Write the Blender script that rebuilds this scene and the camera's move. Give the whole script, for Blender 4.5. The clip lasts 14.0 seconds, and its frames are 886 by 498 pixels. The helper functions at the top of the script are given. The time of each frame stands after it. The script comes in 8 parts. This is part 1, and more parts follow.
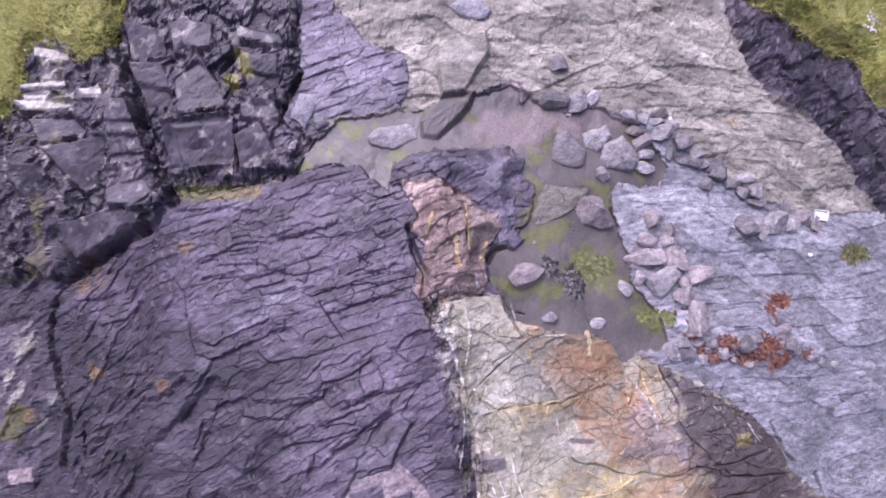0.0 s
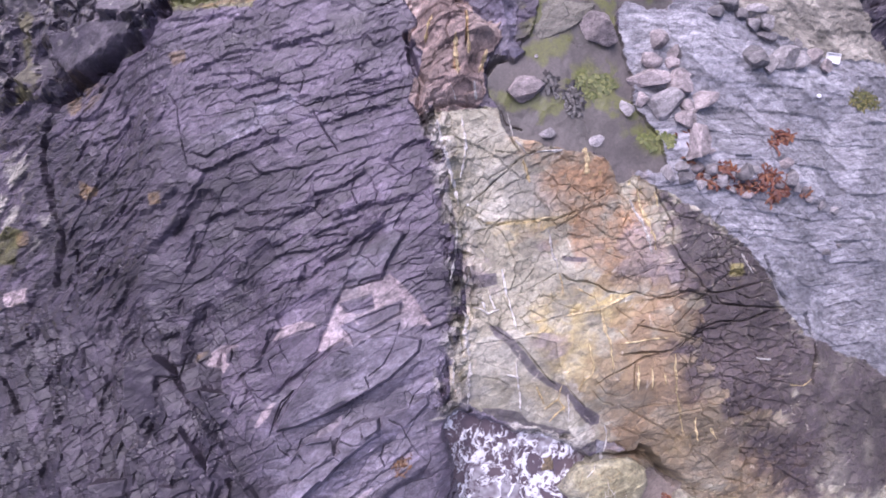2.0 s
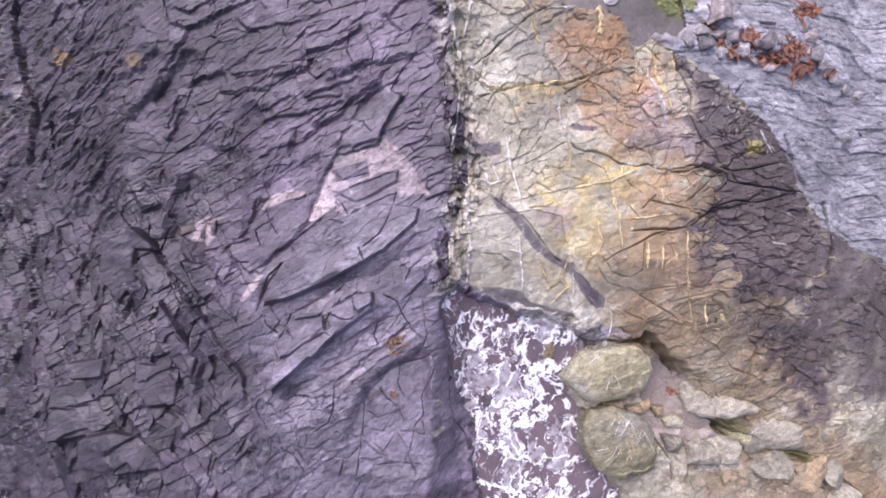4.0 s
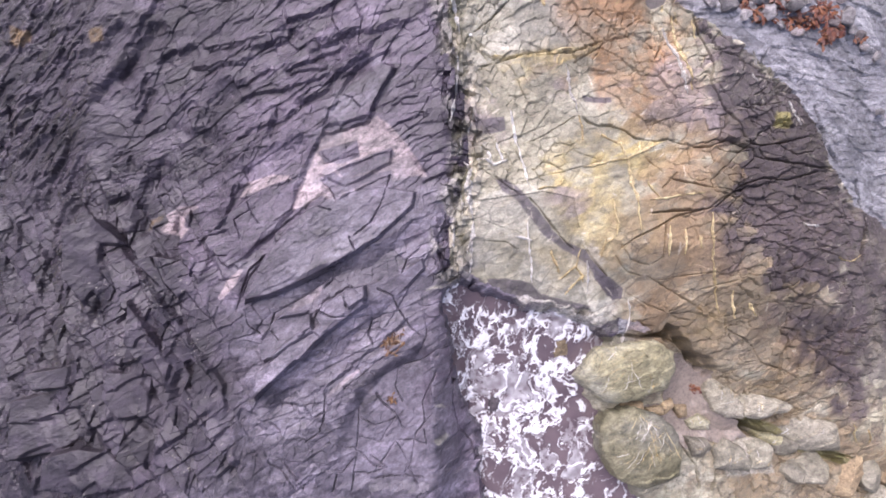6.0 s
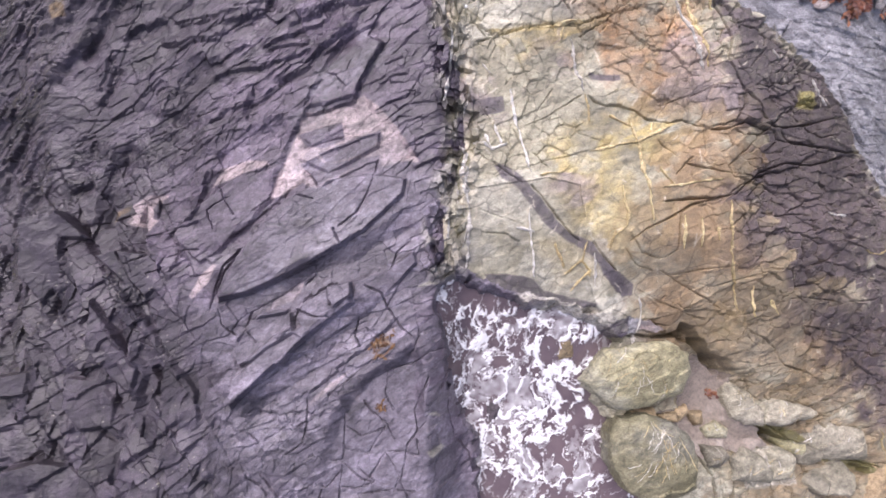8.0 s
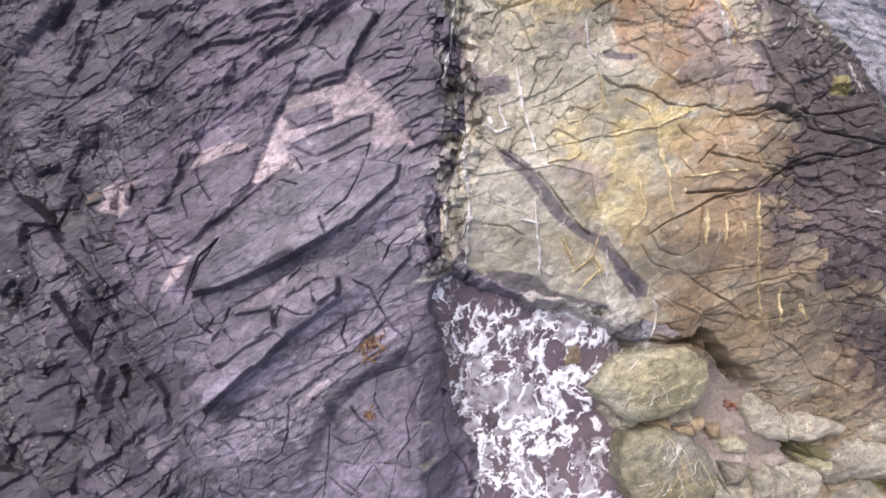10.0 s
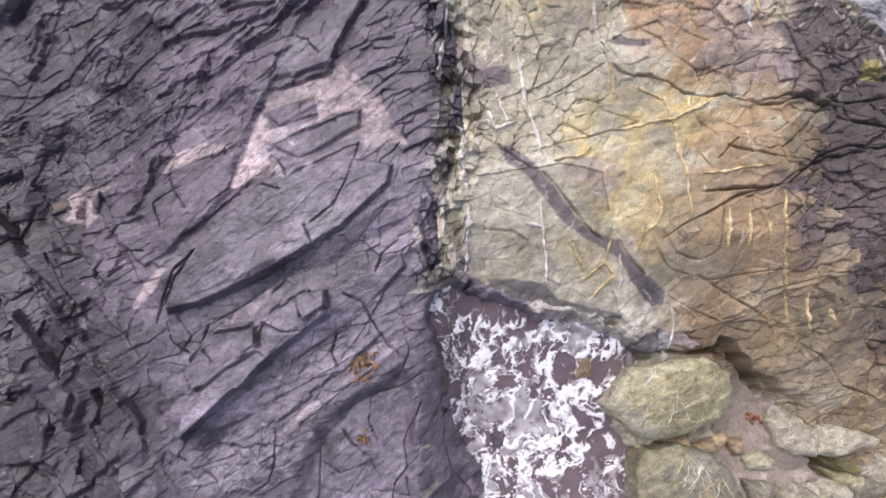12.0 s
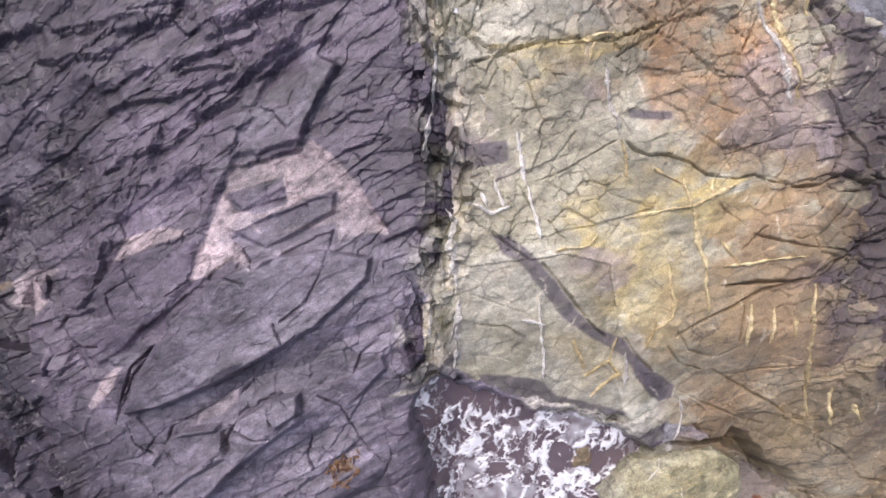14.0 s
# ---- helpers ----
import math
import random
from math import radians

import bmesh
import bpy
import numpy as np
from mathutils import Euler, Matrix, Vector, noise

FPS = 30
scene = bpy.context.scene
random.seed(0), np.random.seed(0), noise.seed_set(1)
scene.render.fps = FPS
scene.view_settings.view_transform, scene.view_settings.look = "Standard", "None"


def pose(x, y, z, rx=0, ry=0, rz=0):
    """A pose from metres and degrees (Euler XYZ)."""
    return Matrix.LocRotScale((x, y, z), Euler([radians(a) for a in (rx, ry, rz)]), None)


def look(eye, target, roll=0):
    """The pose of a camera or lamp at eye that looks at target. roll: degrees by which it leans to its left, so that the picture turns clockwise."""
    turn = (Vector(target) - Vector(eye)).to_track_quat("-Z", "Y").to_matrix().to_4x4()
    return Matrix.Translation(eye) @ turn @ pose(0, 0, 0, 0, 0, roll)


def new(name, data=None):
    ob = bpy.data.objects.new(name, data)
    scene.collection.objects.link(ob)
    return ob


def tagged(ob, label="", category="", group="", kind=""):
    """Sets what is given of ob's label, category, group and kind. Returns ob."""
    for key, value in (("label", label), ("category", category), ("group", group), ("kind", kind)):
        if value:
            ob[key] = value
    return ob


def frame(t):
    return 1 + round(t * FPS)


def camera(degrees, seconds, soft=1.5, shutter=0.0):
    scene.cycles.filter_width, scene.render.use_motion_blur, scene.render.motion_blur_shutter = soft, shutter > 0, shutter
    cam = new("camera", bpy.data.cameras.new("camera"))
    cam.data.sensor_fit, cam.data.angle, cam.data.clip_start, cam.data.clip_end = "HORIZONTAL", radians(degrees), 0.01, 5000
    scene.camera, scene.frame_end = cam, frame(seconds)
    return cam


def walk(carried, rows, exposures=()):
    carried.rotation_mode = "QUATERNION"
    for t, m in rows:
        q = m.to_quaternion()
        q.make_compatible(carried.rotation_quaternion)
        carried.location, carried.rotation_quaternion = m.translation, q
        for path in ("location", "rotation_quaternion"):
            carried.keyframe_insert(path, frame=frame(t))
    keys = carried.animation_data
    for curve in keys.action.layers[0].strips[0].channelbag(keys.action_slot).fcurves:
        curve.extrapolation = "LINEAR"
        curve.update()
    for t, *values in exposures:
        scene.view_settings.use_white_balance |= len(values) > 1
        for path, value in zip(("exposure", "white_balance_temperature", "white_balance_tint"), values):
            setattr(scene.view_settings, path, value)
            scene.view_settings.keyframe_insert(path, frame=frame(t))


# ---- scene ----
from mathutils.bvhtree import BVHTree

# ---- camera and path ----
cam = camera(80.0, 14.0, soft=1.7)
ROWS = [
    (0, 0, 0, 19.5, 14, -0, 0),
    (0.5, -0.002, -1.068, 19.116, 12.89, -0.23, 0.25),
    (1, 0.028, -2.11, 18.807, 11.78, -0.3, 1.01),
    (1.5, 0.198, -3.284, 18.521, 11.3, -0.11, 1.46),
    (2, 0.28, -4.174, 18.357, 10.17, -0.18, 2.03),
    (2.5, 0.328, -5.107, 18.126, 9.27, -0.26, 2.54),
    (3, 0.353, -6.117, 17.762, 8.7, -0.4, 2.43),
    (3.5, 0.327, -6.872, 17.344, 8.03, -0.64, 2.41),
    (4, 0.291, -7.022, 16.951, 7.99, -0.87, 2.99),
    (6.5, 0.215, -7.21, 15.201, 8.4, -1.21, 1.71),
    (7, 0.221, -7.219, 14.915, 8.45, -1.35, 2.69),
    (7.5, 0.295, -7.232, 14.631, 8.52, -1.31, 1.73),
    (8, 0.346, -7.25, 14.356, 8.66, -1.31, 1.61),
    (10.5, 0.499, -7.232, 13.049, 8.75, -1.14, 2.9),
    (11, 0.486, -7.36, 12.818, 8.88, -1.21, 3.18),
    (11.5, 0.498, -7.27, 12.609, 8.91, -1.14, 2.68),
    (12, 0.543, -6.908, 12.422, 8.46, -0.96, 1.56),
    (12.5, 0.591, -6.411, 12.235, 7.57, -0.87, 1.69),
    (13, 0.642, -5.833, 12.047, 6.51, -0.83, 2.09),
    (13.5, 0.714, -5.081, 11.849, 4.69, -0.63, 2.05),
    (14, 0.751, -4.333, 11.638, 3.07, -0.67, 2.05),
]
EXPOSURES = [(0.0, 0.43, 5410, 35), (4.0, 0.61, 5640, 26), (8.0, 0.56, 5900, 19), (11.0, 0.42, 5950, 17), (14.0, 0.37, 5920, 16)]
walk(cam, [(t, pose(x, y, z, rx, ry, rz)) for t, x, y, z, rx, ry, rz in ROWS], EXPOSURES)

# ---- daylight: bright overcast, soft sun from the north-west ----
world = bpy.data.worlds.new("sky")
scene.world = world
world.use_nodes = True
SUN_UP, SUN_TURN = 60.0, -40.0  # degrees above the horizon; from north towards east
sky = world.node_tree.nodes.new("ShaderNodeTexSky")
sky.sky_type, sky.sun_disc = "NISHITA", False
sky.sun_elevation, sky.sun_rotation = radians(SUN_UP), radians(SUN_TURN)
sky.air_density, sky.dust_density, sky.ozone_density = 0.45, 7.0, 0.4
back = world.node_tree.nodes["Background"]
back.inputs["Strength"].default_value = 0.15
world.node_tree.links.new(sky.outputs["Color"], back.inputs["Color"])
lamp = bpy.data.lights.new("sun", "SUN")
lamp.energy, lamp.angle, lamp.color = 1.25, radians(70), (1.0, 0.95, 0.88)
sun = new("sun", lamp)
sun.matrix_world = look((0, 0, 0), (-math.sin(radians(SUN_TURN)) * math.cos(radians(SUN_UP)), -math.cos(radians(SUN_TURN)) * math.cos(radians(SUN_UP)), -math.sin(radians(SUN_UP))))


# ---- materials ----
def links(m):
    return m.node_tree.nodes, m.node_tree.links


def ramp(nodes, stops):
    r = nodes.new("ShaderNodeValToRGB")
    while len(r.color_ramp.elements) > 1:
        r.color_ramp.elements.remove(r.color_ramp.elements[-1])
    for i, (p, c) in enumerate(stops):
        e = r.color_ramp.elements[0] if i == 0 else r.color_ramp.elements.new(p)
        e.position, e.color = p, (*c, 1)
    return r


def mixed(nodes, lk, kind, fac, a, b):
    n = nodes.new("ShaderNodeMix")
    n.data_type, n.blend_type = "RGBA", kind
    for socket, value in ((n.inputs[0], fac), (n.inputs[6], a), (n.inputs[7], b)):
        if isinstance(value, (int, float)):
            socket.default_value = value
        elif isinstance(value, tuple):
            socket.default_value = (*value, 1)
        else:
            lk.new(value, socket)
    return n.outputs[2]


def rock(name, stops, grain=9.0, rough=0.75, bump=0.35, turn=0.0, stretch=1.0, marks=(), lines=0.0, wet=0.0, own=0.12, hair=0.0, mottle=1.0, facet=0.0):
    """Weathered stone: a mottled tone at two scales, fine cracks along the bedding, specks, and marks read from named attributes."""
    m = bpy.data.materials.new(name)
    m.use_nodes = True
    nodes, lk = links(m)
    p = nodes["Principled BSDF"]
    geo = nodes.new("ShaderNodeNewGeometry")
    mp = nodes.new("ShaderNodeMapping")
    mp.inputs["Rotation"].default_value = (0, 0, radians(-turn))
    mp2 = nodes.new("ShaderNodeMapping")
    mp2.inputs["Scale"].default_value = (1 / stretch, 1, 1)
    lk.new(geo.outputs["Position"], mp.inputs["Vector"])
    lk.new(mp.outputs["Vector"], mp2.inputs["Vector"])
    at = mp2.outputs["Vector"]

    def cloud(scale, detail=6.0, roughness=0.6, where=at, distort=0.0):
        n = nodes.new("ShaderNodeTexNoise")
        n.inputs["Scale"].default_value, n.inputs["Detail"].default_value = scale, detail
        n.inputs["Roughness"].default_value, n.inputs["Distortion"].default_value = roughness, distort
        lk.new(where, n.inputs["Vector"])
        return n.outputs["Fac"]

    broad, fine, specks = cloud(0.7, 8, 0.62), cloud(grain, 8, 0.7), cloud(grain * 6, 3, 0.7, geo.outputs["Position"])
    tone = ramp(nodes, stops)
    lk.new(broad, tone.inputs["Fac"])
    base = tone.outputs["Color"]
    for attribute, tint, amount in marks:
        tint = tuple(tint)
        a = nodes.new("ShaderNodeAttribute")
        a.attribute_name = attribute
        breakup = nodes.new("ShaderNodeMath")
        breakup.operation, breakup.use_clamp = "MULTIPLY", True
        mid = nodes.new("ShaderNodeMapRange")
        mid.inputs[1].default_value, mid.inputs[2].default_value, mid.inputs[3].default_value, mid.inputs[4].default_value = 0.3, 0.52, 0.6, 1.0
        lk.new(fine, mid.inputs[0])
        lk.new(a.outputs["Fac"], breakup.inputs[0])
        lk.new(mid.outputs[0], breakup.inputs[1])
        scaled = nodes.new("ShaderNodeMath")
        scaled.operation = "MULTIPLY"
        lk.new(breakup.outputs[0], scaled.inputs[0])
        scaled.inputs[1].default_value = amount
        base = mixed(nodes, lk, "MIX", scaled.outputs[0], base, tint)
    if facet:
        bit = nodes.new("ShaderNodeAttribute")
        bit.attribute_name = "facet"
        shade = ramp(nodes, ((0.0, (0.5 - facet,) * 3), (1.0, (0.5 + facet,) * 3)))
        lk.new(bit.outputs["Fac"], shade.inputs["Fac"])
        base = mixed(nodes, lk, "OVERLAY", 1.0, base, shade.outputs["Color"])
    fr = ramp(nodes, ((0.32, (0.18, 0.18, 0.18)), (0.5, (0.5, 0.5, 0.5)), (0.68, (0.82, 0.82, 0.82))))
    lk.new(fine, fr.inputs["Fac"])
    colour = mixed(nodes, lk, "OVERLAY", 0.85 * mottle, base, fr.outputs["Color"])
    sr = ramp(nodes, ((0.34, (0.2, 0.2, 0.2)), (0.52, (0.5, 0.5, 0.5)), (0.68, (0.95, 0.95, 0.95))))
    lk.new(specks, sr.inputs["Fac"])
    colour = mixed(nodes, lk, "OVERLAY", 0.6 * mottle, colour, sr.outputs["Color"])
    if hair:
        for scale, thin in ((hair, 0.018), (hair * 2.3, 0.024)):
            wob = nodes.new("ShaderNodeTexNoise")
            wob.inputs["Scale"].default_value, wob.inputs["Detail"].default_value = scale * 1.2, 4
            lk.new(at, wob.inputs["Vector"])
            sc = nodes.new("ShaderNodeVectorMath")
            sc.operation = "MULTIPLY_ADD"
            sc.inputs[1].default_value = (0.35 / scale,) * 3
            lk.new(wob.outputs["Color"], sc.inputs[0])
            lk.new(at, sc.inputs[2])
            v = nodes.new("ShaderNodeTexVoronoi")
            v.feature = "DISTANCE_TO_EDGE"
            v.inputs["Scale"].default_value = scale
            lk.new(sc.outputs[0], v.inputs["Vector"])
            cr = nodes.new("ShaderNodeMapRange")
            cr.inputs[1].default_value, cr.inputs[2].default_value, cr.inputs[3].default_value, cr.inputs[4].default_value = 0.0, thin * 1.6, 1.0, 0.0
            lk.new(v.outputs["Distance"], cr.inputs[0])
            gone = nodes.new("ShaderNodeMapRange")
            gone.inputs[1].default_value, gone.inputs[2].default_value = 0.52, 0.60
            lk.new(cloud(scale * 0.45, 3, 0.5), gone.inputs[0])
            both = nodes.new("ShaderNodeMath")
            both.operation = "MULTIPLY"
            lk.new(cr.outputs[0], both.inputs[0])
            lk.new(gone.outputs[0], both.inputs[1])
            dirt = nodes.new("ShaderNodeMath")
            dirt.operation = "MULTIPLY"
            dirt.inputs[1].default_value = 0.5
            lk.new(both.outputs[0], dirt.inputs[0])
            colour = mixed(nodes, lk, "MIX", dirt.outputs[0], colour, (0.035, 0.03, 0.03))
    info = nodes.new("ShaderNodeObjectInfo")
    vary = ramp(nodes, ((0.0, (0.5 - own,) * 3), (1.0, (0.5 + own,) * 3)))
    lk.new(info.outputs["Random"], vary.inputs["Fac"])
    colour = mixed(nodes, lk, "OVERLAY", 1.0, colour, vary.outputs["Color"])
    height = fine
    if lines:
        v = nodes.new("ShaderNodeTexVoronoi")
        v.feature = "DISTANCE_TO_EDGE"
        v.inputs["Scale"].default_value = lines
        warp = nodes.new("ShaderNodeVectorMath")
        warp.operation = "ADD"
        wob = nodes.new("ShaderNodeTexNoise")
        wob.inputs["Scale"].default_value, wob.inputs["Detail"].default_value = 2.5, 4
        lk.new(at, wob.inputs["Vector"])
        sc = nodes.new("ShaderNodeVectorMath")
        sc.operation = "SCALE"
        sc.inputs["Scale"].default_value = 0.5
        lk.new(wob.outputs["Color"], sc.inputs[0])
        lk.new(at, warp.inputs[0])
        lk.new(sc.outputs[0], warp.inputs[1])
        lk.new(warp.outputs[0], v.inputs["Vector"])
        cr = nodes.new("ShaderNodeMapRange")
        cr.inputs[1].default_value, cr.inputs[2].default_value, cr.inputs[4].default_value = 0.0, 0.03, 0.5
        lk.new(v.outputs["Distance"], cr.inputs[0])
        add = nodes.new("ShaderNodeMath")
        add.operation = "ADD"
        lk.new(cr.outputs[0], add.inputs[0])
        lk.new(fine, add.inputs[1])
        height = add.outputs[0]
    b = nodes.new("ShaderNodeBump")
    b.inputs["Strength"].default_value, b.inputs["Distance"].default_value = bump, 0.05
    lk.new(height, b.inputs["Height"])
    lk.new(b.outputs["Normal"], p.inputs["Normal"])
    lk.new(colour, p.inputs["Base Color"])
    rr = nodes.new("ShaderNodeMapRange")
    rr.inputs[1].default_value, rr.inputs[2].default_value, rr.inputs[3].default_value, rr.inputs[4].default_value = 0.3, 0.7, max(0.12, rough - 0.2 - wet), min(1.0, rough + 0.15)
    lk.new(broad, rr.inputs[0])
    lk.new(rr.outputs[0], p.inputs["Roughness"])
    return m


SLATE = rock("slate", ((0.36, (0.059, 0.0475, 0.064)), (0.5, (0.092, 0.0745, 0.099)), (0.64, (0.132, 0.110, 0.138))), 8, 0.52, 0.5, 32, 1.7,
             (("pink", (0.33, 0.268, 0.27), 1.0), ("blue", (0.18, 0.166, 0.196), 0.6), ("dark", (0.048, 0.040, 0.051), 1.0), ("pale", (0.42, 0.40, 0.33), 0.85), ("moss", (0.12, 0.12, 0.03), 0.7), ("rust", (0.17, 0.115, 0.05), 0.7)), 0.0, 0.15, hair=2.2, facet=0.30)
TAN_ROCK = rock("tan_rock", ((0.36, (0.205, 0.187, 0.132)), (0.5, (0.312, 0.293, 0.212)), (0.63, (0.42, 0.40, 0.31))), 7, 0.7, 0.55, 20, 1.6,
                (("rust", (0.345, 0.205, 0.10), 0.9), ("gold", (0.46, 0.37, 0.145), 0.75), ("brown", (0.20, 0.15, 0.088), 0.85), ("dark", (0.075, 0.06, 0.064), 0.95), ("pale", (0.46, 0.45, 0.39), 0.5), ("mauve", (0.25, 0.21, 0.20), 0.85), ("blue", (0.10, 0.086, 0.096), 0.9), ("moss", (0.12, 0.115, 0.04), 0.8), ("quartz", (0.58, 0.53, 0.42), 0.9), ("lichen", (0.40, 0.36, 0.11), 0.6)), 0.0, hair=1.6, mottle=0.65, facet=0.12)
SHELF_ROCK = rock("blue_grey_rock", ((0.3, (0.172, 0.17, 0.182)), (0.5, (0.26, 0.256, 0.27)), (0.7, (0.365, 0.36, 0.365))), 7, 0.7, 0.45, 8, 2.5, (("rust", (0.2, 0.1, 0.05), 0.6),), 0.0, hair=2.0, facet=0.14)
PALE_ROCK = rock("pale_bedded_rock", ((0.36, (0.19, 0.175, 0.142)), (0.5, (0.30, 0.278, 0.228)), (0.65, (0.41, 0.38, 0.315))), 6, 0.75, 0.5, 10, 2.2, (("rust", (0.36, 0.27, 0.15), 0.6),), 0.0, hair=1.6, facet=0.16, mottle=0.8)
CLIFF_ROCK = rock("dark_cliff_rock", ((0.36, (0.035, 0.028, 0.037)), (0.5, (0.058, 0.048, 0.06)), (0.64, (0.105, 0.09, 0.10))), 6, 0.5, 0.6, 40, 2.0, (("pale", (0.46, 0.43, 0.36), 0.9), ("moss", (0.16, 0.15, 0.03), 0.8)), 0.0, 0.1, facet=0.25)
PINK_ROCK = rock("pinkish_rock", ((0.36, (0.17, 0.122, 0.105)), (0.5, (0.28, 0.21, 0.182)), (0.64, (0.38, 0.305, 0.265))), 7, 0.7, 0.5, 60, 1.6, (("gold", (0.5, 0.3, 0.1), 0.7),), 0.0, hair=2.0, facet=0.2)
SAND_MAT = rock("wet_sand", ((0.3, (0.066, 0.060, 0.051)), (0.5, (0.095, 0.085, 0.076)), (0.7, (0.13, 0.114, 0.106))), 14, 0.55, 0.15, 0, 1.0, (("moss", (0.12, 0.13, 0.035), 0.8), ("pink", (0.23, 0.18, 0.175), 0.7), ("gold", (0.24, 0.20, 0.165), 0.9)), 0.0, 0.25, mottle=0.4)
TURF = rock("turf", ((0.36, (0.14, 0.16, 0.03)), (0.5, (0.25, 0.25, 0.06)), (0.64, (0.38, 0.33, 0.12))), 10, 0.9, 0.8, 0, 1.0)
QUARTZ = rock("quartz", ((0.4, (0.46, 0.44, 0.40)), (0.6, (0.68, 0.66, 0.61))), 12, 0.5, 0.4)
GOLD_QUARTZ = rock("iron_stained_quartz", ((0.4, (0.36, 0.28, 0.13)), (0.6, (0.60, 0.50, 0.28))), 12, 0.55, 0.4)

# ---- plan of the shore, metres east and north ----
TAN = [(-0.13, 2.35), (0.27, 0.37), (0.74, -1.39), (0.9, -3.22), (0.42, -4.81), (0.54, -5.73), (1.86, -6.18), (4.02, -6.79), (5.7, -7.05), (7.32, -7.58), (9.02, -8.94), (9.75, -10.1), (12.4, -10.46), (14.57, -11.28), (20.91, -16.36), (31.89, -15.93), (30.29, -3.93), (15.59, -4.63), (13.57, -4.03), (11.62, -3.6), (10.72, -2.54), (10.05, -1.5), (8.47, -0.57), (7.0, 0.24), (6.41, 0.43), (4.95, 0.88), (3.5, 1.57), (2.41, 1.71), (1.59, 2.35)]
SHELF = [(5.01, 5.32), (7.64, 6.19), (9.18, 5.16), (11.85, 5.22), (16.04, 6.03), (22.41, 6.5), (21.43, -4.63), (15.15, -1.61), (12.36, -1.15), (11.61, 0.24), (8.54, 0.47), (6.84, 1.34), (5.67, 3.83)]
PALE = [(-3.32, 14.41), (-3.39, 11.1), (-4.11, 8.58), (-3.81, 7.42), (-2.44, 7.7), (-0.74, 7.93), (0.1, 8.45), (1.98, 8.66), (2.99, 7.99), (4.75, 8.0), (6.02, 7.92), (7.13, 7.48), (8.06, 6.58), (9.86, 5.85), (11.85, 5.22), (16.04, 6.03), (20.2, 6.5), (16.27, 7.53), (14.24, 7.99), (12.79, 9.34), (10.07, 10.83), (9.57, 12.55), (8.96, 15.37)]
SAND = [(-3.84, 7.46), (-2.45, 7.76), (-0.75, 7.98), (0.1, 8.42), (1.99, 8.54), (3.01, 8.04), (4.78, 7.97), (5.68, 7.76), (6.93, 6.35), (6.61, 5.79), (5.24, 5.71), (4.9, 5.35), (5.1, 4.51), (5.61, 3.68), (5.47, 2.83), (6.31, 1.83), (6.7, 1.02), (5.18, 0.54), (4.53, 1.18), (2.9, 1.5), (1.92, 1.83), (1.39, 2.78), (1.42, 3.75), (1.92, 3.75), (2.43, 4.42), (2.79, 5.61), (1.62, 6.43), (-0.4, 6.67), (-1.41, 6.26), (-1.56, 5.29), (-2.15, 5.64), (-2.41, 5.94), (-3.09, 6.30), (-4.04, 6.27), (-5.17, 5.74), (-6.61, 5.46), (-8.35, 5.50), (-8.45, 5.79), (-6.25, 5.63), (-4.47, 6.12), (-3.89, 6.90), (-3.12, 7.61)]
WALLR = [(9.56, 13.58), (9.43, 11.11), (10.20, 9.86), (11.03, 9.03), (12.22, 8.84), (13.68, 7.89), (14.64, 6.64), (16.99, 5.13), (20.52, 5.40), (20.36, 9.68), (16.64, 9.66), (15.05, 10.47), (15.17, 11.15), (14.47, 11.52), (13.05, 11.37), (12.58, 11.78), (11.86, 12.13), (10.77, 12.09), (10.14, 13.72)]
GRASSR = [(10.14, 13.72), (10.78, 12.15), (11.87, 12.20), (12.59, 11.83), (13.06, 11.43), (14.48, 11.58), (15.27, 11.22), (15.22, 10.51), (16.90, 9.72), (20.28, 8.99), (22.74, 8.99), (25.11, 20.96), (10.49, 16.92)]
GRASSL = [(-11.27, 16.70), (-10.83, 12.42), (-11.00, 11.42), (-11.28, 10.66), (-12.39, 10.74), (-13.57, 11.61), (-14.60, 11.77), (-14.98, 11.32), (-15.14, 10.06), (-15.75, 9.34), (-17.62, 9.11), (-21.90, 8.07), (-25.40, 20.35)]
CLIFF = [(-11.44, 16.07), (-10.41, 11.30), (-9.49, 7.65), (-8.61, 6.46), (-8.57, 5.88), (-6.25, 5.70), (-4.47, 5.98), (-3.84, 7.07), (-4.48, 7.33), (-4.80, 7.83), (-4.39, 8.78), (-4.36, 10.43), (-4.62, 14.55)]
BUTT = [(-10.83, 13.04), (-10.16, 9.86), (-9.49, 7.65), (-8.61, 6.46), (-8.61, 5.38), (-9.55, 4.60), (-11.95, 3.77), (-12.96, 3.21), (-14.33, 3.34), (-18.34, 3.25), (-20.57, 2.44), (-23.04, 12.78)]
DARKR = [(6.5, 0.29), (8.47, -0.57), (10.05, -1.5), (10.72, -2.54), (11.62, -3.6), (11.7, -5.22), (11.1, -5.93), (8.8, -6.02), (8.27, -5.08), (7.48, -3.7), (8.08, -2.56), (7.0, -1.38)]
ISLE = [(-0.76, 6.30), (-0.44, 6.55), (0.21, 6.52), (1.02, 6.67), (1.51, 6.61), (1.92, 6.77), (2.24, 6.55), (2.57, 6.27), (2.45, 5.94), (2.40, 5.60), (2.16, 5.10), (2.03, 4.76), (2.04, 4.20), (2.33, 3.89), (2.14, 3.68), (1.77, 3.76), (1.60, 4.10), (1.44, 4.50), (1.19, 4.89), (0.95, 5.08), (0.46, 5.35), (0.06, 5.51), (-0.35, 5.85)]
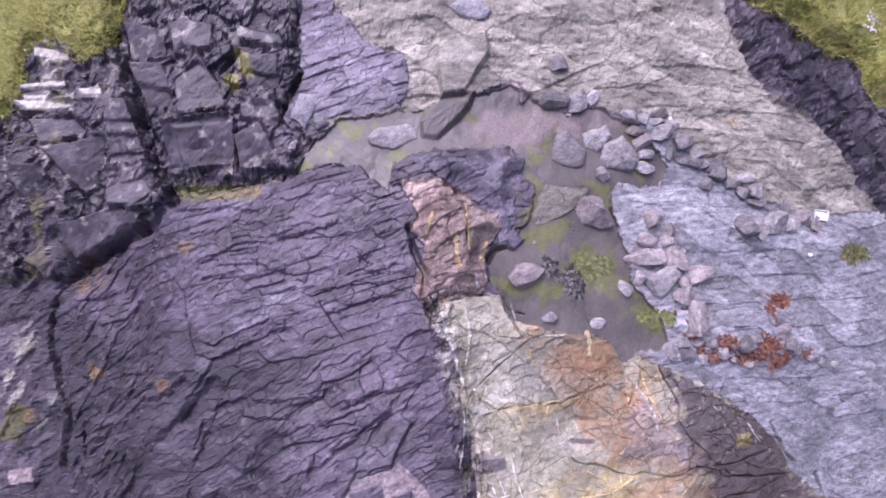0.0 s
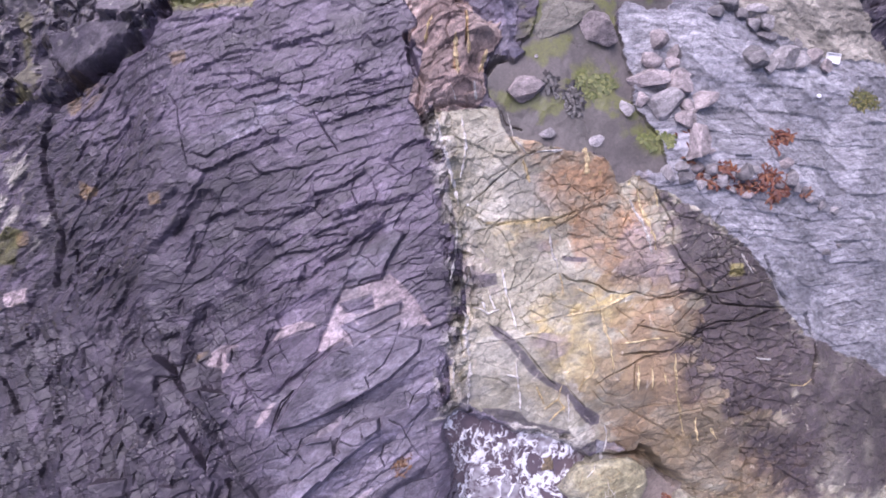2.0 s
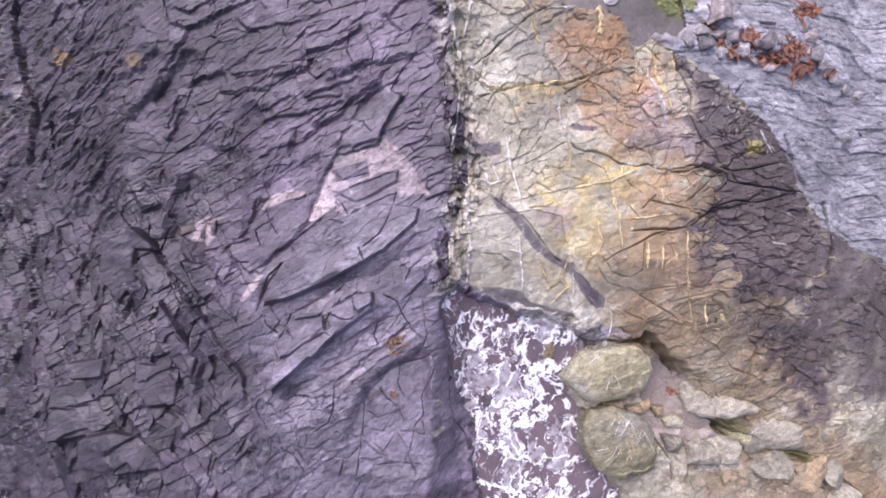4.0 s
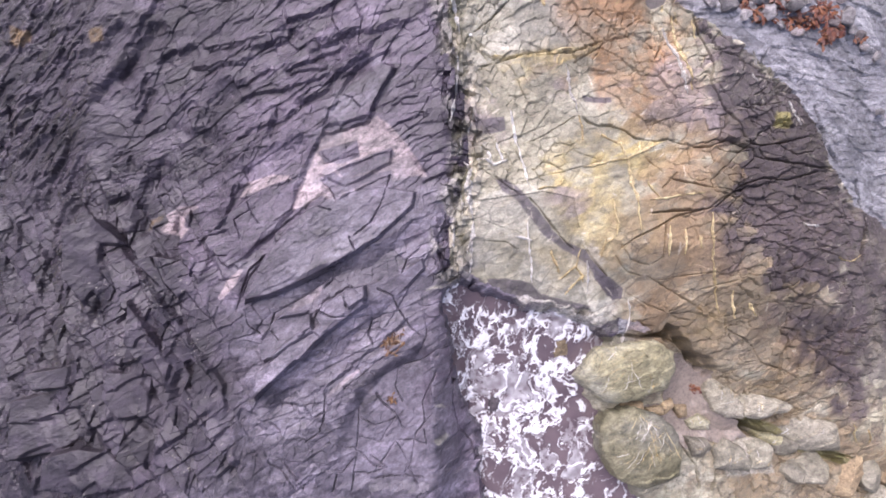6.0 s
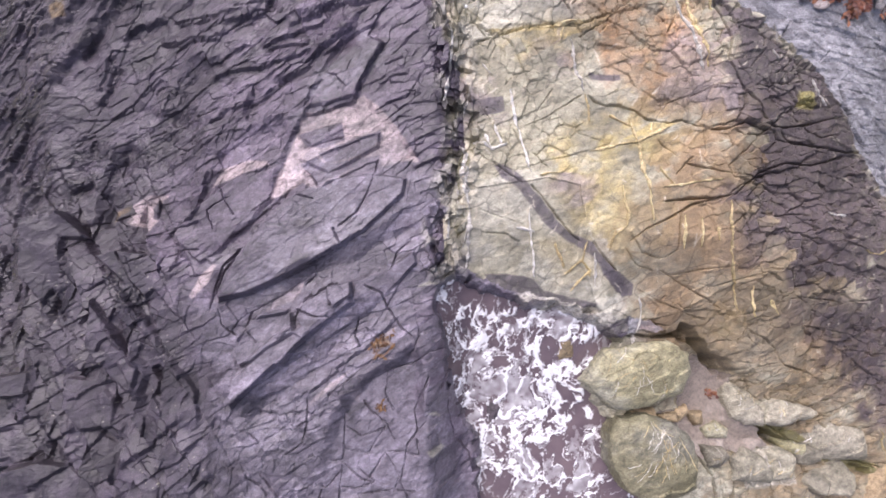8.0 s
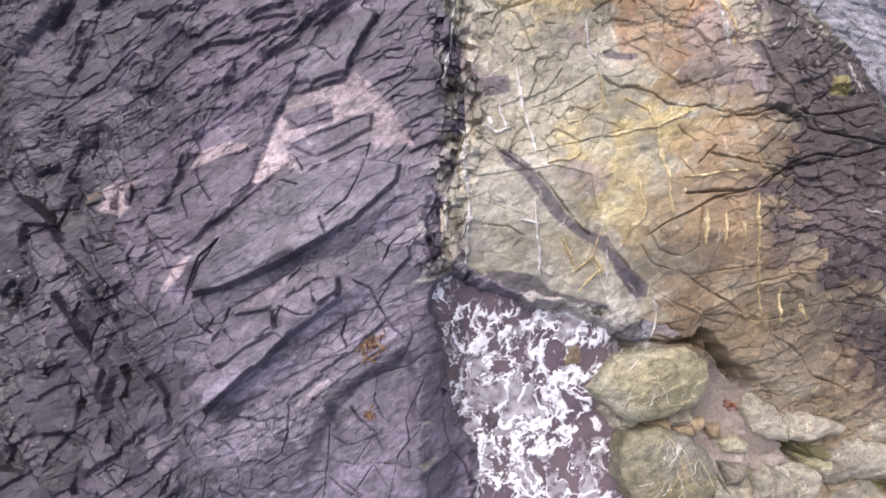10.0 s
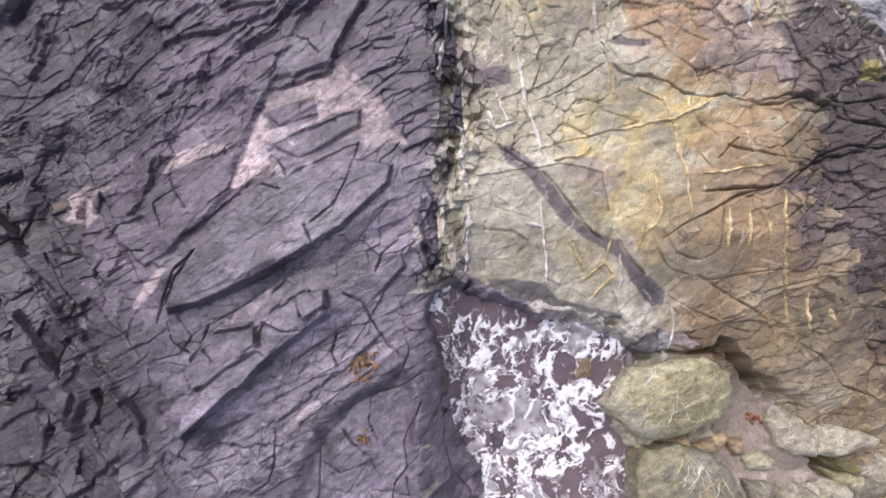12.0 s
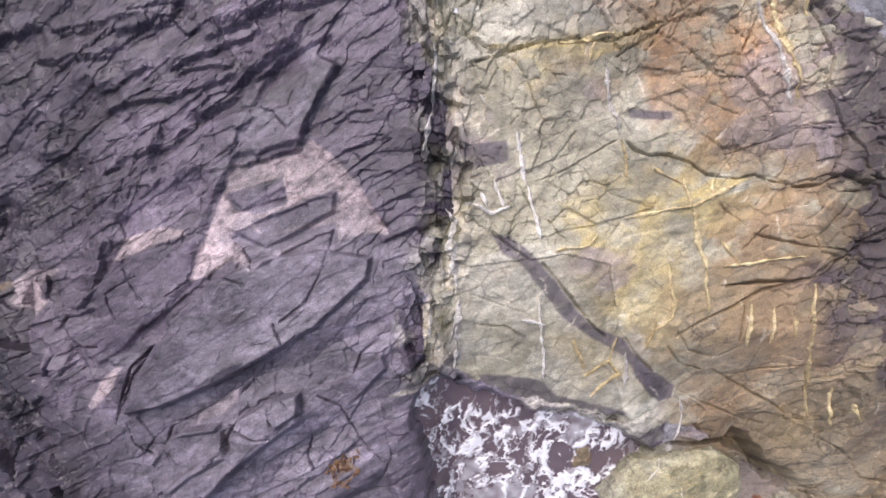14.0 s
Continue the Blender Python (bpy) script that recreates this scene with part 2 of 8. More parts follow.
PINKROCK = [(-1.15, 5.56), (-0.74, 5.56), (-0.42, 5.51), (-0.02, 5.59), (0.06, 5.43), (0.71, 5.20), (1.03, 4.81), (1.52, 4.66), (1.65, 4.26), (1.56, 3.86), (1.21, 3.61), (1.25, 3.14), (1.36, 2.69), (1.00, 2.37), (0.28, 2.29), (-0.20, 2.40), (-0.60, 2.26), (-0.88, 2.58), (-0.85, 2.97), (-0.61, 3.28), (-0.51, 3.74), (-0.79, 4.07), (-0.96, 4.49), (-0.73, 4.72), (-0.81, 5.05), (-1.03, 5.22)]
LOWTAN = [(3.5, -7.34), (4.87, -7.28), (6.25, -7.07), (7.85, -7.7), (13.3, -9.47), (19.83, -14.39), (6.42, -15.34), (5.32, -11.28), (4.47, -9.71), (3.88, -8.73)]
UPPER = [(-4.50, 10.82), (-3.22, 11.28), (-2.39, 9.84), (-1.18, 9.62), (-1.05, 8.64), (-1.42, 7.94), (-2.95, 7.76), (-3.82, 7.77), (-4.37, 8.42)]
POOL = [(6.40, -7.90), (6.66, -7.65), (6.98, -7.63), (7.43, -7.98), (7.75, -8.20), (7.92, -8.56), (7.81, -9.06), (8.40, -9.40), (8.83, -9.51), (9.10, -9.95), (8.57, -10.21), (7.88, -10.10), (7.25, -10.36), (6.84, -10.19), (6.54, -9.59), (5.91, -9.50), (5.41, -9.40), (6.03, -9.23), (6.54, -9.06), (6.55, -8.39)]
WATER = [(0.65, -6.04), (1.55, -6.29), (2.76, -6.69), (4.23, -7.01), (4.72, -7.46), (4.3, -7.9), (4.14, -8.53), (4.67, -9.26), (5.25, -10.12), (5.59, -11.0), (7.2, -13.61), (4.01, -15.05), (2.14, -12.48), (1.79, -10.95), (1.58, -9.7), (0.99, -8.57), (0.8, -7.49), (0.62, -6.6)]
CALM = [(-2.64, -3.48), (-1.49, -2.52), (-0.73, -2.32), (0.08, -3.62), (-0.08, -4.65), (-0.6, -5.62), (-2.07, -6.8), (-3.55, -8.43), (-4.9, -8.12), (-4.66, -6.72), (-3.94, -5.93), (-3.18, -4.75)]
GLINTS = [(-9.99, -6.69), (-8.8, -6.18), (-6.09, -5.66), (-5.03, -5.66), (-4.85, -10.08), (-3.81, -10.77), (-6.8, -11.5), (-8.24, -9.78), (-10.08, -9.13)]


# ---- relief ----
def spread(stops):
    """Grid lines from coarse and fine stretches: (from, to, spacing)."""
    out = []
    for a, b, s in stops:
        out.append(np.linspace(a, b, max(2, int(round((b - a) / s))), endpoint=False))
    return np.concatenate(out + [[stops[-1][1]]])


GX = spread(((-600, -60, 45), (-60, -20, 4), (-20, -12, 0.08), (-12, -8, 0.045), (-8, -5, 0.027), (-5, 7, 0.02), (7, 10, 0.027), (10, 15, 0.05), (15, 20, 0.09), (20, 60, 4), (60, 600, 45)))
GY = spread(((-60, -15, 5), (-15, -11, 0.05), (-11, -8.5, 0.026), (-8.5, -1, 0.02), (-1, 3, 0.027), (3, 10, 0.04), (10, 16, 0.065), (16, 24, 0.5), (24, 60, 4), (60, 900, 60)))
NX, NY = len(GX), len(GY)
X, Y = np.meshgrid(GX.astype(np.float32), GY.astype(np.float32))
# vertices are scattered a little, so that broken edges are ragged and not stepped
shake = np.random.default_rng(3).uniform(-0.38, 0.38, (2, NY, NX)).astype(np.float32)
shake[:, 0, :] = shake[:, -1, :] = shake[:, :, 0] = shake[:, :, -1] = 0
X += shake[0] * np.minimum(np.gradient(GX), 0.1).astype(np.float32)[None, :]
Y += shake[1] * np.minimum(np.gradient(GY), 0.1).astype(np.float32)[:, None]
TABLE = np.random.default_rng(7).random((8, 256, 256), dtype=np.float32)


def noise2(x, y, k=0):
    xi, yi = np.floor(x).astype(np.int32), np.floor(y).astype(np.int32)
    fx, fy = x - xi, y - yi
    fx, fy = fx * fx * (3 - 2 * fx), fy * fy * (3 - 2 * fy)
    t = TABLE[k % 8]
    a, b, c, d = t[yi & 255, xi & 255], t[yi & 255, (xi + 1) & 255], t[(yi + 1) & 255, xi & 255], t[(yi + 1) & 255, (xi + 1) & 255]
    return (a + (b - a) * fx) * (1 - fy) + (c + (d - c) * fx) * fy


def cloud2(x, y, k=0, octaves=4, gain=0.5):
    total, amp, norm = 0, 1.0, 0.0
    for i in range(octaves):
        total = total + amp * noise2(x * 2**i + 17.3 * i, y * 2**i - 9.1 * i, k + i)
        norm, amp = norm + amp, amp * gain
    return total / norm - 0.5


def cells(u, v, k=0, jitter=0.85):
    """Cells round scattered seeds: their number, the offset from the seed, and how near the next cell is."""
    iu, iv = np.floor(u).astype(np.int32), np.floor(v).astype(np.int32)
    best, second = np.full(u.shape, 9.0, np.float32), np.full(u.shape, 9.0, np.float32)
    du, dv, num = np.zeros_like(u), np.zeros_like(u), np.zeros(u.shape, np.int32)
    for a in (-1, 0, 1):
        for b in (-1, 0, 1):
            cu, cv = (iu + a) & 255, (iv + b) & 255
            pu = u - (iu + a + 0.5 + jitter * (TABLE[k % 8][cv, cu] - 0.5))
            pv = v - (iv + b + 0.5 + jitter * (TABLE[(k + 3) % 8][cv, cu] - 0.5))
            d = np.maximum(np.abs(pu), np.abs(pv)) * 0.6 + np.sqrt(pu * pu + pv * pv) * 0.4
            near = d < best
            second = np.where(near, best, np.minimum(second, d))
            best = np.where(near, d, best)
            du, dv, num = np.where(near, pu, du), np.where(near, pv, dv), np.where(near, cv * 256 + cu, num)
    return num, du, dv, second - best


def turned(x, y, degrees):
    c, s = math.cos(radians(degrees)), math.sin(radians(degrees))
    return x * c + y * s, -x * s + y * c


def picked(num, k):
    return TABLE[k % 8].ravel()[num]


def facets(x, y, degrees, long, wide, k, amp, lean, rough=0.4):
    """Broken slabs: each cell is a plane of its own, lifted by amp and leaning across the strike."""
    u, v = turned(x, y, degrees)
    num, du, dv, gap = cells(u / long, v / wide, k)
    h = amp * (picked(num, k + 1) - 0.5) - dv * wide * lean * (2.4 * picked(num, k + 2) - 0.8) + du * long * lean * 2 * rough * (picked(num, k + 4) - 0.5) * 2
    return h, num, gap


def beds(x, y, degrees, long, wide, k, amp, lean, skew=0.5, wander=0.3):
    """Shingled beds: bands along the strike, cut by skew joints; each piece is lifted by amp, and its foot-wall edge stands proud."""
    u, v = turned(x, y, degrees)
    v = v / wide + wander * 2 * cloud2(u * 0.45 / wide * 0.4, v * 0.3 / wide, k, 3)
    row = np.floor(v)
    fv = v - row
    ri = row.astype(np.int32)
    u = u / long + 9 * TABLE[(k + 1) % 8][ri & 255, (ri * 7) & 255] + skew * fv + 0.3 * cloud2(u * 0.7 / long, v * 0.9, k + 2, 2)
    col = np.floor(u)
    fu = u - col
    ci = col.astype(np.int32)
    cut = 0.25 + 0.5 * TABLE[(k + 5) % 8][ri & 255, ci & 255]
    ci = ci * 2 + (fu > cut)
    num = ((ri & 255) * 256 + (ci & 255)).astype(np.int32)
    h = amp * (picked(num, k + 1) - 0.5) + lean * wide * (0.5 - fv) * (2.2 * picked(num, k + 2) - 0.5) + 0.5 * lean * long * (fu - 0.5) * (picked(num, k + 4) - 0.5)
    return h, num, np.minimum(fv, 1 - fv)


def box_of(points, margin):
    p = np.array(points)
    i0, i1 = np.searchsorted(GX, (p[:, 0].min() - margin, p[:, 0].max() + margin))
    j0, j1 = np.searchsorted(GY, (p[:, 1].min() - margin, p[:, 1].max() + margin))
    return slice(j0, max(j1, j0 + 1)), slice(i0, max(i1, i0 + 1))


def along(points, x, y):
    """Distance to a line of points, the side (+ left of it), and how far along it (0 to 1)."""
    best, side, far = np.full(x.shape, 1e9, np.float32), np.zeros_like(x), np.zeros_like(x)
    p = np.array(points, np.float32)
    lengths = np.hypot(*(p[1:] - p[:-1]).T)
    total, gone = max(lengths.sum(), 1e-6), 0.0
    for a, b, l in zip(p[:-1], p[1:], lengths):
        d = (b - a) / max(l, 1e-6)
        s = np.clip((x - a[0]) * d[0] + (y - a[1]) * d[1], 0, l)
        rx, ry = x - a[0] - s * d[0], y - a[1] - s * d[1]
        r = rx * rx + ry * ry
        near = r < best
        best = np.where(near, r, best)
        side = np.where(near, d[0] * (y - a[1]) - d[1] * (x - a[0]), side)
        far = np.where(near, (gone + s) / total, far)
        gone += l
    return np.sqrt(best), np.sign(side), far


WX = (X + 0.55 * cloud2(X * 0.9, Y * 0.9, 2) + 0.12 * cloud2(X * 6, Y * 6, 5, 2)).astype(np.float32)
WY = (Y + 0.55 * cloud2(X * 0.9 + 50, Y * 0.9, 3) + 0.12 * cloud2(X * 6, Y * 6 + 31, 6, 2)).astype(np.float32)


FX = (X + 1.2 * cloud2(X * 0.16, Y * 0.16, 1, 2) + 0.06 * cloud2(X * 1.6, Y * 1.6, 4, 2)).astype(np.float32)
FY = (Y + 1.2 * cloud2(X * 0.16 + 40, Y * 0.16, 2, 2) + 0.06 * cloud2(X * 1.6 + 9, Y * 1.6, 7, 2)).astype(np.float32)


def inside(points, warp=True):
    """Signed distance to an outline, positive within, over the whole grid."""
    out = np.full(X.shape, -30.0, np.float32)
    box = box_of(points, 4.0)
    x, y = (WX[box], WY[box]) if warp else (X[box], Y[box])
    ring = list(points) + [points[0]]
    d, _, _ = along(ring, x, y)
    odd = np.zeros(x.shape, bool)
    for (ax, ay), (bx, by) in zip(ring[:-1], ring[1:]):
        if ay != by:
            odd ^= ((y >= ay) != (y >= by)) & (x < (bx - ax) * (y - ay) / (by - ay) + ax)
    out[box] = np.where(odd, d, -d)
    return out


def ease(a, b, x):
    t = np.clip((x - a) / (b - a), 0, 1)
    return t * t * (3 - 2 * t)


def level(x, y):
    """The broad lie of the shore: it falls to the south and to both sides; the veined rock tilts up eastwards, the slate stands proud in the south."""
    x, y = np.clip(x, -19, 19), np.clip(y, -15, 17)
    z = 4.06 + 0.172 * y - 0.0143 * x * x - 0.0031 * y * y
    east = ease(0.2, 1.4, x) * ease(3.5, 1.5, y) * (-0.4 + 0.115 * np.minimum(x, 9.0) - 0.2 * np.clip(-5 - y, 0, 4)) * ease(14, 9.5, x)
    west_part = ease(0.3, -1.0, x) * (0.33 * ease(-2.5, -6, x) * ease(-4.6, -6.2, y) * ease(-11, -8.5, x) - 0.15 * ease(-4.6, -3, y) * ease(4, 1, y) * ease(-9, -6, x))
    west_part = west_part - 0.4 * ease(-8, -10.5, x) * ease(-9, -6.5, y) * ease(6, 3, y) - 0.2 * ease(-4.5, -5.8, x) * ease(-9.5, -7.5, x) * ease(-6.5, -5, y) * ease(1, -1, y)
    east = east - 0.35 * ease(6.5, 8.5, x) * ease(14, 12.5, x) * ease(-5.5, -3, y) * ease(5, 2.5, y) - 0.3 * ease(4.2, 5.2, x) * ease(8.5, 7.2, x) * ease(-5, -6.2, y) * ease(-10, -8, y)
    east = east + 0.2 * ease(-2, 0, x) * ease(6.5, 4.5, x) * ease(0, 1.5, y) * ease(7.5, 5.5, y)
    return z + east + west_part


CX, CY = np.clip(X, -19, 19), np.clip(Y, -15, 17)
BASE = level(X, Y).astype(np.float32)
IN = {name: inside(outline) for name, outline in (("tan", TAN), ("shelf", SHELF), ("pale", PALE), ("sand", SAND), ("wall", WALLR), ("turf_r", GRASSR), ("turf_l", GRASSL), ("cliff", CLIFF), ("butt", BUTT), ("isle", ISLE), ("pink", PINKROCK), ("pool", POOL), ("water", WATER))}
IN["dark"] = inside(DARKR)
IN["low"] = inside(LOWTAN)
IN["upper"] = inside(UPPER)
# which ground each place belongs to
KIND = np.zeros(X.shape, np.int8)  # 0 slate
for number, name in ((1, "tan"), (2, "shelf"), (3, "pale"), (4, "sand"), (5, "cliff"), (5, "butt"), (6, "wall"), (8, "isle"), (9, "pink"), (7, "turf_r"), (7, "turf_l")):
    KIND[IN[name] > 0] = number
KIND[(IN["low"] > 0) & (KIND == 0)] = 1
KIND[(IN["upper"] > 0) & (KIND != 5)] = 0
KIND[(KIND == 0) & (X > 5) & (Y > -9)] = 2
KIND[IN["pool"] > 0] = 4
FAR = (np.abs(X) > 20) | (Y > 18)
KIND[FAR & (Y > -14)] = 7

MARK = {name: np.zeros(X.shape, np.float32) for name in ("pink", "blue", "rust", "gold", "dark", "pale", "moss", "brown", "quartz", "lichen", "mauve", "facet")}
Z = BASE.copy()

# slate: shingled beds that strike to the north-east, blockier to the south-west
west = ease(-4.5, -6.5, X + 0.2 * (Y + 5)) * ease(-3.0, -5.0, Y)
ribbed = ease(-8.0, -10.0, X + 1.2 * cloud2(X * 0.5, Y * 0.5, 2)) * ease(5, 3.5, Y) * (1 - west)
big, SLAB, big_gap = beds(FX, FY, 34, 3.4, 1.05, 1, 0.12, 0.16)
wedge, wedge_num, wedge_gap = beds(FX, FY, 57, 3.0, 1.7, 3, 0.15, 0.08, 0.9)
mid, mid_num, mid_gap = beds(FX, FY, 27, 1.3, 0.40, 2, 0.055, 0.20)
small, small_num, small_gap = beds(FX, FY, 38, 0.55, 0.15, 4, 0.018, 0.18)
chips, chip_num, chip_gap = facets(FX, FY, 70, 0.24, 0.15, 0, 0.020, 0.12)
plates, plate_num, plate_gap = facets(FX, FY, 30, 1.5, 0.6, 7, 0.10, 0.16)
plates2, plate2_num, plate2_gap = facets(FX, FY, 15, 0.55, 0.26, 1, 0.045, 0.18)
blocky, block_num, block_gap = beds(FX, FY, -54, 1.9, 0.85, 5, 0.22, 0.20, 0.3)
blocky2, b2_num, b2_gap = beds(FX, FY, 30, 0.95, 0.40, 6, 0.12, 0.24, 0.2)
rib, rib_num, rib_gap = beds(FX, FY, 58, 1.5, 0.36, 3, 0.26, 0.35, 0.4)
chunk, chunk_num, chunk_gap = beds(FX, FY, -62, 1.3, 0.62, 7, 0.07, 0.42, 0.5)
course, course_num, course_gap = beds(FX, FY, 13, 1.4, 0.36, 6, 0.07, 0.22, 0.3)
north = ease(-1.5, 2.0, Y + 0.25 * X)
worn = 0.35 + 0.65 * ease(-0.12, 0.14, cloud2(X * 0.55, Y * 0.55, 3))
worn2 = 0.3 + 0.7 * ease(-0.10, 0.14, cloud2(X * 0.9 + 30, Y * 0.9, 6))
split = ease(-0.10, 0.06, cloud2(X * 1.3, Y * 1.3, 5))
slate_h = ((0.22 * big + 0.25 * wedge + 0.38 * mid * worn + 0.3 * plates) * (1 - north) + (0.65 * course + 0.2 * plates) * north + 0.6 * plates2) * (1 - west) + (0.4 * blocky + 0.5 * blocky2 + chunk + 0.35 * plates2) * west + (0.45 * rib + 0.3 * plates2) * ribbed + 0.6 * small * worn2 + 1.0 * chips * worn + 0.02 * cloud2(X * 5, Y * 5, 3, 3)
calm = ease(-0.3, 0.4, inside(CALM))
slate_h = slate_h * (1 - 0.8 * calm) + calm * (0.40 * plates2 + 0.25 * plates + 0.7 * chips)
slate_h *= 0.9
slate_h -= (1 - 0.5 * calm) * 0.012 * ease(0.05, 0.01, mid_gap) * split * worn * (1 - west) * (1 - north) + 0.03 * ease(0.05, 0.01, block_gap) * split * west
# tan outcrop: broad smooth faces, few joints
tbig, TSLAB, tgap = facets(FX, FY, 15, 2.9, 2.1, 3, 0.22, 0.10)
tmid, tm_num, tmgap = facets(FX, FY, -25, 0.8, 0.5, 0, 0.05, 0.08)
scab, scab_num, scab_gap = facets(FX, FY, 25, 0.42, 0.26, 3, 0.045, 0.14)
broken = ease(-0.02, 0.12, cloud2(X * 0.45 + 3, Y * 0.45, 7)) + ease(6.5, 9, X) + ease(-6.0, -7.5, Y)
broken = np.clip(broken, 0, 1)
joint_u, joint_v = FX + 0.25 * cloud2(X * 2.2, Y * 2.2, 6, 3), FY + 0.25 * cloud2(X * 2.2 + 5, Y * 2.2, 1, 3)
joint_h, joint_num, joint_gap = facets(joint_u, joint_v, 18, 1.15, 0.75, 6, 0.12, 0.10)
jointed = ease(4.6, 6.8, X + 0.25 * Y + 1.5 * cloud2(X * 0.5, Y * 0.5, 5)) * ease(-0.14, 0.02, cloud2(X * 0.8, Y * 0.8, 2))
tan_h = jointed * (joint_h - 0.09 * ease(0.036, 0.012, joint_gap) + 0.8 * scab - 0.05 * ease(0.06, 0.02, scab_gap) * split) + tbig * 0.14 + 0.03 * cloud2(X * 9, Y * 9, 5, 3) + 0.25 * cloud2(X * 0.8, Y * 0.8, 4) + 0.05 * cloud2(X * 4, Y * 4, 2, 3) + (tmid + small * 0.15 + 0.9 * chips + 0.8 * scab) * (0.25 + 0.75 * broken) - (0.06 * ease(0.03, 0.008, tmgap) + 0.03 * ease(0.05, 0.015, scab_gap)) * broken * split
# bedded shelf and slope
sbig, SSLAB, sgap = beds(FX, FY, 6, 2.0, 0.75, 6, 0.09, 0.07)
smid, sm_num, smgap = beds(FX, FY, 12, 0.6, 0.22, 7, 0.04, 0.10)
shelf_h = sbig + smid + chips - 0.03 * ease(0.05, 0.01, smgap) * split
pale_h = sbig * 0.9 + smid * 1.1 + chips * 1.3 + 0.5 * cloud2(X * 0.5, Y * 0.5, 1) + 0.2 * wedge + 0.4 * plates
cb, CSLAB, cgap = facets(FX, FY, 80, 1.5, 0.8, 2, 0.45, 0.25)
cb2, cb2_num, cb2_gap = facets(FX, FY, 78, 0.6, 0.32, 5, 0.13, 0.25)
ledge, ledge_num, ledge_gap = beds(FX, FY, 28, 1.6, 0.55, 3, 0.55, 0.10, 0.2)
ledge2, ledge2_num, ledge2_gap = beds(FX, FY, 70, 0.7, 0.30, 5, 0.22, 0.16, 0.2)
cliff_h = 0.3 * cb + 0.5 * ledge + 0.5 * ledge2 + 0.15 * cb2 + 0.7 * plates2 + 1.2 * chips
sand_h = 0.10 * cloud2(X * 1.2, Y * 1.2, 5) + 0.02 * cloud2(X * 6, Y * 6, 1, 2) - 0.12
RELIEF = np.select([KIND == 0, KIND == 1, KIND == 2, KIND == 3, KIND == 4, (KIND == 5) | (KIND == 6), KIND == 7, KIND == 8, KIND == 9],
                   [slate_h, tan_h, shelf_h, pale_h, sand_h, cliff_h, 0.35 * cloud2(X * 0.7, Y * 0.7, 2), plates + plates2 + 0.6 * mid, plates * 1.0 + plates2 * 1.6 + mid * 0.5 + tbig], 0).astype(np.float32)
Z += RELIEF
# masses that stand above the gully floor
jag = 0.3 * (picked(CSLAB, 1) - 0.5) + 0.3 * (picked(ledge_num, 4) - 0.5) + 0.2 * (picked(ledge2_num, 2) - 0.5)
left_top, right_top = np.maximum(IN["turf_l"], IN["butt"]) + jag, np.maximum(IN["turf_r"], IN["wall"]) + jag
left_cliff = np.maximum(left_top, IN["cliff"] + jag)
for field, high, wide in ((IN["isle"], 0.45, 0.8), (IN["pink"], 0.5, 0.7), (left_top, 0.12, 0.5), (left_cliff, 0.22, 0.3), (right_top, 0.35, 0.8), (IN["turf_l"], 0.3, 0.3), (IN["turf_r"], 0.35, 0.3), (IN["shelf"], 0.2, 0.8)):
    Z += high * ease(0.0, wide, field)
Z += 0.02 * np.clip(IN["cliff"], 0, 6) + 0.03 * np.clip(IN["pale"], 0, 5) * ease(7, 10, Y)
Z -= 0.35 * ease(-0.35, 0.5, IN["pool"])
Z -= 0.22 * ease(0, 0.8, IN["low"]) * (KIND == 1)
Z -= 0.75 * ease(-0.16, 0.10, IN["water"] + 0.16 * (picked(plate2_num, 3) - 0.5))
# inland the ground climbs to rough grass; to the south the rock runs under the sea
Z += ease(18, 60, np.abs(X)) * 6 + ease(16, 40, Y) * 5
Z = np.where(Y < -13.5, Z - 5.0 * ease(-13.5, -22, Y), Z)


def scarp(points, drop, face, settle):
    """A broken edge: the ground rises gently to the line, falls over the face on its right-hand side (minus: left), and recovers beyond."""
    box = box_of(points, settle + face + 0.3)
    d, side, far = along(points, X[box] + 0.16 * (WX[box] - X[box]), Y[box] + 0.16 * (WY[box] - Y[box]))
    s = -side * d * (1 if drop > 0 else -1) + 0.05 * (picked(chip_num[box], 3) - 0.5) + 0.06 * (picked(plate2_num[box], 5) - 0.5)
    drop = drop * (0.48 if abs(drop) > 0.2 else 0.72)
    high = 0.5 * abs(drop) * (0.65 + 0.7 * noise2(X[box] * 1.7, Y[box] * 1.7, 6)) * ease(0, 0.10, far) * ease(1, 0.90, far)
    high = high * (1 - 0.3 * (IN["tan"][box] > 0))
    face = face * (0.65 + 0.6 * noise2(X[box] * 2.1, Y[box] * 2.1, 2))
    up, down, out = np.clip(1 + s / settle, 0, 1), np.clip(1 - 2 * s / face, -1, 1), np.clip(1 - (s - face) / settle, 0, 1)
    Z[box] += high * np.where(s < 0, up, down * out)


def crack(points, wide, deep):
    box = box_of(points, wide * 4 + 0.3)
    d, _, far = along(points, X[box] + 0.14 * (WX[box] - X[box]), Y[box] + 0.14 * (WY[box] - Y[box]))
    uneven = noise2(X[box] * 3, Y[box] * 3, 3)
    w = 0.008 + 0.22 * wide * (0.3 + uneven) if wide < 0.15 else 0.36 * wide * (0.3 + 1.2 * uneven)
    Z[box] -= (0.55 if 0.065 < wide < 0.15 else 0.75) * deep * (0.4 + 0.9 * uneven) * ease(w, w * 0.3, d) * ease(0, 0.05, far) * ease(1, 0.95, far)


